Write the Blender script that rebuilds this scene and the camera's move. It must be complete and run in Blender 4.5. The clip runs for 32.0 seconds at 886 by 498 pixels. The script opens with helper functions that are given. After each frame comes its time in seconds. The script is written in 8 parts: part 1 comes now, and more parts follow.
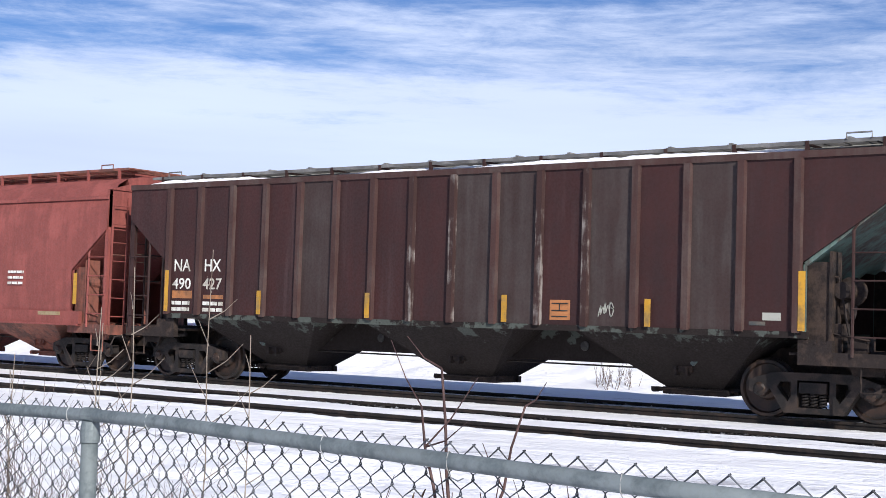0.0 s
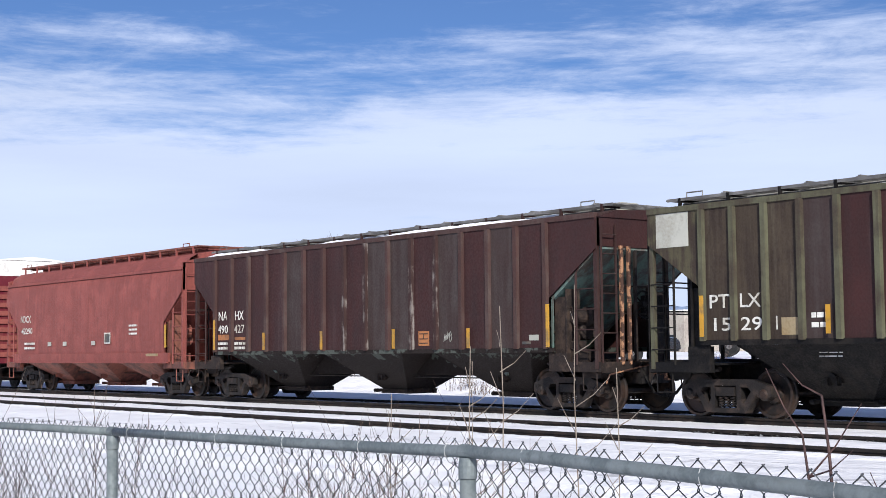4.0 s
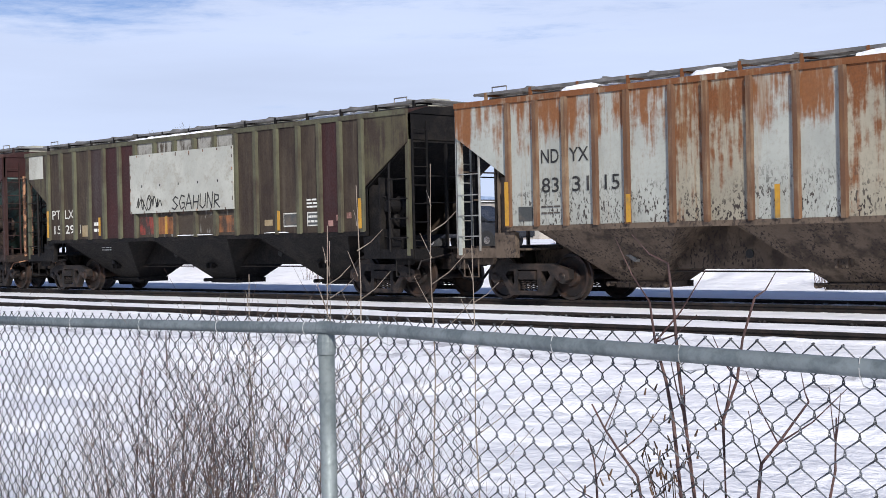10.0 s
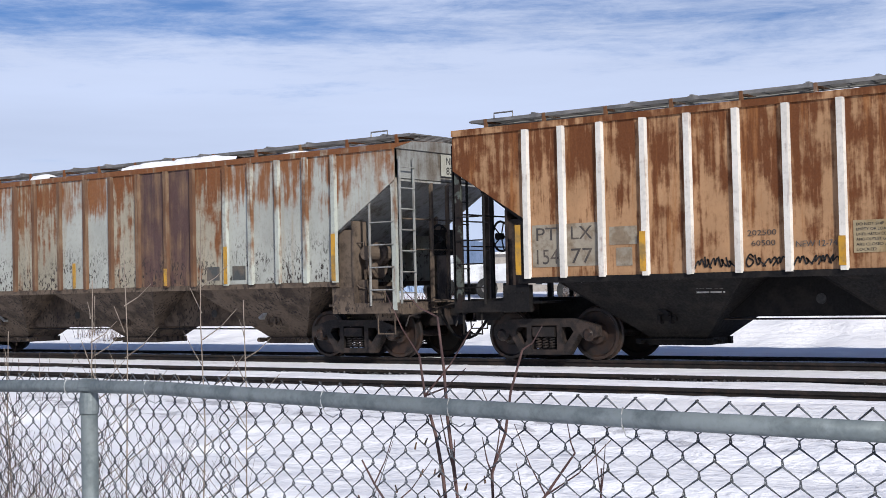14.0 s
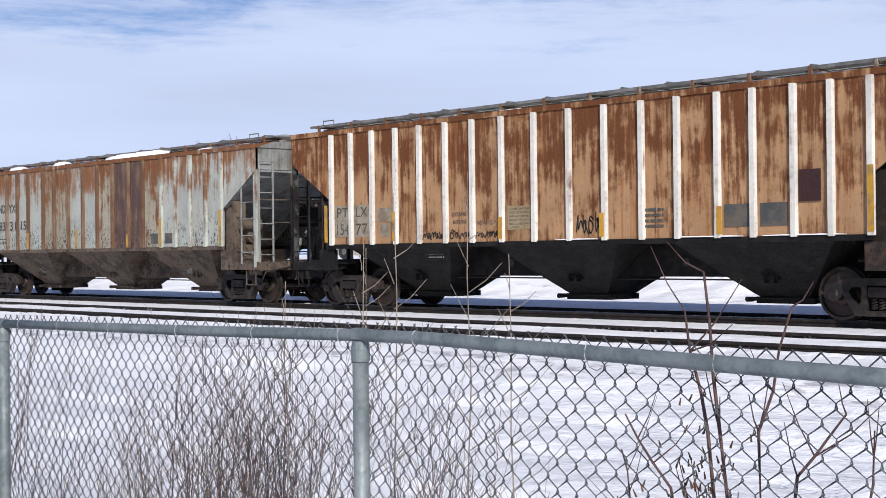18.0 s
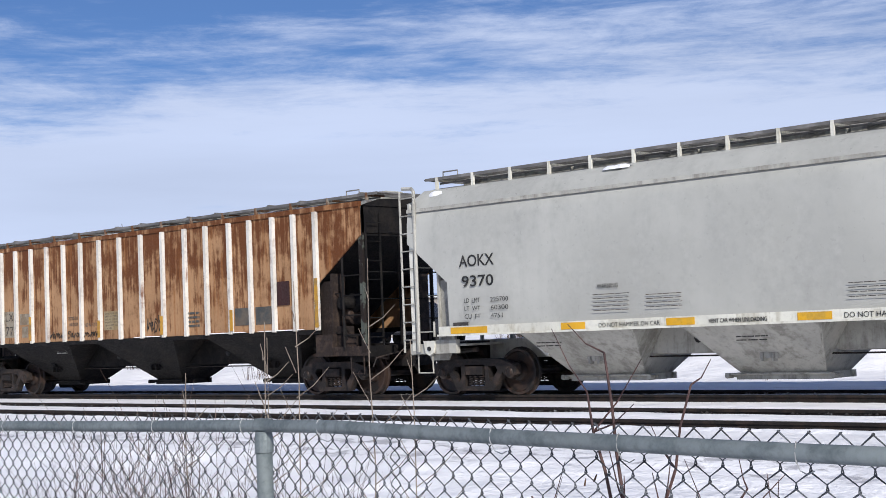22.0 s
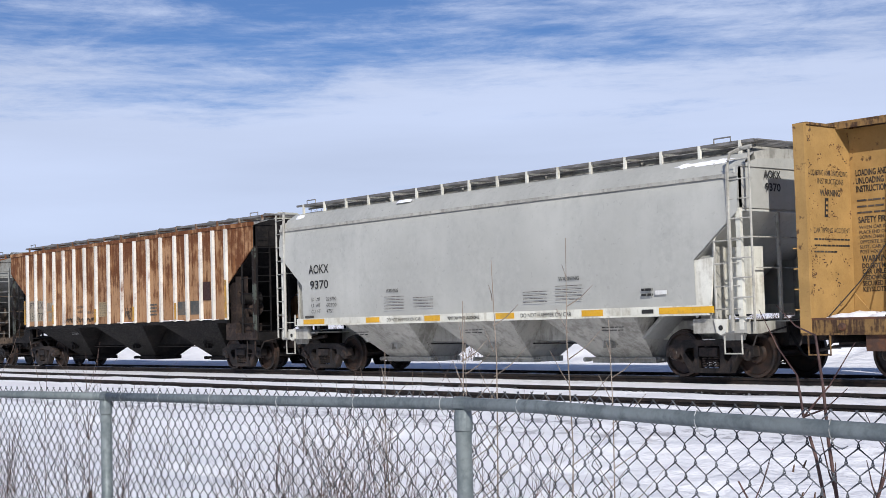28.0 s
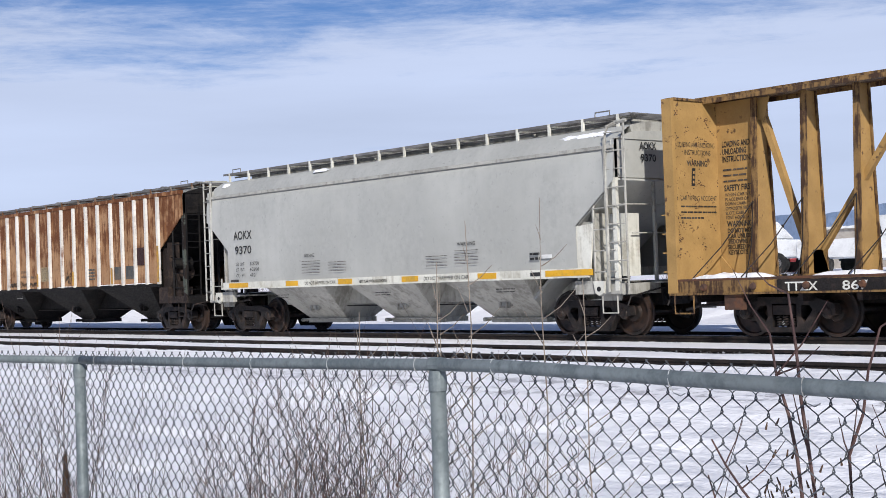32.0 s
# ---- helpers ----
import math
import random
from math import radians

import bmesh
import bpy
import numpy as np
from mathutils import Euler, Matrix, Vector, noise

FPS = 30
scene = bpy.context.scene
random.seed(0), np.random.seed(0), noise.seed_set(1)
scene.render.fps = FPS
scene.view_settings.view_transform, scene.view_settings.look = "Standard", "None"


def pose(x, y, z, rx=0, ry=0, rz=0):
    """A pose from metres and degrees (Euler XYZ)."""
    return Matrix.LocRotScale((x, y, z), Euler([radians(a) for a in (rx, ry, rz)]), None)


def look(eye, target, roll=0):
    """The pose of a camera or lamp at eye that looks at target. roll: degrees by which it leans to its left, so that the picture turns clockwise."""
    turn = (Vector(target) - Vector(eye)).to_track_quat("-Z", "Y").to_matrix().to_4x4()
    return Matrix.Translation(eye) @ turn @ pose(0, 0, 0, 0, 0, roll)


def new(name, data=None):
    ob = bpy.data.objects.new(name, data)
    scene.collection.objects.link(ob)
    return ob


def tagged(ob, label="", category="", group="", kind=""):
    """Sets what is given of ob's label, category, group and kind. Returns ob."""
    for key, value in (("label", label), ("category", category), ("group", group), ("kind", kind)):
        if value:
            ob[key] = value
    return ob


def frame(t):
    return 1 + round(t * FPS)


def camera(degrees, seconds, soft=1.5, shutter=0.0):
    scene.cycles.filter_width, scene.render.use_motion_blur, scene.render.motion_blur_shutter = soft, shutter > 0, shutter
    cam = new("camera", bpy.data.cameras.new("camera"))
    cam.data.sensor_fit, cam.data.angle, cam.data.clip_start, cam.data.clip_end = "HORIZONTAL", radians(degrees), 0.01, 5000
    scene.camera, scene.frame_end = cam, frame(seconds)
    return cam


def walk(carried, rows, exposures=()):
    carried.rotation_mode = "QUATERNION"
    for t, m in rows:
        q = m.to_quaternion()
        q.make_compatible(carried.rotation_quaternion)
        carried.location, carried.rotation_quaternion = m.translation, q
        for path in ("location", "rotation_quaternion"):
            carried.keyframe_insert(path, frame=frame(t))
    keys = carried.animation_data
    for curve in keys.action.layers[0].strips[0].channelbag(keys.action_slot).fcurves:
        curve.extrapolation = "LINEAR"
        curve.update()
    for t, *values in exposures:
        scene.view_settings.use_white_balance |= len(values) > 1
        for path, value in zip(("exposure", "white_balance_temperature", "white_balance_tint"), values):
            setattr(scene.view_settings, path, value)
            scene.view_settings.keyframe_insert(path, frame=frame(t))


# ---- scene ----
cam = camera(35.179, 32.0, soft=0.75)


def aim(x, y, z, turn, tilt, roll):
    """A camera pose from its place, its turn to the right of +y, its upward tilt and its lean, in degrees."""
    a, b = radians(turn), radians(tilt)
    d = Vector((math.sin(a) * math.cos(b), math.cos(a) * math.cos(b), math.sin(b)))
    return look((x, y, z), Vector((x, y, z)) + d * 10, roll)


# seconds; place of the hand-held camera; turn, tilt and roll
walk(cam, [
    (0.0, aim(0.015, 0.043, 1.312, -37.012, 3.134, 1.835)),
    (0.5, aim(0.025, 0.037, 1.312, -36.368, 3.037, 1.320)),
    (1.0, aim(0.016, 0.044, 1.312, -36.162, 3.111, 1.056)),
    (1.5, aim(0.017, 0.040, 1.314, -36.389, 3.546, 0.680)),
    (2.0, aim(0.021, 0.060, 1.318, -37.373, 4.311, 0.319)),
    (2.5, aim(0.039, 0.005, 1.319, -38.814, 5.206, 0.084)),
    (3.0, aim(0.038, -0.005, 1.318, -41.498, 5.548, -0.024)),
    (3.5, aim(0.026, -0.018, 1.318, -45.797, 5.176, -0.082)),
    (4.0, aim(-0.013, 0.006, 1.318, -51.246, 4.217, -0.501)),
    (4.5, aim(-0.020, -0.019, 1.318, -57.831, 3.040, -1.202)),
    (5.0, aim(-0.025, -0.029, 1.311, -63.650, 1.983, -1.594)),
    (5.5, aim(-0.036, -0.051, 1.297, -67.529, 1.169, -1.886)),
    (6.0, aim(-0.048, -0.072, 1.283, -68.859, 0.605, -2.011)),
    (6.5, aim(-0.053, -0.082, 1.276, -67.027, 0.298, -1.903)),
    (7.0, aim(-0.038, -0.053, 1.276, -63.411, 0.121, -1.491)),
    (7.5, aim(-0.022, -0.057, 1.275, -59.129, 0.088, -1.177)),
    (8.0, aim(-0.020, -0.068, 1.276, -56.071, 0.105, -1.013)),
    (8.5, aim(-0.023, -0.063, 1.276, -53.774, 0.154, -0.934)),
    (9.0, aim(-0.029, -0.033, 1.276, -51.895, 0.090, -1.047)),
    (9.5, aim(-0.010, -0.016, 1.277, -49.262, -0.102, -0.916)),
    (10.0, aim(0.011, -0.018, 1.275, -45.423, -0.384, -1.212)),
    (10.5, aim(-0.022, -0.013, 1.272, -41.466, -0.422, -1.291)),
    (11.0, aim(-0.008, -0.002, 1.268, -37.369, -0.106, -1.009)),
    (11.5, aim(0.010, 0.030, 1.267, -33.676, 0.593, -0.978)),
    (12.0, aim(0.056, 0.038, 1.263, -30.055, 1.325, -0.827)),
    (12.5, aim(0.036, 0.035, 1.266, -27.644, 2.014, -1.065)),
    (13.0, aim(0.037, 0.013, 1.268, -28.380, 2.182, -1.282)),
    (13.5, aim(0.016, 0.039, 1.268, -31.512, 2.059, -1.544)),
    (14.0, aim(0.006, 0.028, 1.265, -36.361, 1.761, -1.275)),
    (14.5, aim(-0.011, 0.031, 1.260, -40.837, 1.326, -0.670)),
    (15.0, aim(-0.011, 0.028, 1.260, -44.260, 0.782, -0.310)),
    (15.5, aim(-0.011, 0.023, 1.259, -46.034, 0.155, -0.006)),
    (16.0, aim(-0.012, 0.017, 1.258, -46.844, -0.352, 0.166)),
    (16.5, aim(-0.012, 0.015, 1.258, -47.378, -0.533, 0.129)),
    (17.0, aim(-0.005, 0.031, 1.259, -48.002, -0.484, -0.148)),
    (17.5, aim(0.003, 0.023, 1.257, -47.900, -0.167, -0.275)),
    (18.0, aim(0.011, 0.026, 1.257, -47.251, 0.161, -0.669)),
    (18.5, aim(0.010, 0.039, 1.259, -46.221, 0.432, -1.167)),
    (19.0, aim(0.007, 0.049, 1.260, -44.930, 0.712, -1.532)),
    (19.5, aim(0.010, 0.037, 1.261, -43.710, 1.040, -1.786)),
    (20.0, aim(0.010, 0.025, 1.262, -42.828, 1.507, -1.888)),
    (20.5, aim(0.017, 0.006, 1.262, -42.410, 2.053, -1.949)),
    (21.0, aim(0.012, 0.017, 1.261, -42.271, 2.584, -1.902)),
    (21.5, aim(0.023, -0.010, 1.262, -42.282, 3.149, -1.967)),
    (22.0, aim(0.021, -0.004, 1.264, -42.931, 3.504, -2.242)),
    (22.5, aim(0.036, -0.031, 1.265, -44.239, 3.777, -2.395)),
    (23.0, aim(0.016, -0.005, 1.263, -45.892, 3.843, -2.546)),
    (23.5, aim(0.002, -0.009, 1.265, -47.645, 3.918, -2.265)),
    (24.0, aim(-0.014, -0.020, 1.265, -49.000, 3.848, -1.815)),
    (24.5, aim(-0.019, -0.026, 1.266, -50.031, 3.618, -1.301)),
    (25.0, aim(-0.020, -0.024, 1.266, -50.980, 3.371, -1.059)),
    (25.5, aim(-0.023, -0.020, 1.264, -51.691, 3.133, -0.937)),
    (26.0, aim(-0.026, -0.016, 1.263, -52.054, 2.972, -0.915)),
    (26.5, aim(-0.027, -0.014, 1.263, -51.959, 2.954, -0.974)),
    (27.0, aim(-0.018, -0.016, 1.263, -51.599, 3.030, -1.128)),
    (27.5, aim(-0.018, -0.019, 1.263, -51.058, 3.051, -1.384)),
    (28.0, aim(-0.024, -0.015, 1.264, -50.669, 2.940, -1.621)),
    (28.5, aim(-0.020, -0.020, 1.265, -50.271, 2.694, -1.861)),
    (29.0, aim(-0.022, -0.017, 1.265, -50.059, 2.354, -2.226)),
    (29.5, aim(-0.026, -0.009, 1.264, -50.010, 1.967, -2.512)),
    (30.0, aim(-0.024, -0.011, 1.265, -50.121, 1.627, -2.811)),
    (30.5, aim(-0.028, -0.010, 1.265, -50.231, 1.442, -2.597)),
    (31.0, aim(-0.028, -0.006, 1.265, -50.306, 1.374, -2.347)),
    (31.5, aim(-0.032, -0.008, 1.265, -50.127, 1.338, -2.147)),
    (32.0, aim(-0.032, -0.000, 1.264, -49.710, 1.301, -2.019)),
], [(0.0, 0.22), (2.0, 0.20), (4.0, 0.12), (7.0, 0.0), (9.0, 0.06), (12.0, -0.03), (14.0, -0.06), (18.0, -0.02), (21.0, -0.08), (27.0, -0.10), (32.0, -0.12)])

# seconds and metres: the train rolls to the left and slows down
WAY = [(0.0, -10.21), (0.5, -11.88), (1.0, -13.50), (1.5, -15.16), (2.0, -16.81), (2.5, -18.53), (3.0, -20.25), (3.5, -21.96), (4.0, -23.50), (4.5, -25.01), (5.0, -26.54), (5.5, -28.12), (6.0, -29.72), (6.5, -31.34), (7.0, -32.96), (7.5, -34.60), (8.0, -36.28), (8.5, -37.93), (9.0, -39.55), (9.5, -41.19), (10.0, -42.77), (10.5, -44.38), (11.0, -45.89), (11.5, -47.40), (12.0, -48.95), (12.5, -50.53), (13.0, -52.13), (13.5, -53.63), (14.0, -55.22), (14.5, -56.80), (15.0, -58.38), (15.5, -59.97), (16.0, -61.57), (16.5, -63.18), (17.0, -64.79), (17.5, -66.45), (18.0, -68.02), (18.5, -69.41), (19.0, -70.87), (19.5, -72.22), (20.0, -73.65), (20.5, -75.00), (21.0, -76.27), (21.5, -77.56), (22.0, -78.84), (22.5, -80.16), (23.0, -81.31), (23.5, -82.46), (24.0, -83.56), (24.5, -84.66), (25.0, -85.72), (25.5, -86.71), (26.0, -87.63), (26.5, -88.46), (27.0, -89.25), (27.5, -90.04), (28.0, -90.69), (28.5, -91.26), (29.0, -91.77), (29.5, -92.20), (30.0, -92.59), (30.5, -92.82), (31.0, -92.99), (31.5, -93.05), (32.0, -93.12)]

# ---- light ----
def sun_and_sky():
    w = bpy.data.worlds.new("winter_sky")
    scene.world = w
    w.use_nodes = True
    nt = w.node_tree
    for n in list(nt.nodes):
        nt.nodes.remove(n)
    N, K = nt.nodes.new, nt.links.new
    out, bg = N("ShaderNodeOutputWorld"), N("ShaderNodeBackground")
    sky = N("ShaderNodeTexSky")
    sky.sky_type, sky.sun_disc = "NISHITA", False
    sky.sun_elevation, sky.sun_rotation = radians(SUN_EL), radians(SUN_ROT)
    sky.air_density, sky.dust_density, sky.ozone_density = 0.8, 0.0, 4.0
    tc, sep = N("ShaderNodeTexCoord"), N("ShaderNodeSeparateXYZ")
    K(tc.outputs["Generated"], sep.inputs[0])
    # clouds in long level streaks
    mp = N("ShaderNodeMapping")
    mp.inputs["Rotation"].default_value = (0, radians(-5), 0)
    mp.inputs["Scale"].default_value = (1.3, 1.3, 12.0)
    K(tc.outputs["Generated"], mp.inputs["Vector"])
    streak = N("ShaderNodeTexNoise")
    streak.inputs["Scale"].default_value, streak.inputs["Detail"].default_value, streak.inputs["Roughness"].default_value = 2.3, 10, 0.63
    streak.inputs["Distortion"].default_value = 0.12
    K(mp.outputs[0], streak.inputs["Vector"])
    # the veil thickens towards the horizon
    veil = N("ShaderNodeMapRange")
    veil.inputs["From Min"].default_value, veil.inputs["From Max"].default_value = 0.12, 0.25
    veil.inputs["To Min"].default_value, veil.inputs["To Max"].default_value = 0.42, -0.06
    K(sep.outputs["Z"], veil.inputs["Value"])
    # fine wisps that break the streaks up
    mp2 = N("ShaderNodeMapping")
    mp2.inputs["Rotation"].default_value = (radians(3), radians(6), 0)
    mp2.inputs["Scale"].default_value = (3.2, 3.2, 17.0)
    K(tc.outputs["Generated"], mp2.inputs["Vector"])
    wisp = N("ShaderNodeTexNoise")
    wisp.inputs["Scale"].default_value, wisp.inputs["Detail"].default_value, wisp.inputs["Roughness"].default_value = 3.0, 12, 0.7
    wisp.inputs["Distortion"].default_value = 0.35
    K(mp2.outputs[0], wisp.inputs["Vector"])
    fine = N("ShaderNodeMapRange")
    fine.inputs["From Min"].default_value, fine.inputs["From Max"].default_value = 0.3, 0.7
    fine.inputs["To Min"].default_value, fine.inputs["To Max"].default_value = -0.11, 0.11
    K(wisp.outputs["Fac"], fine.inputs["Value"])
    s1, s2 = N("ShaderNodeMath"), N("ShaderNodeMath")
    s1.operation = s2.operation = "ADD"
    K(streak.outputs["Fac"], s1.inputs[0]); K(fine.outputs[0], s1.inputs[1])
    K(s1.outputs[0], s2.inputs[0]); K(veil.outputs[0], s2.inputs[1])
    ramp = N("ShaderNodeMapRange")
    ramp.interpolation_type = "SMOOTHSTEP"
    ramp.inputs["From Min"].default_value, ramp.inputs["From Max"].default_value = 0.42, 0.82
    ramp.inputs["To Min"].default_value, ramp.inputs["To Max"].default_value = 0.06, 0.93
    K(s2.outputs[0], ramp.inputs["Value"])
    tone = N("ShaderNodeMapRange")
    tone.inputs["From Min"].default_value, tone.inputs["From Max"].default_value = 0.3, 0.7
    tone.inputs["To Min"].default_value, tone.inputs["To Max"].default_value = 0.90, 1.07
    soft = N("ShaderNodeTexNoise")
    soft.inputs["Scale"].default_value, soft.inputs["Detail"].default_value = 1.6, 9
    K(mp.outputs[0], soft.inputs["Vector"]); K(soft.outputs["Fac"], tone.inputs["Value"])
    white = N("ShaderNodeVectorMath"); white.operation = "SCALE"
    white.inputs[0].default_value = CLOUD
    K(tone.outputs[0], white.inputs["Scale"])
    deep = N("ShaderNodeVectorMath"); deep.operation = "MULTIPLY"
    deep.inputs[1].default_value = (0.50, 0.72, 1.0)
    K(sky.outputs[0], deep.inputs[0])
    mix = N("ShaderNodeMix"); mix.data_type = "RGBA"
    K(ramp.outputs[0], mix.inputs["Factor"]); K(deep.outputs[0], mix.inputs["A"]); K(white.outputs[0], mix.inputs["B"])
    K(mix.outputs["Result"], bg.inputs["Color"])
    bg.inputs["Strength"].default_value = SKY_STRENGTH
    K(bg.outputs[0], out.inputs["Surface"])
    lamp = bpy.data.lights.new("sun", "SUN")
    lamp.energy, lamp.angle, lamp.color = SUN_POWER, radians(0.5), (1.0, 0.965, 0.91)
    sun = new("sun", lamp)
    e, a = radians(SUN_EL), radians(SUN_AZ)
    to_sun = Vector((math.cos(e) * math.cos(a), math.cos(e) * math.sin(a), math.sin(e)))
    sun.matrix_world = look(to_sun * 50, (0, 0, 0))


SUN_EL, SUN_AZ = 30.0, -34.0            # degrees above the horizon; azimuth from +x
SUN_ROT = 90.0 - SUN_AZ
SUN_POWER, SKY_STRENGTH, CLOUD = 4.9, 0.085, (7.7, 8.8, 11.6)
sun_and_sky()


# ---- materials ----
def nodes_of(name):
    m = bpy.data.materials.new(name)
    m.use_nodes = True
    nt = m.node_tree
    return m, nt.nodes.new, nt.links.new, nt.nodes["Principled BSDF"]


def noise_fac(N, K, vec, scale, detail=4, rough=0.55, stretch=None):
    if stretch:
        mp = N("ShaderNodeMapping")
        mp.inputs["Scale"].default_value = stretch
        K(vec, mp.inputs["Vector"])
        vec = mp.outputs[0]
    n = N("ShaderNodeTexNoise")
    n.inputs["Scale"].default_value, n.inputs["Detail"].default_value, n.inputs["Roughness"].default_value = scale, detail, rough
    K(vec, n.inputs["Vector"])
    return n.outputs["Fac"]


def span(N, K, fac, lo, hi, a=0.0, b=1.0):
    r = N("ShaderNodeMapRange")
    r.interpolation_type = "SMOOTHSTEP"
    for k, v in (("From Min", lo), ("From Max", hi), ("To Min", a), ("To Max", b)):
        r.inputs[k].default_value = v
    K(fac, r.inputs["Value"])
    return r.outputs[0]


def blend(N, K, fac, a, b):
    m = N("ShaderNodeMix")
    m.data_type = "RGBA"
    K(fac, m.inputs["Factor"])
    for sock, v in (("A", a), ("B", b)):
        if isinstance(v, tuple):
            m.inputs[sock].default_value = (*v, 1)
        else:
            K(v, m.inputs[sock])
    return m.outputs["Result"]


def surface(name, base, worn=None, amount=0.5, streak=False, dirt=(0.05, 0.045, 0.04), dirt_amount=0.35, rough=0.6, metal=0.0, scale=3.0, bump=0.15, third=None, high=None, spec=0.35, flakes=None, soft=0.16):
    """A worn surface: base colour, patches or streaks of worn colour, fine dirt, grain in roughness and relief. Shifted from object to object."""
    m, N, K, b = nodes_of(name)
    tc, info, add = N("ShaderNodeTexCoord"), N("ShaderNodeObjectInfo"), N("ShaderNodeVectorMath")
    add.operation = "ADD"
    sc = N("ShaderNodeVectorMath"); sc.operation = "SCALE"; sc.inputs[0].default_value = (37.0, 11.0, 23.0)
    K(info.outputs["Random"], sc.inputs["Scale"])
    K(tc.outputs["Object"], add.inputs[0]); K(sc.outputs[0], add.inputs[1])
    v = add.outputs[0]
    col = blend(N, K, span(N, K, noise_fac(N, K, v, scale * 0.35, 3), 0.3, 0.7), tuple(c * 0.86 for c in base), tuple(min(1, c * 1.1) for c in base))
    if worn:
        st = (0.08, 1, 1) if streak == "grain" else (1, 1, 0.09) if streak else None
        f1 = noise_fac(N, K, v, scale * (2.2 if streak else 1.0), 8, 0.62, st)
        f2 = noise_fac(N, K, v, scale * 0.5, 6, 0.6)
        both = N("ShaderNodeMath"); both.operation = "ADD"
        K(f1, both.inputs[0]); K(f2, both.inputs[1])
        if high:      # wear that runs down from the roof edge
            sp, hi = N("ShaderNodeSeparateXYZ"), N("ShaderNodeMath")
            K(tc.outputs["Object"], sp.inputs[0])
            hi.operation = "ADD"
            K(both.outputs[0], hi.inputs[0]); K(span(N, K, sp.outputs["Z"], high[0], high[1], -high[2], high[2]), hi.inputs[1])
            both = hi
        centre = 1.3 - 0.6 * amount
        k = span(N, K, both.outputs[0], centre - soft, centre + soft)
        col = blend(N, K, k, col, blend(N, K, noise_fac(N, K, v, scale * 7, 4), tuple(c * 0.7 for c in worn), tuple(min(1, c * 1.25) for c in worn)))
        if third:
            k3 = span(N, K, noise_fac(N, K, v, scale * 1.3, 7, 0.65, st), 0.52, 0.74)
            col = blend(N, K, k3, col, third)
    if flakes:        # chipped dark spots, thickest below
        sp2, mul = N("ShaderNodeSeparateXYZ"), N("ShaderNodeMath")
        K(tc.outputs["Object"], sp2.inputs[0])
        mul.operation = "MULTIPLY"
        K(span(N, K, noise_fac(N, K, v, 19, 5, 0.6, (1, 1, 0.55)), 0.545, 0.575), mul.inputs[0])
        K(span(N, K, sp2.outputs["Z"], flakes[0], flakes[1], 1.0, 0.0), mul.inputs[1])
        gate = N("ShaderNodeMath"); gate.operation = "MULTIPLY"
        K(mul.outputs[0], gate.inputs[0]); K(span(N, K, noise_fac(N, K, v, 1.6, 3), 0.38, 0.52), gate.inputs[1])
        col = blend(N, K, gate.outputs[0], col, (0.035, 0.028, 0.026))
    d = span(N, K, noise_fac(N, K, v, scale * 4, 8, 0.7), 0.45, 0.8, 0.0, dirt_amount)
    col = blend(N, K, d, col, dirt)
    K(col, b.inputs["Base Color"])
    K(span(N, K, noise_fac(N, K, v, scale * 9, 3), 0.3, 0.7, max(0.05, rough - 0.15), min(1, rough + 0.15)), b.inputs["Roughness"])
    b.inputs["Metallic"].default_value = metal
    b.inputs["Specular IOR Level"].default_value = spec
    if bump:
        bp = N("ShaderNodeBump")
        bp.inputs["Strength"].default_value, bp.inputs["Distance"].default_value = bump, 0.02
        K(noise_fac(N, K, v, scale * 12, 6, 0.7), bp.inputs["Height"])
        K(bp.outputs[0], b.inputs["Normal"])
    return m


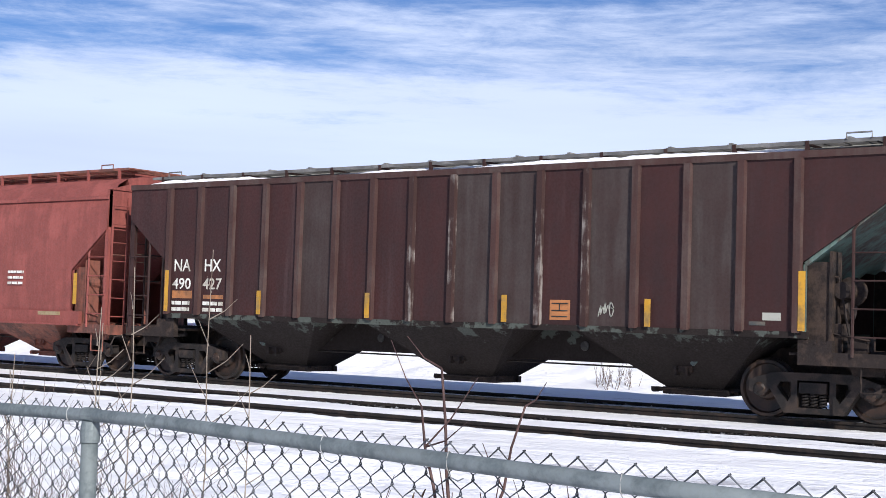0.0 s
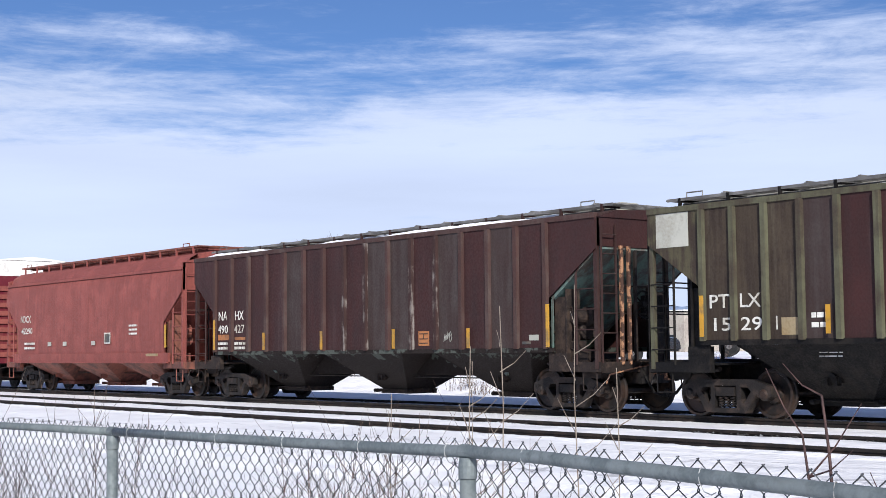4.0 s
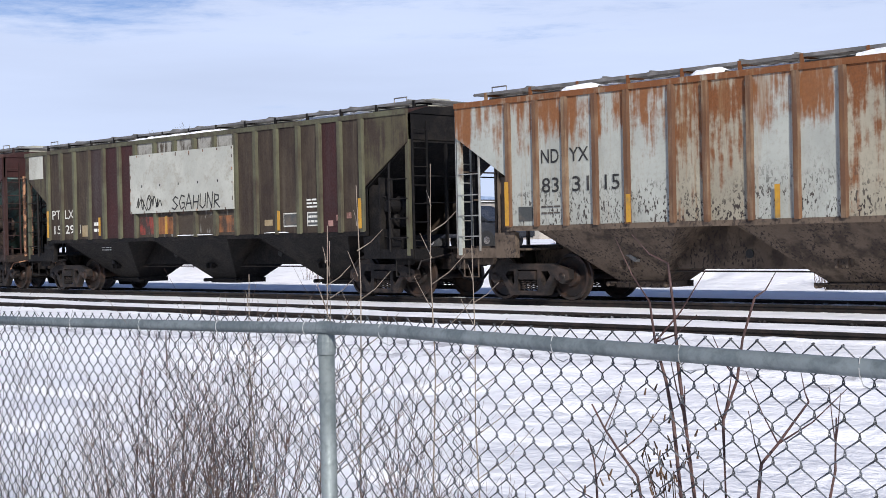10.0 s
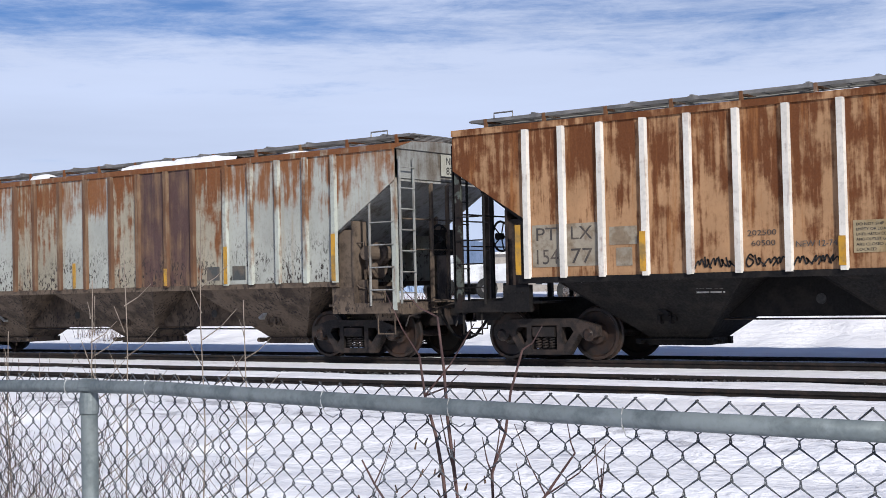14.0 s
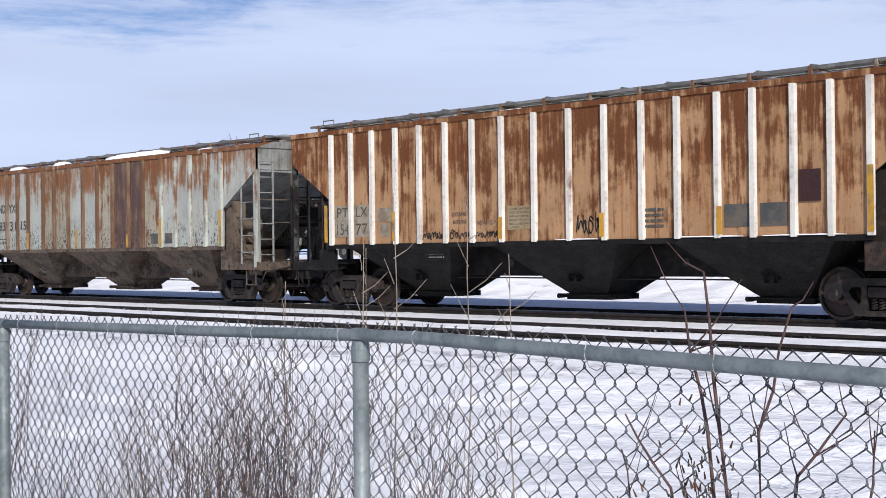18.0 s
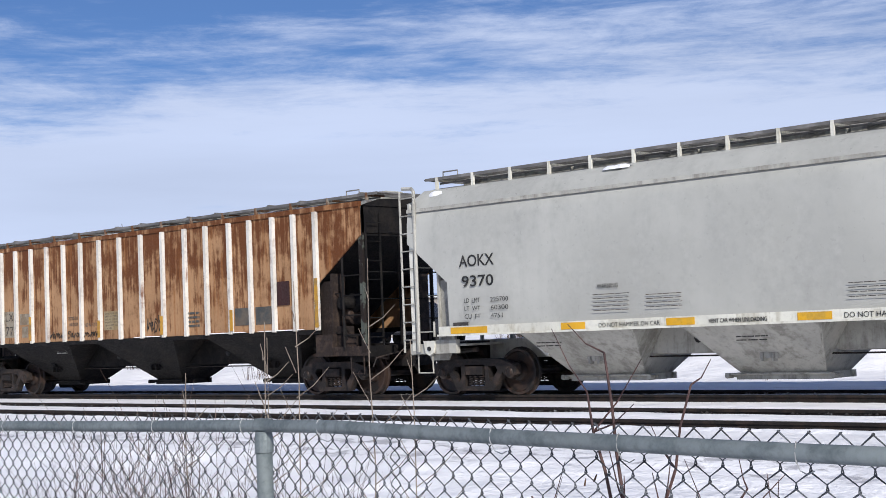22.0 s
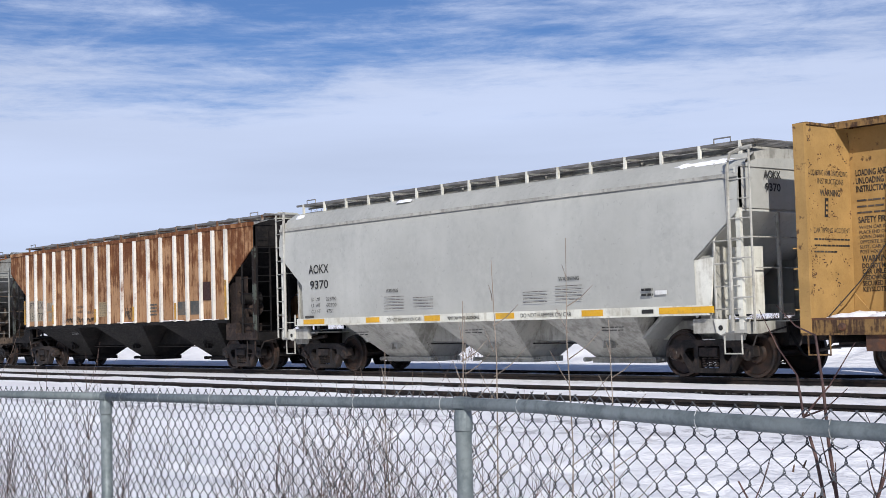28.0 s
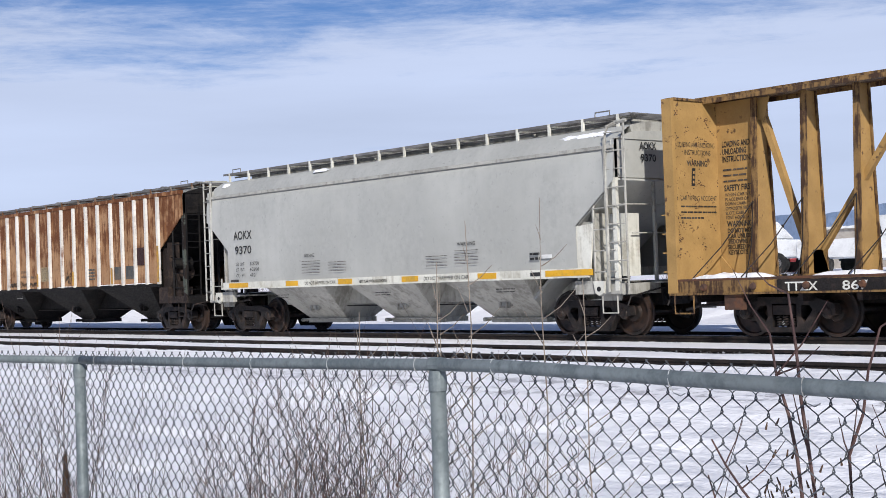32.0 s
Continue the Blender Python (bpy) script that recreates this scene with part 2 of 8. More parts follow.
RUST = (0.17, 0.058, 0.022)
M = {
    "brown": surface("oxide_brown_paint", (0.046, 0.0165, 0.0155), (0.032, 0.016, 0.016), 0.42, True, dirt_amount=0.4, dirt=(0.026, 0.019, 0.018), rough=0.66, spec=0.25, soft=0.34, scale=2.2, third=(0.055, 0.030, 0.030)),
    "brown_streak": surface("chalky_brown_paint", (0.040, 0.024, 0.022), (0.062, 0.049, 0.046), 0.40, True, dirt_amount=0.4, dirt=(0.026, 0.02, 0.019), rough=0.66, spec=0.25, soft=0.3, scale=2.2),
    "brown_rib": surface("faded_brown_paint", (0.040, 0.019, 0.0175), (0.06, 0.039, 0.036), 0.30, True, rough=0.68, spec=0.2, soft=0.25),
    "brown_edge": surface("dull_brown_rib_paint", (0.058, 0.029, 0.026), (0.085, 0.06, 0.054), 0.32, True, rough=0.68, spec=0.2, soft=0.25),
    "chalked_rib": surface("chalked_brown_paint", (0.042, 0.022, 0.020), (0.22, 0.195, 0.18), 0.34, True, dirt_amount=0.4, dirt=(0.03, 0.02, 0.019), rough=0.7, spec=0.2, soft=0.10, scale=4),
    "brown_low": surface("dark_grime_brown", (0.020, 0.0155, 0.0145), (0.075, 0.085, 0.075), 0.18, dirt_amount=0.3, dirt=(0.03, 0.022, 0.018), rough=0.8, spec=0.15, high=(0.85, 1.3, 0.16), soft=0.05),
    "brown_end": surface("weathered_teal_slope", (0.085, 0.07, 0.062), (0.12, 0.19, 0.175), 0.55, True, rough=0.7, spec=0.25),
    "green": surface("faded_olive_paint", (0.060, 0.045, 0.032), (0.031, 0.0215, 0.018), 0.46, True, dirt_amount=0.4, dirt=(0.026, 0.019, 0.016), rough=0.7, spec=0.2, third=(0.085, 0.070, 0.052), soft=0.26),
    "green_run": surface("whitewashed_olive_paint", (0.062, 0.048, 0.036), (0.30, 0.29, 0.26), 0.36, True, dirt_amount=0.4, dirt=(0.03, 0.022, 0.018), rough=0.7, spec=0.2, high=(2.2, 3.9, 0.12), soft=0.10, scale=4.5),
    "green_rib": surface("pale_green_paint", (0.098, 0.098, 0.062), (0.055, 0.042, 0.031), 0.42, True, rough=0.65, spec=0.2, soft=0.24),
    "green_end": surface("olive_end_paint", (0.085, 0.075, 0.045), (0.042, 0.030, 0.023), 0.5, True, rough=0.65, spec=0.2),
    "black": surface("black_grimy_paint", (0.0085, 0.008, 0.0085), (0.018, 0.0155, 0.014), 0.4, dirt=(0.03, 0.025, 0.022), dirt_amount=0.25, rough=0.7, spec=0.15),
    "pale": surface("pale_grey_green_paint", (0.35, 0.36, 0.325), (0.205, 0.085, 0.034), 0.33, True, third=(0.31, 0.27, 0.21), dirt_amount=0.3, dirt=(0.13, 0.09, 0.06), rough=0.6, high=(2.2, 3.9, 0.22), spec=0.25, flakes=(1.7, 2.7), soft=0.13, scale=2.8),
    "pale_purple": surface("purple_brown_rusted_paint", (0.085, 0.05, 0.046), (0.20, 0.125, 0.075), 0.40, True, third=(0.06, 0.04, 0.042), dirt_amount=0.4, rough=0.7, spec=0.2, flakes=(1.6, 2.6), soft=0.2),
    "rusted_rib": surface("rust_brown_rib_paint", (0.115, 0.06, 0.036), (0.24, 0.17, 0.11), 0.30, True, third=(0.16, 0.075, 0.032), dirt_amount=0.3, rough=0.7, spec=0.2, soft=0.2),
    "pale_rust": surface("rusted_pale_paint", (0.31, 0.28, 0.215), (0.175, 0.068, 0.027), 0.50, True, third=(0.235, 0.145, 0.075), rough=0.68, high=(1.5, 4.1, 0.17), spec=0.2, flakes=(1.6, 2.6), soft=0.12, scale=3.4),
    "pale_rib": surface("pale_rib_paint", (0.38, 0.40, 0.36), (0.16, 0.075, 0.036), 0.40, True, rough=0.6, high=(1.6, 4.0, 0.18), spec=0.2),
    "pale_low": surface("grimy_pale_bays", (0.13, 0.098, 0.074), (0.06, 0.045, 0.036), 0.38, rough=0.8, spec=0.15, scale=2.5, flakes=(1.1, 2.0)),
    "grey_end": surface("dull_grey_end_paint", (0.27, 0.275, 0.265), (0.13, 0.11, 0.09), 0.36, True, rough=0.65, spec=0.25, soft=0.2),
    "rust": surface("rust_streaked_cream_paint", (0.365, 0.21, 0.11), (0.125, 0.044, 0.016), 0.50, True, third=(0.27, 0.11, 0.036), dirt_amount=0.3, dirt=(0.075, 0.035, 0.018), rough=0.75, high=(1.6, 4.1, 0.10), spec=0.2, soft=0.13, bump=0.08, scale=3.6),
    "white_rib": surface("white_rib_paint", (0.61, 0.58, 0.53), RUST, 0.16, True, dirt_amount=0.3, rough=0.55),
    "grey": surface("light_grey_paint", (0.425, 0.425, 0.395), (0.385, 0.385, 0.36), 0.40, True, dirt=(0.26, 0.26, 0.24), dirt_amount=0.12, rough=0.42, bump=0.015, scale=1.1, soft=0.3),
    "grey_low": surface("light_grey_bays", (0.42, 0.41, 0.37), (0.26, 0.25, 0.22), 0.4, True, dirt_amount=0.3, rough=0.55),
    "cream": surface("off_white_paint", (0.66, 0.65, 0.58), (0.45, 0.42, 0.34), 0.3, True, dirt_amount=0.2, rough=0.5),
    "white": surface("white_paint", (0.80, 0.80, 0.78), (0.62, 0.60, 0.56), 0.3, dirt_amount=0.15, rough=0.5),
    "red": surface("faded_red_paint", (0.265, 0.076, 0.064), (0.21, 0.06, 0.051), 0.5, True, dirt_amount=0.25, rough=0.65, spec=0.25),
    "red_low": surface("red_bays", (0.24, 0.085, 0.06), (0.10, 0.045, 0.036), 0.45, True, rough=0.7),
    "maroon": surface("maroon_paint", (0.14, 0.016, 0.028), (0.17, 0.04, 0.042), 0.4, True, dirt_amount=0.3, rough=0.55, spec=0.25),
    "yellow": surface("worn_yellow_paint", (0.37, 0.225, 0.08), (0.09, 0.05, 0.028), 0.05, dirt_amount=0.35, dirt=(0.19, 0.10, 0.04), rough=0.65, scale=6, spec=0.25, soft=0.08),
    "yellow_worn": surface("rubbed_yellow_paint", (0.25, 0.15, 0.06), (0.06, 0.034, 0.022), 0.50, True, dirt_amount=0.4, dirt=(0.08, 0.045, 0.025), rough=0.7, scale=7, spec=0.2, soft=0.12),
    "deck_rust": surface("rusty_dark_deck_steel", (0.075, 0.045, 0.035), (0.13, 0.06, 0.035), 0.45, rough=0.85, scale=6, spec=0.2),
    "yellow_pale": surface("faded_yellow_paint", (0.40, 0.225, 0.055), (0.13, 0.07, 0.03), 0.46, True, rough=0.65, third=(0.30, 0.19, 0.06)),
    "strip": surface("dull_ochre_reflective_strip", (0.47, 0.245, 0.025), (0.28, 0.17, 0.05), 0.36, dirt_amount=0.3, rough=0.45, bump=0),
    "strip_bright": surface("bright_yellow_reflective_strip", (0.66, 0.36, 0.02), (0.5, 0.3, 0.04), 0.2, dirt_amount=0.1, rough=0.4, bump=0),
    "patch": surface("pale_primer_patch", (0.42, 0.42, 0.37), (0.36, 0.35, 0.3), 0.3, dirt_amount=0.15, rough=0.6),
    "dull_patch": surface("dull_tan_patch", (0.27, 0.235, 0.18), (0.20, 0.15, 0.10), 0.4, rough=0.7),
    "faint_ink": surface("faded_stencil_paint", (0.055, 0.048, 0.045), (0.10, 0.08, 0.065), 0.4, rough=0.7, bump=0),
    "peeled": surface("peeling_brown_paint", (0.06, 0.03, 0.022), (0.36, 0.19, 0.11), 0.40, rough=0.7, scale=6, spec=0.2, soft=0.06),
    "brown_gear": surface("brown_steel_grime", (0.023, 0.017, 0.0155), (0.055, 0.037, 0.029), 0.35, dirt_amount=0.3, rough=0.75, scale=5, spec=0.2),
    "orange_patch": surface("rusty_orange_stencil", (0.40, 0.16, 0.06), (0.25, 0.11, 0.05), 0.5, rough=0.7),
    "worn_red_patch": surface("worn_red_stencil", (0.045, 0.03, 0.024), (0.25, 0.045, 0.032), 0.42, True, third=(0.24, 0.2, 0.17), rough=0.7, scale=5, soft=0.12),
    "worn_orange_patch": surface("worn_orange_stencil", (0.06, 0.038, 0.026), (0.27, 0.11, 0.045), 0.60, True, third=(0.05, 0.03, 0.022), rough=0.7, scale=5, soft=0.16),
    "worn_pink_patch": surface("faded_pink_stencil", (0.36, 0.20, 0.17), (0.16, 0.08, 0.06), 0.45, rough=0.7, scale=6),
    "tan_patch": surface("tan_stencil_patch", (0.30, 0.235, 0.14), (0.28, 0.2, 0.1), 0.4, rough=0.7),
    "dark_patch": surface("dark_stencil_patch", (0.06, 0.065, 0.065), (0.12, 0.1, 0.08), 0.4, rough=0.7),
    "galv": surface("galvanised_steel", (0.205, 0.235, 0.24), (0.145, 0.172, 0.18), 0.5, dirt_amount=0.25, rough=0.6, metal=0.25, scale=9, bump=0.05),
    "wire": surface("dull_galvanised_wire", (0.125, 0.135, 0.15), (0.06, 0.063, 0.066), 0.5, rough=0.55, metal=0.4, scale=9, bump=0),
    "tie_wire": surface("bright_tie_wire", (0.55, 0.56, 0.56), (0.35, 0.35, 0.34), 0.4, rough=0.5, metal=0.2, scale=9, bump=0),
    "roof_steel": surface("weathered_roof_steel", (0.30, 0.31, 0.305), (0.12, 0.10, 0.09), 0.42, rough=0.6, metal=0.15),
    "deck_steel": surface("dark_walkway_steel", (0.15, 0.145, 0.14), (0.26, 0.25, 0.24), 0.4, rough=0.55, metal=0.3),
    "truck": surface("cast_steel_grime", (0.014, 0.0115, 0.011), (0.046, 0.032, 0.026), 0.34, dirt=(0.008, 0.007, 0.007), dirt_amount=0.55, rough=0.7, scale=5, spec=0.3),
    "wheel": surface("brown_wheel_steel", (0.045, 0.027, 0.02), (0.016, 0.013, 0.012), 0.5, rough=0.5, metal=0.25, scale=5, spec=0.35),
    "tread": surface("polished_tread_steel", (0.34, 0.32, 0.30), (0.2, 0.16, 0.13), 0.3, rough=0.3, metal=0.8, scale=6, bump=0),
    "rail": surface("rusty_rail", (0.017, 0.0145, 0.014), (0.032, 0.023, 0.019), 0.4, rough=0.75, metal=0.1, scale=6, spec=0.2),
    "rail_top": surface("worn_rail_head", (0.05, 0.047, 0.047), (0.03, 0.025, 0.023), 0.5, rough=0.5, metal=0.4, scale=6, bump=0),
    "tie": surface("weathered_sleeper_wood", (0.055, 0.045, 0.038), (0.09, 0.075, 0.06), 0.5, rough=0.9, scale=6),
    "stem": surface("dry_brown_stem", (0.082, 0.050, 0.042), (0.19, 0.14, 0.115), 0.42, rough=0.8, scale=12, bump=0),
    "stem_red": surface("dark_red_stem", (0.052, 0.027, 0.026), (0.10, 0.055, 0.048), 0.4, rough=0.7, scale=12, bump=0),
    "stem_pale": surface("pale_dry_stem", (0.28, 0.235, 0.19), (0.19, 0.15, 0.12), 0.4, rough=0.85, scale=12, bump=0),
    "seed": surface("dark_brown_seed_head", (0.075, 0.042, 0.026), (0.12, 0.07, 0.04), 0.4, rough=0.9, scale=12, bump=0),
    "bark": surface("grey_bark", (0.10, 0.085, 0.075), (0.16, 0.14, 0.12), 0.4, rough=0.9),
    "timber": surface("weathered_guard_timber", (0.20, 0.185, 0.16), (0.12, 0.11, 0.10), 0.5, rough=0.85, scale=5, bump=0.3),
    "post_wood": surface("pale_post_timber", (0.42, 0.34, 0.22), (0.30, 0.24, 0.16), 0.5, True, rough=0.85, scale=5, bump=0.2),
    "guard": surface("weathered_grey_beam_timber", (0.20, 0.19, 0.17), (0.40, 0.39, 0.37), 0.36, "grain", third=(0.11, 0.10, 0.09), dirt=(0.05, 0.047, 0.042), dirt_amount=0.5, rough=0.85, scale=4, bump=0.3, spec=0.2),
    "guard_cap": surface("dark_beam_cap_steel", (0.10, 0.105, 0.11), (0.04, 0.038, 0.036), 0.5, rough=0.6, scale=5, metal=0.2),
    "thatch": surface("reddish_dry_grass", (0.20, 0.12, 0.075), (0.32, 0.225, 0.15), 0.45, rough=0.85, scale=12, bump=0),
    "ink": surface("black_stencil_paint", (0.02, 0.02, 0.02), (0.06, 0.055, 0.05), 0.3, rough=0.6, bump=0),
    "ink_white": surface("white_stencil_paint", (0.68, 0.67, 0.62), (0.45, 0.42, 0.36), 0.4, rough=0.6, bump=0),
    "teal": surface("teal_spray_paint", (0.10, 0.17, 0.15), (0.3, 0.33, 0.3), 0.5, rough=0.6),
    "rubber": surface("tyre_rubber", (0.02, 0.02, 0.02), (0.04, 0.04, 0.04), 0.4, rough=0.85),
    "car_white": surface("white_car_paint", (0.78, 0.79, 0.8), (0.6, 0.6, 0.6), 0.2, rough=0.25, dirt_amount=0.1, bump=0),
    "car_blue": surface("blue_car_paint", (0.025, 0.14, 0.32), (0.04, 0.12, 0.27), 0.2, rough=0.25, dirt_amount=0.1, bump=0),
    "car_dark": surface("dark_car_paint", (0.03, 0.033, 0.04), (0.06, 0.06, 0.065), 0.2, rough=0.25, dirt_amount=0.1, bump=0),
    "car_red": surface("red_car_paint", (0.32, 0.03, 0.03), (0.25, 0.04, 0.04), 0.2, rough=0.3, dirt_amount=0.1, bump=0),
    "glass": surface("dark_window_glass", (0.02, 0.025, 0.03), None, rough=0.12, dirt_amount=0.1, bump=0),
    # air haze is put into this blue, for far woods and hills alike
    "haze_tint": surface("painted_haze_blue", (0.34, 0.43, 0.58), (0.29, 0.38, 0.52), 0.5, rough=1.0, scale=0.02, bump=0, spec=0.0),
    "wall": surface("tan_wall_cladding", (0.42, 0.38, 0.33), (0.35, 0.31, 0.27), 0.4, rough=0.8, scale=0.6),
}


def snow_material(name, tint, rubble=0.0):
    m, N, K, b = nodes_of(name)
    geo = N("ShaderNodeNewGeometry")
    v = geo.outputs["Position"]
    col = blend(N, K, span(N, K, noise_fac(N, K, v, 0.5, 5), 0.35, 0.65), tint, (0.92, 0.915, 0.945))
    grit = span(N, K, noise_fac(N, K, v, 14, 6, 0.7), 0.66, 0.74, 0.0, 0.75)
    wide = span(N, K, noise_fac(N, K, v, 0.7, 4), 0.5 - rubble, 0.75 - rubble)
    mul = N("ShaderNodeMath"); mul.operation = "MULTIPLY"
    K(grit, mul.inputs[0]); K(wide, mul.inputs[1])
    col = blend(N, K, mul.outputs[0], col, (0.16, 0.15, 0.16))
    lane = N("ShaderNodeMath"); lane.operation = "MULTIPLY"     # grit in long wheel lanes
    K(span(N, K, noise_fac(N, K, v, 1.0, 4, 0.55, (0.06, 0.9, 1.0)), 0.56, 0.66), lane.inputs[0])
    K(span(N, K, noise_fac(N, K, v, 7.0, 6, 0.7, (0.35, 1.0, 1.0)), 0.50, 0.64, 0.0, 0.55), lane.inputs[1])
    col = blend(N, K, lane.outputs[0], col, (0.33, 0.32, 0.35))
    if rubble > 0:      # trodden strip with clods, well out in the field
        sp = N("ShaderNodeSeparateXYZ")
        K(v, sp.inputs[0])
        bend = N("ShaderNodeMath"); bend.operation = "MULTIPLY_ADD"
        bend.inputs[1].default_value = 1.6
        K(noise_fac(N, K, v, 0.22, 2), bend.inputs[0]); K(sp.outputs["Y"], bend.inputs[2])
        inn, out = span(N, K, bend.outputs[0], 13.3, 13.9), span(N, K, bend.outputs[0], 14.6, 15.0, 1.0, 0.0)
        both, clod = N("ShaderNodeMath"), N("ShaderNodeMath")
        both.operation = clod.operation = "MULTIPLY"
        K(inn, both.inputs[0]); K(out, both.inputs[1])
        K(both.outputs[0], clod.inputs[0]); K(span(N, K, noise_fac(N, K, v, 3.2, 7, 0.7, (0.6, 1.0, 1.0)), 0.50, 0.60, 0.0, 0.7), clod.inputs[1])
        col = blend(N, K, clod.outputs[0], col, (0.28, 0.27, 0.30))
    K(col, b.inputs["Base Color"])
    b.inputs["Roughness"].default_value = 0.75
    b.inputs["Subsurface Weight"].default_value = 0.0
    bp, bp2 = N("ShaderNodeBump"), N("ShaderNodeBump")
    bp.inputs["Strength"].default_value, bp.inputs["Distance"].default_value = 0.5, 0.06
    bp2.inputs["Strength"].default_value, bp2.inputs["Distance"].default_value = 0.6, 0.3
    K(noise_fac(N, K, v, 9, 6, 0.65), bp.inputs["Height"])
    K(noise_fac(N, K, v, 1.3, 5, 0.6, (0.55, 1.0, 1.0)), bp2.inputs["Height"])
    K(bp2.outputs[0], bp.inputs["Normal"]); K(bp.outputs[0], b.inputs["Normal"])
    return m


M["snow"] = snow_material("packed_snow", (0.85, 0.845, 0.88), 0.10)
M["snow_soft"] = snow_material("soft_snow", (0.84, 0.85, 0.88), -0.3)
M["ballast"] = surface("dirty_ballast", (0.035, 0.031, 0.03), (0.42, 0.43, 0.46), 0.24, dirt=(0.03, 0.028, 0.026), dirt_amount=0.6, rough=0.95, scale=8, bump=0.8)


# ---- mesh tools ----
def to_mesh(name, bm, smooth=False):
    me = bpy.data.meshes.new(name)
    bm.normal_update()
    bm.to_mesh(me)
    bm.free()
    if smooth:
        me.polygons.foreach_set("use_smooth", [True] * len(me.polygons))
    return me


def part(name, bm, material, parent=None, label="", at=None, smooth=False):
    """Links a bmesh (or a shared mesh) as one object under a thing or a part."""
    me = bm if isinstance(bm, bpy.types.Mesh) else to_mesh(name, bm, smooth)
    if not me.materials:
        me.materials.append(M[material])
    ob = new(name, me)
    if parent:
        ob.parent = parent
    if at is not None:
        ob.matrix_basis = at if isinstance(at, Matrix) else Matrix.Translation(at)
    if label:
        ob["label"] = label
    return ob


def thing(name, label, category, group="", kind="", at=(0, 0, 0)):
    ob = new(name)
    ob.location = at
    return tagged(ob, label, category, group, kind)


def box(bm, x0, x1, y0, y1, z0, z1):
    v = [bm.verts.new(p) for p in ((x0, y0, z0), (x1, y0, z0), (x1, y1, z0), (x0, y1, z0), (x0, y0, z1), (x1, y0, z1), (x1, y1, z1), (x0, y1, z1))]
    for f in ((0, 3, 2, 1), (4, 5, 6, 7), (0, 1, 5, 4), (1, 2, 6, 5), (2, 3, 7, 6), (3, 0, 4, 7)):
        bm.faces.new([v[i] for i in f])
    return bm


def hull8(bm, lo, hi):
    """A block between two quads, each four points in the same turning sense (lo seen from above counter-clockwise)."""
    a, b = [bm.verts.new(p) for p in lo], [bm.verts.new(p) for p in hi]
    bm.faces.new(a[::-1]); bm.faces.new(b)
    for i in range(4):
        bm.faces.new((a[i], a[(i + 1) % 4], b[(i + 1) % 4], b[i]))
    return bm


def prism(bm, pts, y0, y1):
    """A polygon of (x, z) points drawn out from y0 to y1."""
    area = sum(p[0] * q[1] - q[0] * p[1] for p, q in zip(pts, pts[1:] + pts[:1]))
    if area < 0:
        pts = pts[::-1]
    a, b = [bm.verts.new((x, y0, z)) for x, z in pts], [bm.verts.new((x, y1, z)) for x, z in pts]
    bm.faces.new(a); bm.faces.new(b[::-1])
    n = len(pts)
    for i in range(n):
        bm.faces.new((a[(i + 1) % n], a[i], b[i], b[(i + 1) % n]))
    return bm


def section(bm, pts, x0, x1, caps=True):
    """A profile of (y, z) points drawn out from x0 to x1."""
    area = sum(p[0] * q[1] - q[0] * p[1] for p, q in zip(pts, pts[1:] + pts[:1]))
    if area > 0:
        pts = pts[::-1]
    a, b = [bm.verts.new((x0, y, z)) for y, z in pts], [bm.verts.new((x1, y, z)) for y, z in pts]
    if caps:
        bm.faces.new(a); bm.faces.new(b[::-1])
    n = len(pts)
    for i in range(n):
        bm.faces.new((a[(i + 1) % n], a[i], b[i], b[(i + 1) % n]))
    return bm


def tube(bm, pts, r, sides=6, r_end=None, caps=True):
    pts = [Vector(p) for p in pts]
    rings, n = [], len(pts)
    for i, p in enumerate(pts):
        d = (pts[min(i + 1, n - 1)] - pts[max(i - 1, 0)]).normalized()
        side = d.cross(Vector((0, 0, 1)))
        if side.length < 0.05:
            side = d.cross(Vector((0, 1, 0)))
        side.normalize()
        up = side.cross(d)
        rr = r if r_end is None else r + (r_end - r) * i / (n - 1)
        rings.append([bm.verts.new(p + side * (rr * math.cos(math.tau * k / sides)) + up * (rr * math.sin(math.tau * k / sides))) for k in range(sides)])
    for a, b in zip(rings, rings[1:]):
        for k in range(sides):
            bm.faces.new((a[k], b[k], b[(k + 1) % sides], a[(k + 1) % sides]))
    if caps and sides > 2:
        bm.faces.new(rings[0]); bm.faces.new(rings[-1][::-1])
    return bm


def turned(bm, profile, sides=24, origin=(0, 0, 0), axis="y"):
    """A profile of (distance along the axis, radius) turned round the axis."""
    rings = []
    for d, r in profile:
        ring = []
        for k in range(sides):
            c, s = r * math.cos(math.tau * k / sides), r * math.sin(math.tau * k / sides)
            p = (c, d, s) if axis == "y" else ((d, c, s) if axis == "x" else (c, s, d))
            ring.append(bm.verts.new(Vector(p) + Vector(origin)))
        rings.append(ring)
    for a, b in zip(rings, rings[1:]):
        for k in range(sides):
            q = (a[k], a[(k + 1) % sides], b[(k + 1) % sides], b[k])
            bm.faces.new(q if axis != "y" else q[::-1])
    bm.faces.new(rings[0][::-1] if axis != "y" else rings[0])
    bm.faces.new(rings[-1] if axis != "y" else rings[-1][::-1])
    return bm


def B():
    return bmesh.new()


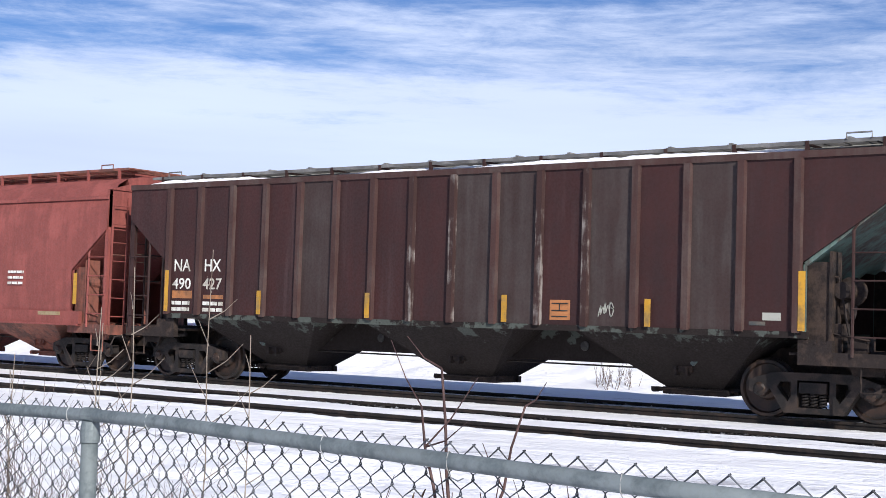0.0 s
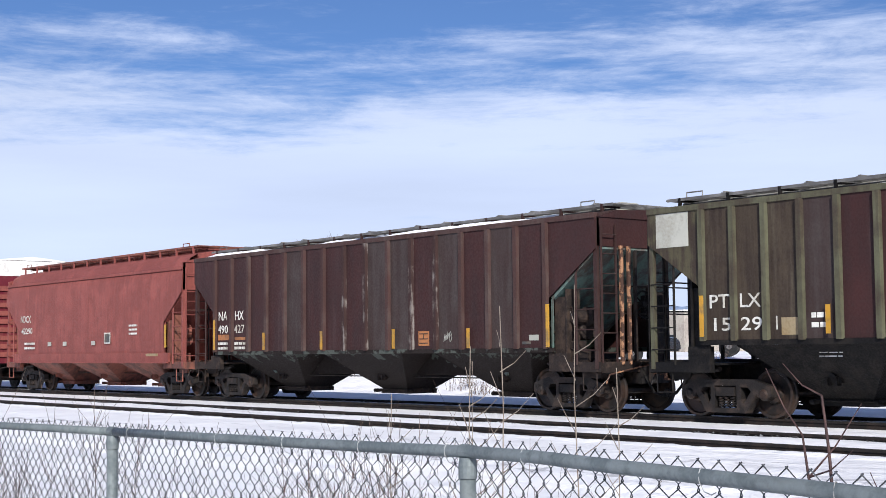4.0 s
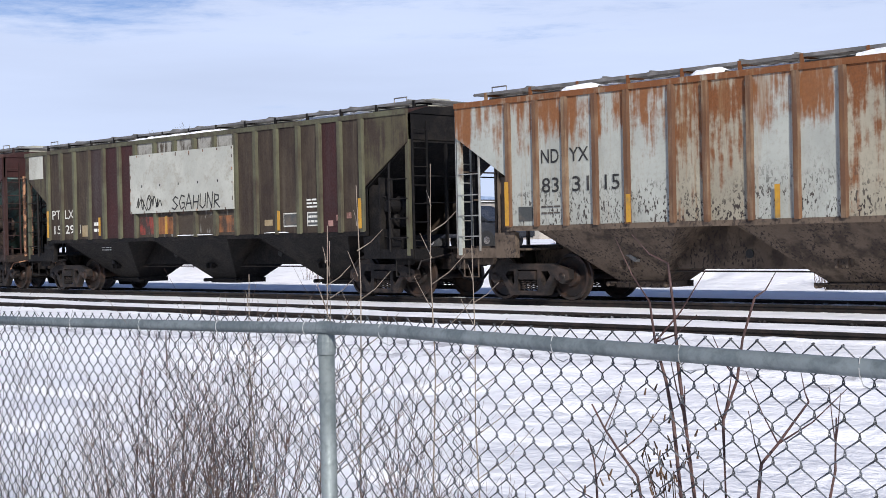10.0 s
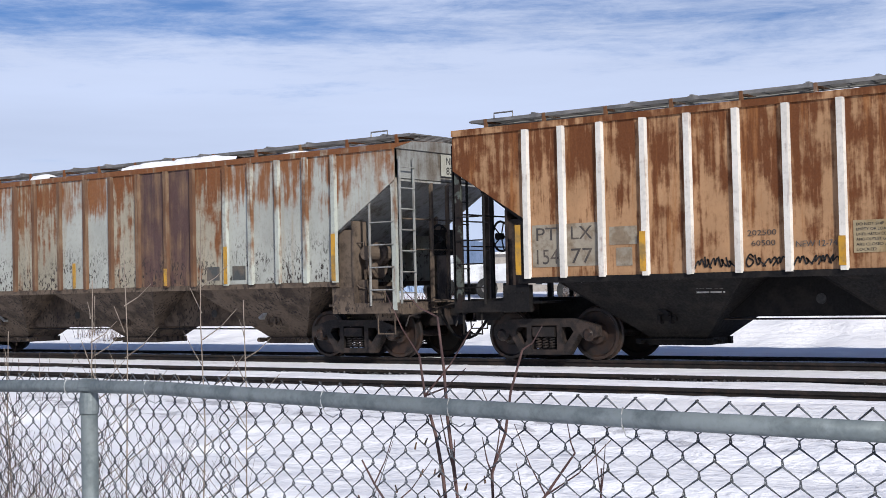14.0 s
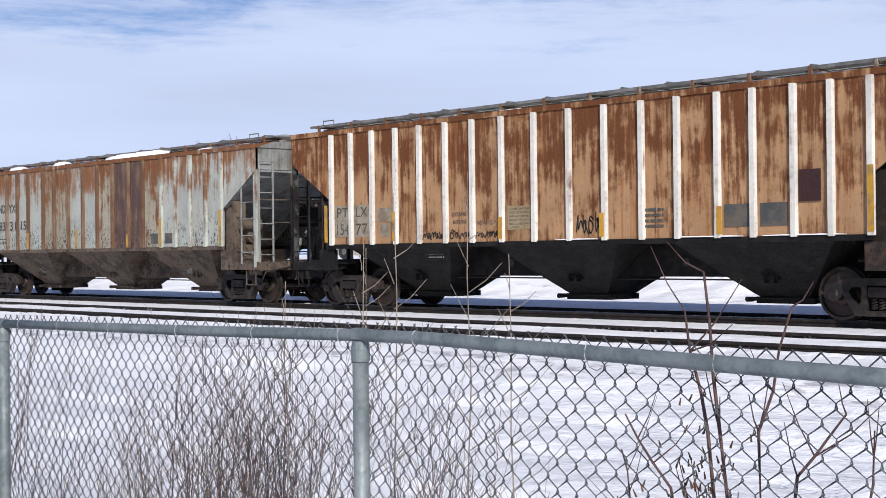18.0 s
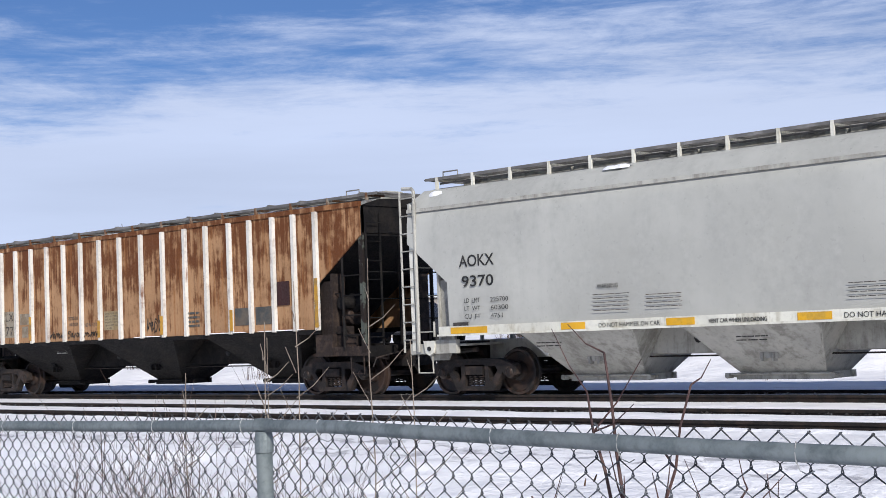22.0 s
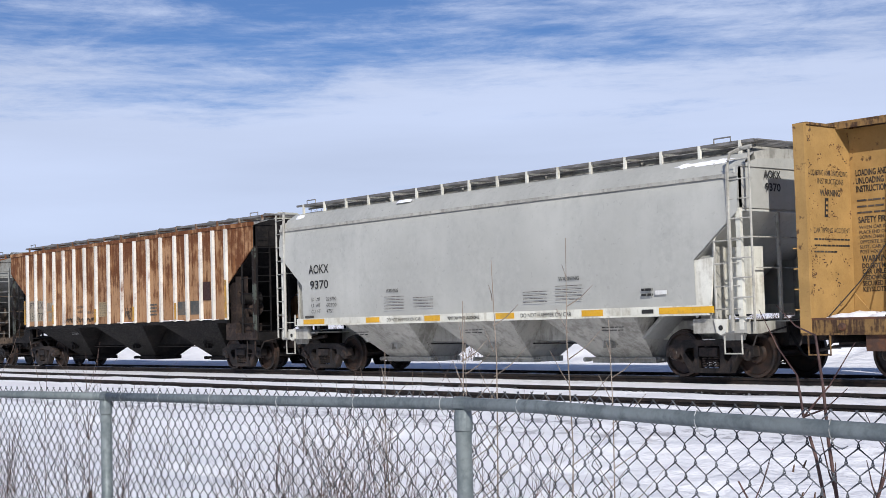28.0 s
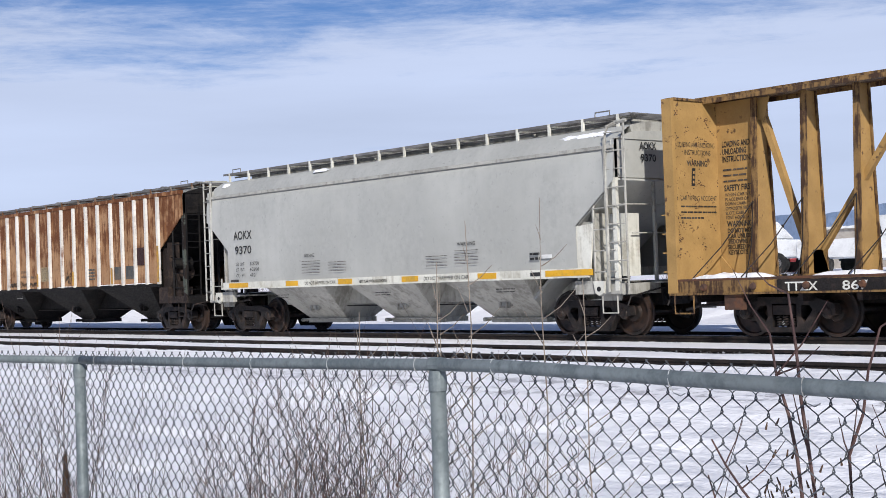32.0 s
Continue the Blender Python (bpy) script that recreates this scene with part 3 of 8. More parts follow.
def lettering(words, size, width=None, bold=0.0):
    """A mesh of words in the built-in font, lying in the xz plane and facing -y, its lower left corner at the origin."""
    cu = bpy.data.curves.new("lettering", "FONT")
    cu.body, cu.size, cu.offset = words, size, bold
    cu.resolution_u = 3
    ob = bpy.data.objects.new("lettering", cu)
    scene.collection.objects.link(ob)
    bpy.context.view_layer.update()
    me = bpy.data.meshes.new_from_object(ob.evaluated_get(bpy.context.evaluated_depsgraph_get()))
    bpy.data.objects.remove(ob)
    bpy.data.curves.remove(cu)
    co = np.zeros(len(me.vertices) * 3)
    me.vertices.foreach_get("co", co)
    co = co.reshape(-1, 3)
    k = width / max(1e-6, co[:, 0].max()) if width else 1.0
    out = np.stack([co[:, 0] * k, np.zeros(len(co)), co[:, 1]], 1)
    me.vertices.foreach_set("co", out.ravel())
    me.materials.clear()
    return me


def sign(name, words, size, at, material, parent, width=None, bold=0.0, turn=0):
    m = pose(*at, 0, 0, turn)
    return part(name, lettering(words, size, width, bold), material, parent, at=m)


def bars(name, at, w, rows, pitch, h, material, parent, seed=0):
    """Lines of small writing that cannot be read, as plain bars."""
    rng, bm = random.Random(seed), B()
    for i in range(rows):
        x = 0.0
        while x < w:
            l = min(rng.uniform(0.08, 0.24), w - x)
            box(bm, x, x + l * 0.85, -0.003, 0, -i * pitch - h, -i * pitch)
            x += l
    ob = part(name, bm, material, parent, at=at)
    ob["kind"] = "stuff"
    return ob


# ---- the train's running gear ----
WHEEL_R = 0.457


def sideframe_mesh():
    """A cast sideframe in one piece: outline with two corner windows and the spring opening."""
    bm = B()
    out = [(-1.07, 0.42), (-1.05, 0.60), (-0.86, 0.66), (-0.62, 0.73), (0.62, 0.73), (0.86, 0.66), (1.05, 0.60), (1.07, 0.42), (1.02, 0.40), (0.76, 0.40), (0.72, 0.47), (0.48, 0.10), (-0.48, 0.10), (-0.72, 0.47), (-0.76, 0.40), (-1.02, 0.40)]
    holes = [[(-0.26, 0.19), (0.26, 0.19), (0.26, 0.61), (-0.26, 0.61)], [(0.36, 0.58), (0.36, 0.36), (0.42, 0.27), (0.60, 0.50), (0.54, 0.58)], [(-0.36, 0.58), (-0.54, 0.58), (-0.60, 0.50), (-0.42, 0.27), (-0.36, 0.36)]]
    edges = []
    for loop in [out] + holes:
        vs = [bm.verts.new((x, -0.09, z)) for x, z in loop]
        edges += [bm.edges.new((p, q)) for p, q in zip(vs, vs[1:] + vs[:1])]
    bmesh.ops.triangle_fill(bm, edges=edges, use_beauty=True)
    got = bmesh.ops.extrude_face_region(bm, geom=list(bm.faces))
    bmesh.ops.translate(bm, verts=[g for g in got["geom"] if isinstance(g, bmesh.types.BMVert)], vec=(0, 0.18, 0))
    bmesh.ops.recalc_face_normals(bm, faces=bm.faces)
    return to_mesh("sideframe", bm)


def spring_mesh():
    bm = B()
    n = 6 * 9
    tube(bm, [(0.052 * math.cos(math.tau * i / 9), 0.052 * math.sin(math.tau * i / 9), 0.2 + 0.28 * i / n) for i in range(n + 1)], 0.0145, 5)
    return to_mesh("coil_spring", bm)


def wheelset_mesh():
    bm = B()
    for s in (-1, 1):
        prof = [(0.66, 0.085), (0.665, 0.19), (0.70, 0.39), (0.68, 0.41), (0.68, 0.487), (0.715, 0.485), (0.73, WHEEL_R), (0.81, WHEEL_R - 0.006), (0.815, 0.40), (0.77, 0.375), (0.745, 0.20), (0.81, 0.17), (0.83, 0.10)]
        turned(bm, [(d * s, r) for d, r in (prof if s > 0 else prof)], 32)
    turned(bm, [(-0.98, 0.08), (0.98, 0.08)], 12)
    for s in (-1, 1):
        turned(bm, [(0.92 * s, 0.125), (1.06 * s, 0.125), (1.10 * s, 0.09), (1.12 * s, 0.06)], 14)
        for k in range(3):
            a = math.tau * k / 3
            turned(bm, [(1.09 * s, 0.022), (1.125 * s, 0.02)], 6, (0.065 * math.cos(a), 0, 0.065 * math.sin(a)))
    bmesh.ops.recalc_face_normals(bm, faces=bm.faces)
    return to_mesh("wheelset", bm)


def bolster_mesh():
    bm = B()
    section(bm, [(-1.12, 0.42), (-0.5, 0.30), (0.5, 0.30), (1.12, 0.42), (1.12, 0.58), (0.4, 0.66), (-0.4, 0.66), (-1.12, 0.58)], -0.22, 0.22)
    return to_mesh("bolster", bm)


def brake_beam_mesh():
    bm = B()
    for s in (-1, 1):
        box(bm, s * 0.38, s * 0.46, -0.78, 0.78, 0.30, 0.40)
        for y in (-0.72, 0.72):
            prism(bm, [(s * 0.41, 0.26), (s * 0.44, 0.26), (s * 0.46, 0.48), (s * 0.39, 0.48)], y - 0.05, y + 0.05)
    return to_mesh("brake_beam", bm)


MESH = {"sideframe": sideframe_mesh(), "spring": spring_mesh(), "wheelset": wheelset_mesh(), "bolster": bolster_mesh(), "brake": brake_beam_mesh()}
WHEELS = []


def truck(parent, x):
    t = part("truck", MESH["bolster"], "truck", parent, "dark grimy cast-steel bogie", at=(x, 0, 0))
    for y in (-1.0, 1.0):
        part("sideframe", MESH["sideframe"], "truck", t, at=(0, y, 0))
        for sx in (-0.14, 0.0, 0.14):
            part("coil_spring", MESH["spring"], "truck", t, at=(sx, y * 1.03, 0))
    part("brake_beam", MESH["brake"], "truck", t)
    for wx in (-0.889, 0.889):
        w = part("wheelset", MESH["wheelset"], "wheel", t, "brown steel wheels with a dark axle", at=(wx, 0, WHEEL_R))
        WHEELS.append((w, wx))
    return t


def ring(bm, c, r, rr, sides=16, axis="x"):
    pts = []
    for k in range(sides + 1):
        a = math.tau * k / sides
        pts.append((c[0], c[1] + r * math.cos(a), c[2] + r * math.sin(a)) if axis == "x" else (c[0] + r * math.cos(a), c[1], c[2] + r * math.sin(a)))
    tube(bm, pts, rr, 5, caps=False)


def coupler(parent, x, s, mat_name="truck"):
    bm = B()
    box(bm, min(x, x + s * 0.45), max(x, x + s * 0.45), -0.07, 0.07, 0.78, 0.92)
    hx = x + s * 0.45
    prism(bm, [(hx, 0.68), (hx + s * 0.22, 0.70), (hx + s * 0.26, 0.90), (hx + s * 0.2, 1.02), (hx, 1.0)], -0.16, 0.10)
    prism(bm, [(hx + s * 0.10, 0.66), (hx + s * 0.30, 0.72), (hx + s * 0.30, 0.98), (hx + s * 0.10, 1.04)], -0.22, -0.10)
    part("coupler", bm, mat_name, parent, "brown cast coupler")
    bm = B()
    y = -0.35
    tube(bm, [(x + s * 0.05, y, 0.85), (x + s * 0.2, y, 0.62), (x + s * 0.38, y - 0.03, 0.42), (x + s * 0.55, y, 0.36), (x + s * 0.66, y + 0.05, 0.44)], 0.028, 6)
    tube(bm, [(x + s * 0.6, y + 0.02, 0.36), (x + s * 0.72, y + 0.05, 0.48)], 0.05, 6)
    part("air_hose", bm, "black", parent)
    bm = B()
    tube(bm, [(x + s * 0.06, -1.45, 0.62), (x + s * 0.06, -1.35, 0.80), (x + s * 0.1, -0.3, 0.98), (x + s * 0.25, -0.12, 1.02)], 0.018, 5)
    part("uncoupling_lever", bm, mat_name, parent)


def brake_wheel(parent, x, y, z, mat_name="black"):
    bm = B()
    ring(bm, (x, y, z), 0.28, 0.022, 20)
    for k in range(5):
        a = math.tau * k / 5
        tube(bm, [(x, y, z), (x, y + 0.28 * math.cos(a), z + 0.28 * math.sin(a))], 0.014, 5)
    turned(bm, [(x - 0.10, 0.07), (x + 0.04, 0.06)], 10, (0, y, z), "x")
    part("brake_wheel", bm, mat_name, parent, "dark hand-brake wheel")


def ladder(parent, x, y, z0, z1, rungs, mat_name, along="x", w=0.42):
    bm = B()
    for s in (-0.5, 0.5):
        if along == "x":
            box(bm, x + s * w - 0.019, x + s * w + 0.019, y - 0.016, y + 0.016, z0, z1)
        else:
            box(bm, x - 0.016, x + 0.016, y + s * w - 0.019, y + s * w + 0.019, z0, z1)
    lad = part("ladder", bm, mat_name, parent)
    for i in range(rungs):
        z = z0 + (z1 - z0) * (i + 0.5) / rungs
        bm = B()
        if along == "x":
            tube(bm, [(x - w / 2, y - 0.03, z), (x + w / 2, y - 0.03, z)], 0.012, 5)
        else:
            tube(bm, [(x + 0.03, y - w / 2, z), (x + 0.03, y + w / 2, z)], 0.012, 5)
        part("rung", bm, mat_name, lad)


def stirrup(parent, x, y, z, mat_name, w=0.4, drop=0.42):
    bm = B()
    tube(bm, [(x - w / 2, y, z), (x - w / 2, y, z - drop), (x + w / 2, y, z - drop), (x + w / 2, y, z)], 0.02, 5)
    part("sill_step", bm, mat_name, parent)


def roof_gear(car, hl, zr, mats, brackets, deck_z, hatch=True):
    """Running boards on brackets along both sides and over the ends, and the long hatch covers between them."""
    for y0, y1 in ((-1.02, -0.50), (0.50, 1.02)):
        bm = B()
        for k in range(8):
            y = y0 + (y1 - y0) * k / 7
            box(bm, -hl + 0.02, hl - 0.02, y - 0.012, y + 0.012, deck_z - 0.03, deck_z)
        n = int(hl * 2 / 0.35)
        for k in range(n + 1):
            x = -hl + 2 * hl * k / n
            box(bm, x - 0.012, x + 0.012, y0, y1, deck_z - 0.028, deck_z - 0.006)
        box(bm, -hl + 0.02, hl - 0.02, y0 - 0.016, y0 - 0.0125, deck_z - 0.055, deck_z + 0.004)
        part("running_board", bm, mats["deck"], car, "grey steel grating walkway")
        bm = B()
        tube(bm, [Vector((-hl + 0.2, (y0 + y1) / 2, deck_z - 0.10)), Vector((hl - 0.2, (y0 + y1) / 2, deck_z - 0.10))], 0.022, 5)
        part("walkway_stringer", bm, mats["deck"], car)
    for s in (-1, 1):
        bm = B()
        for k in range(5):
            x = s * (hl + 0.02 - 0.14 * k)
            box(bm, x - 0.02, x + 0.02, -1.0, 1.0, deck_z - 0.032, deck_z - 0.004)
        part("end_walkway", bm, mats["deck"], car)
        bm = B()
        tube(bm, [(s * (hl - 0.55), -1.05, deck_z), (s * (hl - 0.55), -1.05, deck_z + 0.09), (s * (hl - 0.95), -1.05, deck_z + 0.09), (s * (hl - 0.95), -1.05, deck_z)], 0.015, 5)
        part("roof_grab_iron", bm, mats["deck"], car)
    bk = B()
    box(bk, -0.03, 0.03, -1.05, -1.00, zr - 0.22, deck_z + 0.005)
    box(bk, -0.025, 0.025, -1.0, -0.5, deck_z - 0.07, deck_z - 0.034)
    bk = to_mesh("walkway_bracket", bk)
    far = B()
    box(far, -0.03, 0.03, 1.00, 1.05, zr - 0.22, deck_z + 0.005)
    far = to_mesh("walkway_bracket", far)
    for k in range(brackets):
        x = -hl + 0.35 + (2 * hl - 0.7) * k / (brackets - 1)
        part("walkway_bracket", bk, mats["bracket"], car, at=(x, 0, 0))
        part("walkway_bracket", far, mats["bracket"], car, at=(x, 0, 0))
    if hatch:
        n = 5
        for k in range(n):
            a, b = -hl + 0.5 + (2 * hl - 1.0) * k / n + 0.04, -hl + 0.5 + (2 * hl - 1.0) * (k + 1) / n - 0.04
            bm = B()
            section(bm, [(-0.42, zr - 0.02), (-0.42, zr + 0.16), (-0.25, zr + 0.245), (0.25, zr + 0.245), (0.42, zr + 0.16), (0.42, zr - 0.02)], a, b)
            hat = part("hatch_cover", bm, mats["hatch"], car, "pale weathered roof hatch")
            for x in (a + 0.45, b - 0.6):
                bm = B()
                box(bm, x - 0.03, x + 0.03, -0.46, 0.46, zr + 0.24, zr + 0.262)
                box(bm, x - 0.05, x + 0.05, -0.49, -0.43, zr + 0.10, zr + 0.235)
                part("hatch_clamp", bm, mats["deck"], hat)


def snow_lumps(car, spots):
    """Old snow left on the roof: flat uneven lumps."""
    rng = random.Random(len(spots) * 7 + 1)
    for x0, x1, y0, y1, z in spots:
        bm = B()
        n = max(3, int((x1 - x0) / 0.12))
        rows = []
        for i in range(n + 1):
            f = i / n
            k = min(1, 5 * f, 5 * (1 - f)) * rng.uniform(0.6, 1.0)
            x = x0 + (x1 - x0) * f
            m, w = (y0 + y1) / 2, (y1 - y0) / 2
            rows.append([bm.verts.new((x, m + w * a * (0.6 + 0.4 * k), z + min(0.09, 0.45 * w) * h * k + 0.004 - min(0.10, 0.3 * w) * (1 if abs(a) == 1 else 0))) for a, h in ((-1, 0), (-0.6, 0.7), (0, 1), (0.6, 0.7), (1, 0))])
        for a, b in zip(rows, rows[1:]):
            for i in range(4):
                bm.faces.new((a[i], b[i], b[i + 1], a[i + 1]))
        part("snow_patch", bm, "snow_soft", car, "leftover white roof snow", smooth=True)


def bays(car, pitch, zs, mat_name, gate_mat, low=0.34, yt=1.5, yb=0.40, hb=0.48, sill=0.72):
    """Three hopper bays that taper down to sliding gates, and the slope sheets that meet between them over the sill."""
    top = zs - 0.10
    half = 0.365 * pitch
    for x in (-pitch, 0, pitch):
        bm = B()
        hull8(bm, [(x - hb, -yb, low), (x + hb, -yb, low), (x + hb, yb, low), (x - hb, yb, low)],
              [(x - half, -yt, top), (x + half, -yt, top), (x + half, yt, top), (x - half, yt, top)])
        bay = part("hopper_bay", bm, mat_name, car)
        bm = B()
        for s in (-1, 1):
            box(bm, x - hb - 0.10, x + hb + 0.10, s * yb - 0.05, s * yb + 0.05, low - 0.09, low + 0.03)
        for s in (-1, 1):
            box(bm, x + s * hb - 0.05, x + s * hb + 0.05, -yb, yb, low - 0.09, low + 0.03)
            box(bm, *sorted((x + s * hb, x + s * (hb + 0.30))), -yb - 0.03, -yb + 0.04, low - 0.05, low)
            turned(bm, [(-yb - 0.20, 0.045), (-yb - 0.02, 0.045)], 8, (x + s * (hb + 0.20), 0, low - 0.02))
        tube(bm, [(x - hb - 0.28, -yb - 0.12, low + 0.01), (x + hb + 0.28, -yb - 0.12, low + 0.01)], 0.02, 6)
        part("outlet_gate", bm, gate_mat, bay)
        bm = B()
        f = 0.62
        yy = -(yt - (yt - yb) * f) - 0.02
        zz = top - (top - low) * f
        box(bm, x - 0.17, x + 0.17, yy - 0.04, yy + 0.06, zz - 0.05, zz + 0.05)
        for dx in (-0.12, 0.08):
            box(bm, x + dx, x + dx + 0.04, yy - 0.10, yy + 0.04, zz - 0.10, zz + 0.03)
        part("vibrator_bracket", bm, gate_mat, bay)
        for s in (-1, 1):
            bm = B()
            a = Vector((x + s * (half - 0.03), -yt - 0.004, top)); b = Vector((x + s * (hb - 0.02), -yb - 0.004, low + 0.03))
            tube(bm, [a, b], 0.016, 4)
            part("bay_seam", bm, mat_name, bay)
    for x in (-pitch / 2, pitch / 2):
        bm = B()
        w = pitch / 2 - hb
        prism(bm, [(x - w, top + 0.02), (x + w, top + 0.02), (x + w * 0.72, sill + 0.02), (x - w * 0.72, sill + 0.02)], -0.55, 0.55)
        sheet = part("inner_slope_sheet", bm, mat_name, car)
        bm = B()
        turned(bm, [(-0.57, 0.085), (-0.552, 0.085)], 12, (x + 0.25, 0, sill + 0.28))
        part("sheet_hole", bm, "ink", sheet)
    bm = B()
    tube(bm, [(-pitch, -0.55, sill - 0.03), (pitch, -0.55, sill - 0.05)], 0.016, 5)
    part("brake_rod", bm, "truck", car)


def thing_part(parent, name, mat_name, pts, r):
    bm = B()
    tube(bm, [Vector(p) for p in pts], r, 6)
    return part(name, bm, mat_name, parent)


def end_gear(car, s, hl, x1, zs, za, zb, zt, c, wheel=False, boxes=False, y_side=1.55):
    """One end of a hopper car: platform, posts, slope sheet, ladders, coupler."""
    gear = c.get("gear_right", c["gear"]) if s > 0 else c["gear"]
    # slope sheet runs from the end wall down under the body
    t = (zb - za) / (hl - x1)
    xe = x1 - (za - 0.75) / t
    bm = B()
    prism(bm, [(s * hl, zb), (s * x1, za), (s * (x1 - 0.05), za + 0.05), (s * (hl - 0.03), zb + 0.05)], -y_side + 0.02, y_side - 0.02)
    prism(bm, [(s * (x1 - 0.002), za), (s * xe, 0.75), (s * (xe - 0.05), 0.80), (s * (x1 - 0.052), za + 0.05)], -0.98, 0.98)
    for yy in (-y_side + 0.02, y_side - 0.05):
        box(bm, *sorted((s * (x1 - 0.06), s * (x1 - 0.01))), yy, yy + 0.03, zs - 0.1, za + 0.02)
    part("slope_sheet", bm, c["end"], car, c.get("end_label", ""))
    bm = B()
    box(bm, min(s * hl, s * (hl - 0.06)), max(s * hl, s * (hl - 0.06)), -y_side + 0.005, y_side - 0.005, zb + 0.055, zt + 0.02)
    prof = [(-y_side, zt + 0.02), (-1.0, zt + 0.18), (0, zt + 0.23), (1.0, zt + 0.18), (y_side, zt + 0.02)]
    section(bm, prof, s * hl - 0.03, s * hl + 0.03)
    part("end_sheet", bm, c["endtop"], car)
    # end platform, sill and striker
    bm = B()
    box(bm, min(s * (x1 - 0.3), s * (hl + 0.05)), max(s * (x1 - 0.3), s * (hl + 0.05)), -1.45, 1.45, 1.0, 1.04)
    box(bm, min(s * hl, s * (hl + 0.08)), max(s * hl, s * (hl + 0.08)), -1.5, 1.5, 0.84, 1.06)
    part("end_platform", bm, c["gear"], car)
    for y in (-1.5, 1.5):
        bm = B()
        a, b = sorted((s * (x1 - 0.1), s * (hl + 0.06)))
        box(bm, a, b, y - 0.05, y + 0.05, 0.86, 1.06)
        box(bm, *sorted((s * (x1 - 0.12), s * (x1 + 0.42))), y - 0.06, y + 0.06, 0.86, zs - 0.12)
        sill = part("side_sill", bm, gear, car)
        bm = B()
        for k in range(3):
            turned(bm, [(y - 0.075, 0.022), (y - 0.058, 0.022)], 8, (s * (x1 + 0.02 + 0.14 * k), 0, 1.2))
        part("sill_rivet", bm, gear, sill)["kind"] = "stuff"
        # upright plates that carry the slope over the bolster
        bm = B()
        box(bm, *sorted((s * (x1 - 0.02), s * (x1 + 0.36))), y * 0.96 - 0.02, y * 0.96 + 0.02, 1.06, za + 0.06)
        plate_ob = part("shear_plate", bm, c.get("shear", gear), car)
        bm = B()
        box(bm, *sorted((s * (x1 + 0.34), s * (x1 + 0.39))), *sorted((y * 0.75, y * 1.0)), 1.06, za + 0.22)
        part("plate_flange", bm, c.get("shear", gear), plate_ob)
    # corner posts and ladders
    for y in (-1.52, 1.52):
        bm = B()
        a, b = sorted((s * hl, s * (hl - 0.10)))
        box(bm, a, b, y - 0.04, y + 0.04, 0.92, zt)
        part("corner_post", bm, c["post"] if y < 0 else c["gear"], car)
    bm = B()
    gx = hl - 0.62
    ztop = za + (gx - x1) * t + 0.1
    tube(bm, [(s * gx, -1.56, 1.0), (s * gx, -1.56, ztop - 0.12), (s * (gx + 0.06), -1.54, ztop)], 0.026, 6)
    if c.get("side_ladder") and s < 0:
        bm = B()
        tube(bm, [(s * gx, -1.56, 1.2), (s * gx, -1.56, 1.5)], 0.024, 6)
    grab = part("grab_post", bm, c.get("ladder", c["post"]), car)
    for k in range(4):
        bm = B()
        zz = 1.30 + k * 0.42
        if c.get("side_ladder") and s < 0 and k:
            break
        tube(bm, [(s * gx, -1.575, zz), (s * (hl - 0.04), -1.575, zz)], 0.013, 5)
        part("rung", bm, c.get("ladder", c["post"]), grab)
    if c.get("side_ladder"):      # tall ladder on the corner, bent over the roof edge
        lm = c["ladder"]
        ld = thing_part(car, "side_ladder", lm, [(s * (hl - 0.22), -1.60, 0.9), (s * (hl - 0.22), -1.60, zt), (s * (hl - 0.18), -1.56, zt + 0.26), (s * (hl - 0.02), -1.46, zt + 0.34), (s * (hl + 0.24), -1.46, zt + 0.36)], 0.04)
        thing_part(ld, "ladder_rail", lm, [(s * (hl + 0.24), -1.54, 0.9), (s * (hl + 0.24), -1.54, zt + 0.30)], 0.024)
        for k in range(9):
            zz = 1.15 + k * 0.36
            thing_part(ld, "rung", lm, [(s * (hl - 0.22), -1.61, zz), (s * (hl + 0.24), -1.55, zz)], 0.014)
    else:
        ladder(car, s * (hl + 0.07), -1.29, 1.04, zt - 0.14, 7, c.get("ladder", c["post"]), "y")
    for y in (-1.35, 1.5):
        stirrup(car, s * (hl - 0.3), y - 0.15 if y < 0 else y, 0.9, gear)
    # draft gear pocket and brake rigging under the platform
    bm = B()
    box(bm, *sorted((s * (hl - 1.0), s * (hl + 0.12))), -0.42, 0.42, 0.60, 1.08)
    part("draft_gear", bm, "truck", car)
    bm = B()
    tube(bm, [(s * (hl - 1.3), -1.05, 0.92), (s * (hl - 0.5), -1.0, 0.86), (s * (hl + 0.02), -0.9, 0.80)], 0.05, 6)
    part("train_pipe", bm, "truck", car)
    bm = B()
    prism(bm, [(s * (hl - 0.9), 1.1), (s * (hl - 0.1), 1.1), (s * (hl - 0.25), 0.72), (s * (hl - 0.7), 0.72)], -1.28, -1.22)
    part("platform_bracket", bm, c["gear"], car)
    # posts under the slope, cross rail
    for x, y in ((hl - 0.02, -0.42), (hl - 0.02, 0.55), (hl - 0.9, 0.9), (hl - 0.02, 0.1))[:2 if c.get("open_end") else 4]:
        zt2 = za + (x - x1) * t
        bm = B()
        box(bm, s * x - 0.03, s * x + 0.03, y - 0.03, y + 0.03, 1.03, zt2 + 0.02)
        part("end_post", bm, c["gear"], car)
    bm = B()
    tube(bm, [(s * (hl - 0.02), -1.5, 2.62), (s * (hl - 0.02), 1.5, 2.62)], 0.016, 5)
    part("hand_rail", bm, c["gear"], car)
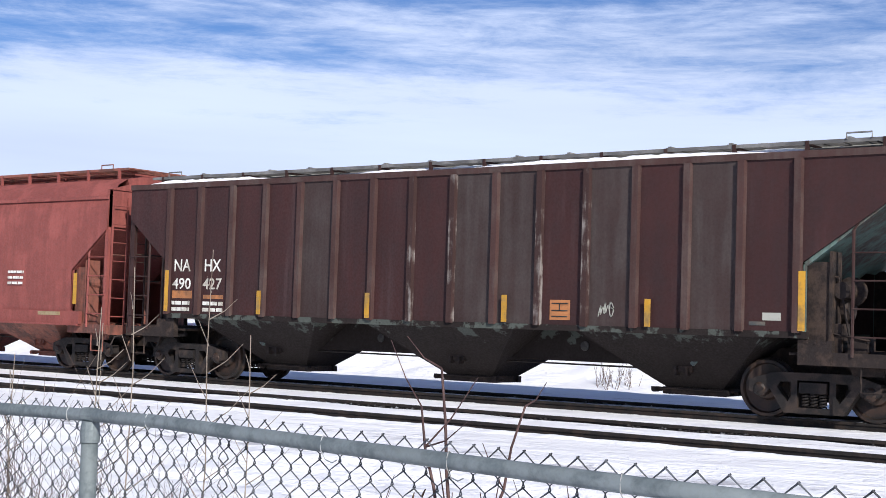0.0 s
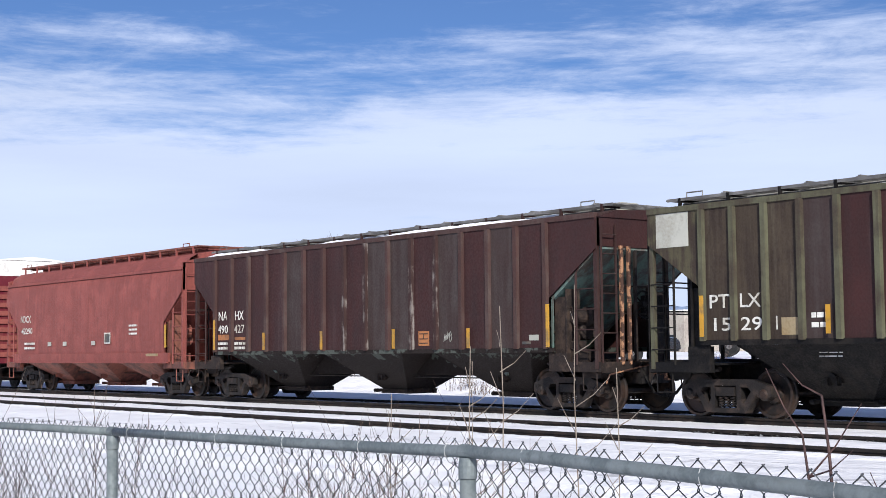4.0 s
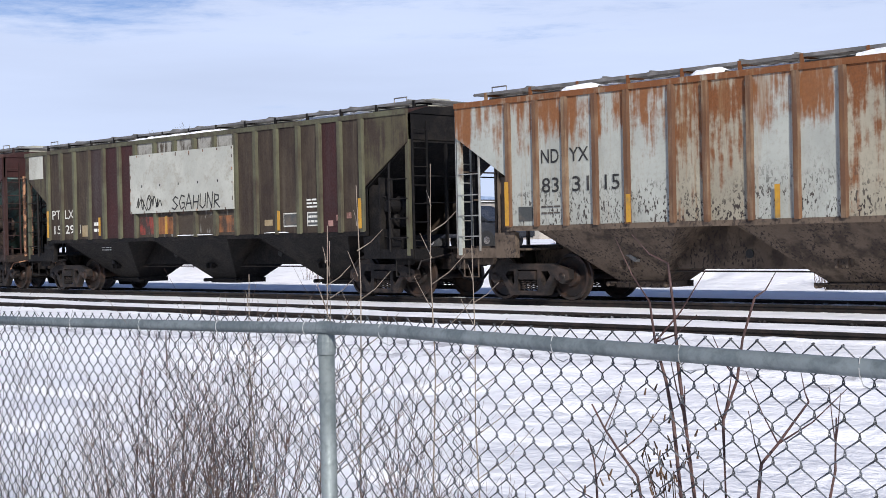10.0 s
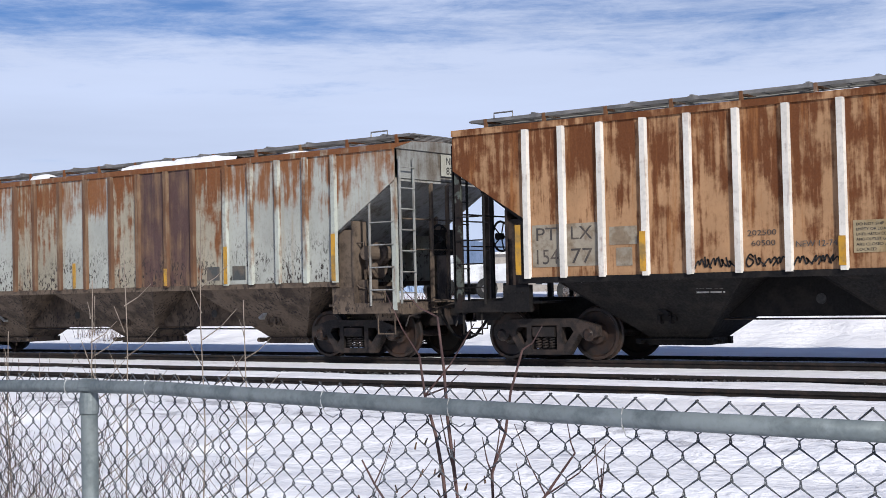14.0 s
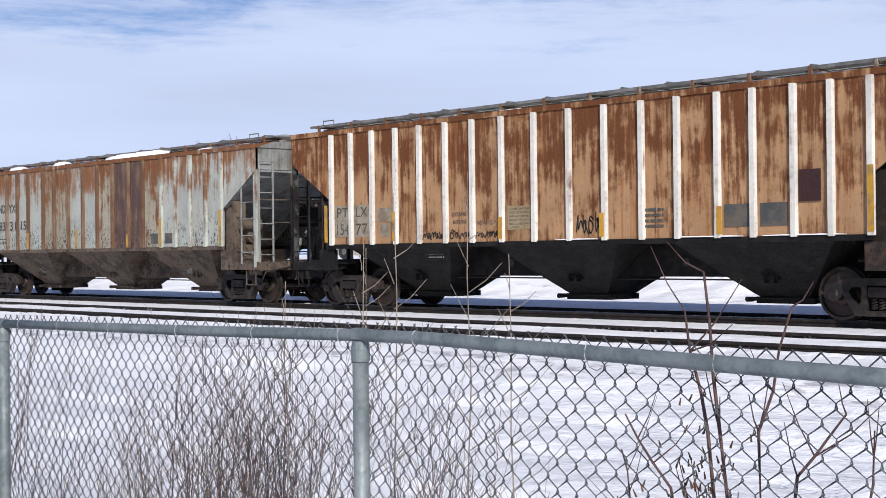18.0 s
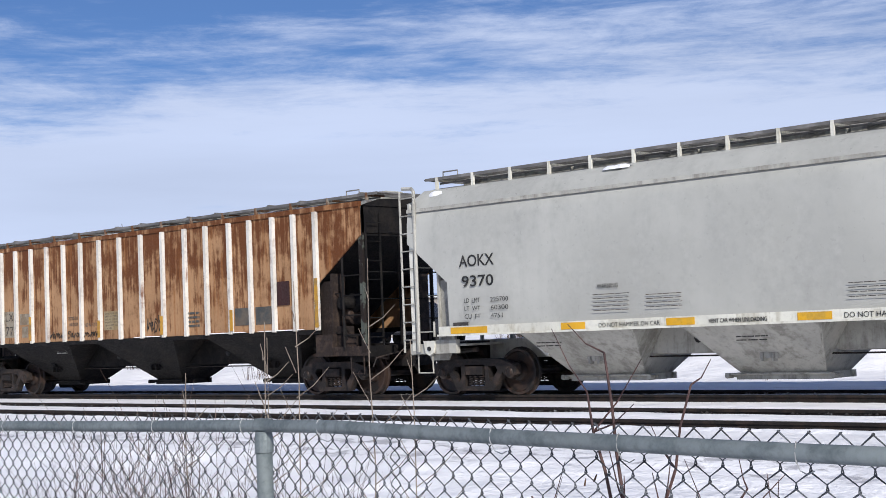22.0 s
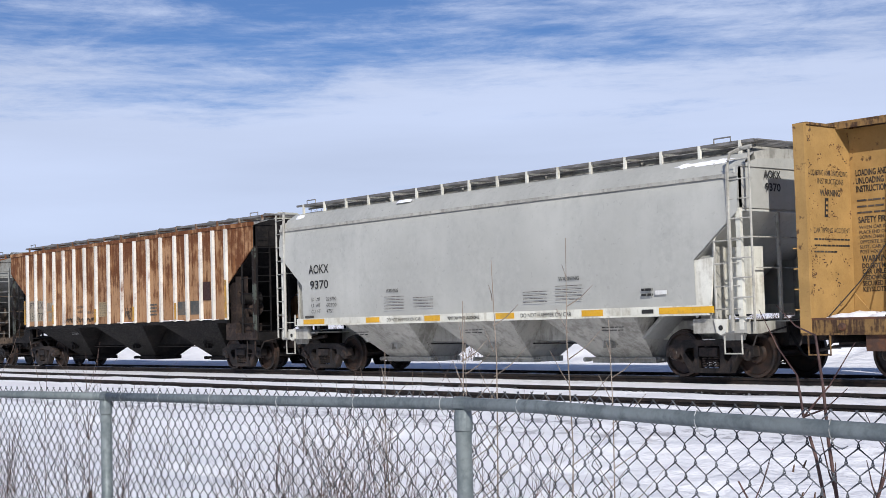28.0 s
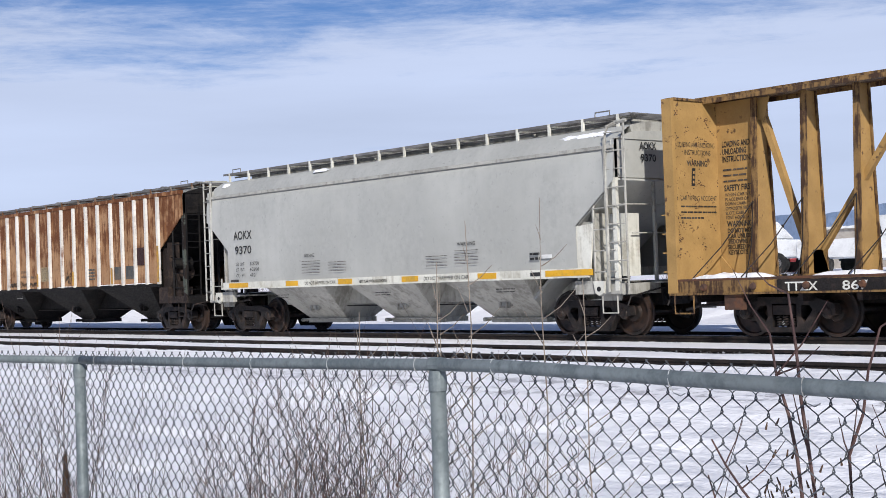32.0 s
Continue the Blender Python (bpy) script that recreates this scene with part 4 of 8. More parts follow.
    thing_part(car, "hand_rail", c["gear"], [(s * (hl - 0.02), -1.1, 2.05), (s * (hl - 0.02), 1.5, 2.05)], 0.014)
    bm = B()
    box(bm, *sorted((s * (hl - 0.2), s * (hl + 0.28))), -0.6, 0.6, 1.045, 1.07)
    part("crossover_step", bm, c["gear"], car)
    if wheel:
        brake_wheel(car, s * (hl - 0.04), -0.15, 2.25)
        bm = B()
        box(bm, *sorted((s * (hl - 0.32), s * (hl - 0.06))), 0.05, 0.45, 1.95, 2.45)
        part("brake_gear_box", bm, "black", car)
    if boxes:
        bm = B()
        turned(bm, [(-0.4, 0.02), (-0.4, 0.2), (-0.36, 0.24), (0.36, 0.24), (0.4, 0.2), (0.4, 0.02)], 14, (s * (hl - 1.25), -0.95, 1.75), "x")
        part("air_reservoir", bm, gear, car, "steel air reservoir cylinder")
        bm = B()
        turned(bm, [(-1.42, 0.02), (-1.42, 0.13), (-1.1, 0.15), (-1.05, 0.22), (-0.9, 0.22)], 14, (s * (hl - 0.85), 0, 2.0))
        part("brake_cylinder", bm, c["gear"], car)
        for k, (dx, z0, z1) in enumerate(((1.15, 1.04, 1.5), (0.75, 1.04, 1.32))):
            bm = B()
            box(bm, *sorted((s * (hl - dx), s * (hl - dx + 0.3))), -1.40, -1.05, z0, z1)
            part("valve_bracket", bm, gear, car)
        bm = B()
        tube(bm, [(s * (hl - 1.8), -1.45, 1.3), (s * (hl - 1.6), -1.45, 2.2), (s * (hl - 0.9), -1.4, 2.2), (s * (hl - 0.7), -1.4, 1.2)], 0.02, 5)
        tube(bm, [(s * (hl - 1.7), -1.42, 1.9), (s * (hl - 1.0), -1.42, 1.35), (s * (hl - 0.4), -1.42, 1.25)], 0.016, 5)
        part("brake_pipe", bm, c["gear"], car)
    coupler(car, s * (hl + 0.05), s, c.get("knuckle", "truck"))


def hopper(c):
    """A ribbed covered hopper: c holds its sizes (metres from its middle), its paints and its marks."""
    hl, x1, zs, zt = c["hl"], c["x1"], c["zs"], c["zt"]
    H = zt - zs
    za, zb = zs + 0.38 * H, zs + 0.76 * H
    car = thing("hopper_car", c["label"], "freight car", "cars of the train")
    Y = 1.6
    ribs = [r - c["u"] for r in c["ribs"]]
    n = len(ribs)
    pm = B()
    box(pm, -0.5, 0.5, 0, 0.03, zs, zt)
    pm = to_mesh("side_panel", pm)
    pm.materials.append(M[c["side"]])
    alts = {}
    for mat_name, which in c.get("side_alt", ()):
        alt = pm.copy()
        alt.materials.clear()
        alt.materials.append(M[mat_name])
        alts.update({i: alt for i in which})
    for i in range(n - 1):
        me = alts.get(i, pm)
        part("side_panel", me, c["side"], car, at=Matrix.Translation(((ribs[i] + ribs[i + 1]) / 2, -Y, 0)) @ Matrix.Diagonal((ribs[i + 1] - ribs[i], 1, 1, 1)))
    for s, xr in ((-1, ribs[0]), (1, ribs[-1])):
        bm = B()
        prism(bm, [(xr, zs), (xr, zt), (s * hl, zt), (s * hl, zb), (xr, za)], 0, 0.03)
        part("end_panel", bm, c.get("side_end", c["side"]), car, at=(0, -Y, 0))
    bm = B()
    prism(bm, [(-x1, zs), (x1, zs), (x1, za), (hl, zb), (hl, zt), (-hl, zt), (-hl, zb), (-x1, za)], Y - 0.03, Y)
    part("far_side", bm, c["side"], car)
    rm = B()
    w = c.get("rib_w", 0.085)
    prism_pts = [(-w, 0), (-w * 0.75, -0.075), (w * 0.75, -0.075), (w, 0)]
    a = [rm.verts.new((x, y, zs - 0.02)) for x, y in prism_pts]
    b = [rm.verts.new((x, y, zt)) for x, y in prism_pts]
    rm.faces.new(a); rm.faces.new(b[::-1])
    for i in range(3):
        rm.faces.new((a[i + 1], a[i], b[i], b[i + 1]))
    bmesh.ops.recalc_face_normals(rm, faces=rm.faces)
    rm = to_mesh("side_rib", rm)
    rm.materials.append(M[c["rib"]])
    rib_alts = {}
    if c.get("rib_alt"):
        other = rm.copy()
        other.materials.clear()
        other.materials.append(M[c["rib_alt"][0]])
        rib_alts = {i: other for i in c["rib_alt"][1]}
    for i in range(n):
        part("side_rib", rib_alts.get(i, rm), c["rib"], car, at=(ribs[i], -Y, 0))
    # rails along the top and bottom
    for y in (-Y - 0.03, Y - 0.03):
        bm = B()
        box(bm, -hl, hl, y, y + 0.10, zt, zt + 0.11)
        part("top_chord", bm, c.get("top", c["rib"]), car)
        bm = B()
        box(bm, -x1 - 0.05, x1 + 0.05, y + 0.005, y + 0.09, zs - 0.10, zs)
        part("bottom_chord", bm, c["low"], car)
    bm = B()
    section(bm, [(-Y + 0.01, zt + 0.08), (-1.0, zt + 0.19), (0, zt + 0.24), (1.0, zt + 0.19), (Y - 0.01, zt + 0.08), (Y - 0.1, zt - 0.05), (-Y + 0.1, zt - 0.05)], -hl + 0.03, hl - 0.03)
    part("roof", bm, c["roof"], car, c.get("roof_label", ""))
    roof_gear(car, hl, zt + 0.20, {"deck": c.get("deck", "deck_steel"), "bracket": c.get("bracket", c["rib"]), "hatch": c.get("hatch", "patch")}, c.get("brackets", 14), zt + 0.34)
    # centre sill and bays
    bm = B()
    box(bm, -hl - 0.05, hl + 0.05, -0.33, 0.33, c.get("sill_z", 0.72), 1.10)
    part("centre_sill", bm, c["gear"], car)
    bays(car, 0.66 * x1, zs, c["low"], c["gear"], sill=c.get("sill_z", 0.72))
    for s in (-1, 1):
        cc = dict(c)
        end_gear(car, s, hl, x1, zs, za, zb, zt, cc, wheel=(s in c.get("wheels", ())), boxes=(s in c.get("boxes", (1,))))
        truck(car, s * c["tc"] / 2)
    return car


def strip(car, x, z0, z1, y=-1.682, w=0.10, mat_name="strip"):
    bm = B()
    box(bm, x - w, x + w, 0, 0.006, z0, z1)
    part("reflective_strip", bm, mat_name, car, "yellow reflective strip", at=(0, y, 0))


def plate(car, name, x0, x1, z0, z1, mat_name, y=-1.606, label="", th=0.006):
    bm = B()
    box(bm, x0, x1, y, y + th, z0, z1)
    return part(name, bm, mat_name, car, label)


def scrawl(car, name, x, z, w, h, seed, mat_name, y=-1.612, n=7, r=0.018):
    """Quick strokes of sprayed paint that spell nothing."""
    rng, bm = random.Random(seed), B()
    shapes = [[(0, 0.2), (0.5, 1), (0.3, 0.1), (0.9, 0.8), (1.2, 0.3)], [(0.9, 0.7), (0.4, 1), (0, 0.4), (0.5, 0), (1, 0.5), (0.4, 0.7)],
              [(-0.2, 0.1), (0.4, 0.9), (0.5, 0.1), (0.8, 1), (1.3, 0.2)], [(0, 0.9), (0.3, 0), (0.7, 0.6), (0.2, 0.7), (1.1, 0.1)]]
    for k in range(n):
        cw = w / n
        sc, lift, tilt = rng.uniform(0.7, 1.0), rng.uniform(0, 0.25), rng.uniform(-0.1, 0.25)
        pts = []
        for a, b in rng.choice(shapes):
            b = (b * sc + lift * (1 - sc)) + rng.uniform(-.06, .06)
            pts.append(Vector((x + cw * (k + 0.05 + 0.95 * a + tilt * b + rng.uniform(-.06, .06)), y, z + h * b)))
        # rounded corners
        for turn in range(2):
            out = [pts[0]]
            for p, q in zip(pts, pts[1:]):
                out += [p.lerp(q, 0.25), p.lerp(q, 0.75)]
            pts = out + [pts[-1]]
        for p, q in zip(pts, pts[1:]):
            d = q - p
            if d.length < 1e-4:
                continue
            nrm = Vector((-d.z, 0, d.x)).normalized() * r
            e = d.normalized() * r * 0.5
            lay = Vector((0, -0.0001 * (k % 3), 0))
            bm.faces.new([bm.verts.new(v + lay) for v in (p + nrm - e, p - nrm - e, q - nrm + e, q + nrm + e)])
    return part(name, bm, mat_name, car, "scrawled spray-paint tag")


STROKES = {
    "S": [[(0.95, 0.85), (0.5, 1.0), (0.1, 0.75), (0.5, 0.5), (0.9, 0.3), (0.5, 0.0), (0.0, 0.12)]],
    "G": [[(0.9, 0.9), (0.4, 1.0), (0.05, 0.5), (0.4, 0.0), (0.9, 0.15), (0.9, 0.45), (0.5, 0.45)]],
    "A": [[(0.0, 0.0), (0.5, 1.0), (1.0, 0.0)], [(0.15, 0.35), (0.9, 0.38)]],
    "H": [[(0.1, 0.0), (0.15, 1.0)], [(0.1, 0.5), (0.9, 0.52)], [(0.85, 0.0), (0.95, 1.0)]],
    "U": [[(0.1, 1.0), (0.1, 0.2), (0.5, 0.0), (0.9, 0.2), (0.95, 1.0)]],
    "N": [[(0.1, 0.0), (0.12, 1.0), (0.85, 0.0), (0.92, 1.0)]],
    "R": [[(0.1, 0.0), (0.12, 1.0), (0.7, 0.9), (0.7, 0.6), (0.15, 0.5), (0.95, 0.0)]],
}


def stroke_word(car, name, word, x, z, w, h, mat_name, y, r):
    """A word sprayed in single strokes."""
    bm, k = B(), 0
    for i, ch in enumerate(word):
        for line in STROKES[ch]:
            pts = [Vector((x + w * (i * 1.12 + a + 0.12 * b), y - 0.0002 * (k % 4), z + h * b * (0.95 + 0.08 * (i % 3)))) for a, b in line]
            k += 1
            for p, q in zip(pts, pts[1:]):
                d = (q - p).normalized()
                n, e = Vector((-d.z, 0, d.x)) * r, d * r * 0.8
                bm.faces.new([bm.verts.new(v) for v in (p + n - e, p - n - e, q - n + e, q + n + e)])
    return part(name, bm, mat_name, car, "black spray-paint tag")


def smooth_hopper(c):
    """A smooth-sided covered hopper with curved flanks."""
    hl, x1, zs, zt = c["hl"], c["x1"], c["zs"], c["zt"]
    H = zt - zs
    za, zb = zs + 0.36 * H, zs + 0.66 * H
    car = thing("hopper_car", c["label"], "freight car", "cars of the train")
    flank = [(1.58, zs), (1.60, zs + 0.1 * H), (1.62, zs + 0.3 * H), (1.62, za), (1.62, zs + 0.5 * H), (1.62, zb), (1.60, zs + 0.80 * H), (1.56, zs + 0.89 * H), (1.50, zs + 0.90 * H), (1.32, zt), (1.05, zt + 0.16)]
    for s in (-1, 1):
        nm = "flank" if s < 0 else "far_flank"
        bm = B()
        n = 44
        cols = []
        for i in range(n + 1):
            f = -1 + 2 * i / n
            col = []
            for y, z in flank:
                # the end edge slopes outwards from the sill to the end wall
                lim = x1 if z <= za else min(hl, x1 + (hl - x1) * (z - za) / (zb - za))
                dent = 0.013 * math.sin(f * 23 + z * 0.5) * (0.5 + 0.5 * math.sin(f * 7.1 + 1)) * (1 if zs + 0.15 * H < z < zs + 0.8 * H else 0)
                col.append(bm.verts.new((f * lim, s * (y + dent), z)))
            cols.append(col)
        for a, b in zip(cols, cols[1:]):
            for k in range(len(flank) - 1):
                q = (a[k], b[k], b[k + 1], a[k + 1])
                bm.faces.new(q if s < 0 else q[::-1])
        part(nm, bm, c["side"], car, smooth=True)
        bm = B()
        box(bm, -hl, hl, *sorted((s * 1.50, s * 1.60)), zs + 0.885 * H, zs + 0.91 * H)
        part("side_ridge", bm, c["ridge"], car)
        bm = B()
        box(bm, -x1 - 0.25, x1 + 0.35, *sorted((s * 1.55, s * 1.64)), zs + c.get("band", (-0.16, 0.14))[0], zs + c.get("band", (-0.16, 0.14))[1])
        part("sill_band", bm, c["sill"], car)
        bm = B()
        box(bm, -x1 - 0.25, x1 + 0.35, *sorted((s * 1.56, s * 1.70)), zs + c.get("band", (-0.16, 0))[0] - 0.02, zs + c.get("band", (-0.16, 0))[0] + 0.015)
        part("sill_flange", bm, c["sill"], car)
        for e in c.get("gussets", ()):
            bm = B()
            prism(bm, [(e * (x1 - 0.12), zs + 0.1), (e * (x1 + 0.34), zs + 0.1), (e * (x1 + 0.45), za + 0.02), (e * (x1 - 0.02), za - 0.02)], *sorted((s * 1.55, s * 1.585)))
            part("end_gusset", bm, c["sill"], car)
    bm = B()
    section(bm, [(-1.06, zt + 0.15), (-0.6, zt + 0.24), (0, zt + 0.27), (0.6, zt + 0.24), (1.06, zt + 0.15), (1.0, zt), (-1.0, zt)], -hl + 0.02, hl - 0.02)
    part("roof", bm, c["roof"], car)
    roof_gear(car, hl, zt + 0.22, {"deck": c.get("deck", "roof_steel"), "bracket": c["post"], "hatch": c["roof"]}, c.get("brackets", 16), zt + 0.41)
    bm = B()
    box(bm, -hl - 0.05, hl + 0.05, -0.33, 0.33, c.get("sill_z", 0.72), 1.10)
    part("centre_sill", bm, c["gear"], car)
    bays(car, c.get("bay_pitch", 0.65 * x1), zs + c.get("bay_top", -0.05), c["low"], c["low"], hb=c.get("gate", 0.48))
    for s in (-1, 1):
        end_gear(car, s, hl, x1, zs, za, zb, zt - 0.15, c, wheel=(s in c.get("wheels", ())), boxes=(s in c.get("boxes", ())), y_side=1.57)
        truck(car, s * c["tc"] / 2)
    return car


def centerbeam(c):
    """A yellow lumber flat: deck, two end bulkheads and a close row of posts with a wall down the middle."""
    hl, zd, zt = c["hl"], 1.15, c.get("zt", 4.42)
    car = thing("lumber_flat_car", c["label"], "freight car", "cars of the train")
    mat_name = c["side"]
    bm = B()
    for y in (-1.42, 1.42):
        box(bm, -hl, hl, y - 0.05, y + 0.05, zd - 0.28, zd - 0.02)
    part("side_sill", bm, mat_name, car)
    bm = B()
    box(bm, -hl, hl, -1.50, 1.50, zd - 0.02, zd + 0.03)
    part("deck", bm, "truck", car, "rusty dark deck")
    bm = B()
    box(bm, -hl - 0.05, hl + 0.05, -0.35, 0.35, 0.62, zd - 0.02)
    part("centre_sill", bm, "truck", car)
    for s in (-1, 1):
        bm = B()
        box(bm, *sorted((s * hl, s * (hl - 0.22))), -1.45, 1.45, zd, zt - 0.08)
        bulk = part("bulkhead", bm, mat_name, car, "worn yellow end bulkhead with warnings")
        bm = B()
        box(bm, *sorted((s * (hl - 0.222), s * (hl - 0.30))), -1.42, -1.30, zd, zt - 0.1)
        box(bm, *sorted((s * (hl - 0.222), s * (hl - 0.30))), 1.30, 1.42, zd, zt - 0.1)
        part("stiffener", bm, mat_name, bulk)
        bm = B()
        a, b = sorted((s * (hl - 0.22), s * (hl - 0.95)))
        box(bm, a, b, -0.10, 0.10, zd, zt - 0.02)
        part("beam_panel", bm, mat_name, car)
        truck(car, s * c["tc"] / 2)
        coupler(car, s * (hl + 0.02), s)
        ladder(car, s * (hl - 0.45), -1.49, 0.7, 1.2, 2, mat_name)
    bm = B()
    wt = 0.75
    box(bm, -hl + 0.2, hl - 0.2, -wt, wt, zt, zt + 0.07)
    box(bm, -hl + 0.2, hl - 0.2, -wt, -wt + 0.04, zt - 0.10, zt)
    part("top_chord", bm, mat_name, car)
    n = c.get("posts", 12)
    px = [-hl + 0.95 + (2 * hl - 1.9) * i / (n - 1) for i in range(n)]
    for i, x in enumerate(px):
        for y in (-0.42, 0.42):
            bm = B()
            prism(bm, [(x - 0.12, zd + 0.03), (x + 0.12, zd + 0.03), (x + 0.07, zt), (x - 0.07, zt)], y - 0.03, y + 0.03)
            part("beam_post", bm, mat_name, car)
        bm = B()
        box(bm, x - 0.03, x + 0.03, -0.16, 0.16, zd + 0.03, zt)
        part("post_web", bm, mat_name, car)
    bm = B()
    box(bm, -hl + 1.5, hl - 1.5, -0.05, 0.05, zd + 0.03, zt - 0.62)
    part("beam_wall", bm, mat_name, car)
    for i in range(int(hl * 2 / 0.8)):
        x = -hl + 0.6 + i * 0.8
        bm = B()
        turned(bm, [(-1.50, 0.045), (-1.46, 0.06)], 8, (x, 0, zd - 0.20))
        part("winch", bm, "truck", car)
    return car


def truss_flat(c):
    """A lumber flat with an open truss down its middle: tapered posts, long diagonals, a wide top chord and two end bulkheads."""
    hl, zd, zt = c["hl"], 1.08, 4.50
    car = thing("lumber_flat_car", c["label"], "freight car", "cars of the train")
    y_m, r_m = c["side"], c["worn"]
    for y in (-1.42, 1.42):
        bm = B()
        box(bm, -hl, hl, y - 0.045, y + 0.045, 0.80, zd - 0.02)
        box(bm, -hl, hl, *sorted((y * 1.032, y * 1.055)), 0.80, 0.835)
        part("side_sill", bm, r_m, car)
    bm = B()
    box(bm, -hl, hl, -1.47, 1.47, zd - 0.02, zd + 0.02)
    part("deck", bm, "deck_rust", car, "rusty dark deck")
    bm = B()
    box(bm, -hl - 0.05, hl + 0.05, -0.35, 0.35, 0.58, zd - 0.03)
    part("centre_sill", bm, "truck", car)
    for i in range(19):
        x = -hl + 0.5 + i * 1.18
        bm = B()
        prism(bm, [(x - 0.05, zd - 0.03), (x + 0.05, zd - 0.03), (x + 0.05, 0.66), (x - 0.05, 0.66)], -1.36, 1.36)
        part("cross_bearer", bm, "truck", car)
    for s in (-1, 1):
        x0, x1 = s * hl, s * (hl - 0.18)
        bm = B()
        box(bm, *sorted((x0, x1)), -1.40, 1.40, zd, zt)
        bulk = part("bulkhead", bm, y_m, car, "worn yellow end bulkhead with warnings")
        for y in (-1.44, 1.44):
            bm = B()
            box(bm, *sorted((s * (hl + 0.03), s * (hl - 0.20))), y - 0.045, y + 0.045, 0.84, zt + 0.03)
            part("bulkhead_edge", bm, y_m, bulk)
        bm = B()
        box(bm, *sorted((s * (hl + 0.02), s * (hl - 0.21))), -1.40, 1.40, zt + 0.004, zt + 0.05)
        part("bulkhead_cap", bm, r_m, bulk)
        for k in range(5):
            bm = B()
            y = -1.1 + 0.55 * k
            box(bm, *sorted((s * (hl + 0.002), s * (hl + 0.12))), y - 0.06, y + 0.06, zd, zt - 0.1)
            part("stiffener", bm, y_m, bulk)
        bm = B()
        box(bm, *sorted((s * (hl - 0.182), s * (hl - 1.02))), -0.12, 0.12, zd + 0.02, zt)
        part("beam_panel", bm, y_m, car)
        bm = B()
        prism(bm, [(s * (hl - 0.19), zd + 0.02), (s * (hl - 0.60), zd + 0.02), (s * (hl - 0.19), zd + 0.45)], -0.16, -0.125)
        part("gusset", bm, y_m, car)
        truck(car, s * c["tc"] / 2)
        coupler(car, s * (hl + 0.02), s)
        for k in range(4):
            z = 1.25 + 0.36 * k
            thing_part(car, "grab_iron", y_m, [(s * (hl + 0.03), -1.47, z), (s * (hl + 0.10), -1.50, z), (s * (hl + 0.10), -1.15, z), (s * (hl + 0.03), -1.12, z)], 0.013)
        stirrup(car, s * (hl - 0.35), -1.48, 0.82, r_m, 0.45, 0.36)
        thing_part(car, "train_pipe", "truck", [(s * (hl - 1.6), -1.15, 0.62), (s * (hl - 0.5), -1.2, 0.60), (s * hl, -1.0, 0.52)], 0.03)
        bm = B()
        box(bm, *sorted((s * (hl - 1.25), s * (hl - 1.65))), -1.43, -1.30, 0.52, 0.79)
        part("step_bracket", bm, "deck_rust", car)
    # wide top chord with a turned-down lip on either side
    bm = B()
    box(bm, -hl, hl, -0.52, 0.52, zt + 0.055, zt + 0.10)
    chord = part("top_chord", bm, r_m, car)
    for y in (-0.52, 0.52):
        bm = B()
        box(bm, -hl, hl, *sorted((y, y * 0.94)), zt - 0.03, zt + 0.054)
        part("chord_lip", bm, r_m, chord)
    n = c["posts"]
    px = [-hl + 1.12 + (2 * hl - 2.24) * i / (n - 1) for i in range(n)]
    web, face = B(), B()
    section(web, [(-0.30, zd + 0.02), (0.30, zd + 0.02), (0.14, zt), (-0.14, zt)], -0.022, 0.022)
    hull8(face, [(-0.065, -0.34, zd + 0.02), (0.065, -0.34, zd + 0.02), (0.065, -0.302, zd + 0.02), (-0.065, -0.302, zd + 0.02)], [(-0.065, -0.18, zt), (0.065, -0.18, zt), (0.065, -0.142, zt), (-0.065, -0.142, zt)])
    web, face = to_mesh("post_web", web), to_mesh("post_flange", face)
    web.materials.append(M[y_m])
    face.materials.append(M[r_m])
    foot = B()
    box(foot, -0.16, 0.16, -0.46, 0.46, zd + 0.02, zd + 0.05)
    foot = to_mesh("foot_plate", foot)
    for x in px:
        p = part("beam_post", web, y_m, car, "tapered yellow truss post", at=(x, 0, 0))
        part("post_flange", face, r_m, p, "flange with rubbed rusty edges")
        part("post_flange", face, r_m, p, at=Matrix.Rotation(math.pi, 4, "Z"))
        part("foot_plate", foot, r_m, p)
    runs = [(0, 1, -1), (1, 3, 1)]
    k, up = 3, -1
    while k < n - 1:
        runs.append((k, min(k + 2, n - 1), up))
        k, up = k + 2, -up
    for i, j, up in runs:
        lo, hi = zd + 0.35, zt - 0.30
        a, b = (px[i] + 0.09, lo if up > 0 else hi), (px[j] - 0.09, hi if up > 0 else lo)
        bm = B()
        dx, dz = b[0] - a[0], b[1] - a[1]
        w = 0.055 * math.hypot(dx, dz) / abs(dx)
        prism(bm, [(a[0], a[1] - w), (b[0], b[1] - w), (b[0], b[1] + w), (a[0], a[1] + w)], -0.06, 0.06)
        part("beam_diagonal", bm, y_m, car)
        xg = px[i] if up > 0 else px[j]
        bm = B()
        prism(bm, [(xg - 0.36, zd + 0.02), (xg + 0.36, zd + 0.02), (xg + 0.22, zd + 0.48), (xg - 0.22, zd + 0.48)], -0.08, -0.064)
        part("gusset", bm, y_m, car)
        xg = px[j] if up > 0 else px[i]
        bm = B()
        prism(bm, [(xg - 0.30, zt - 0.004), (xg + 0.30, zt - 0.004), (xg + 0.16, zt - 0.42), (xg - 0.16, zt - 0.42)], -0.08, -0.064)
        part("gusset", bm, y_m, car)
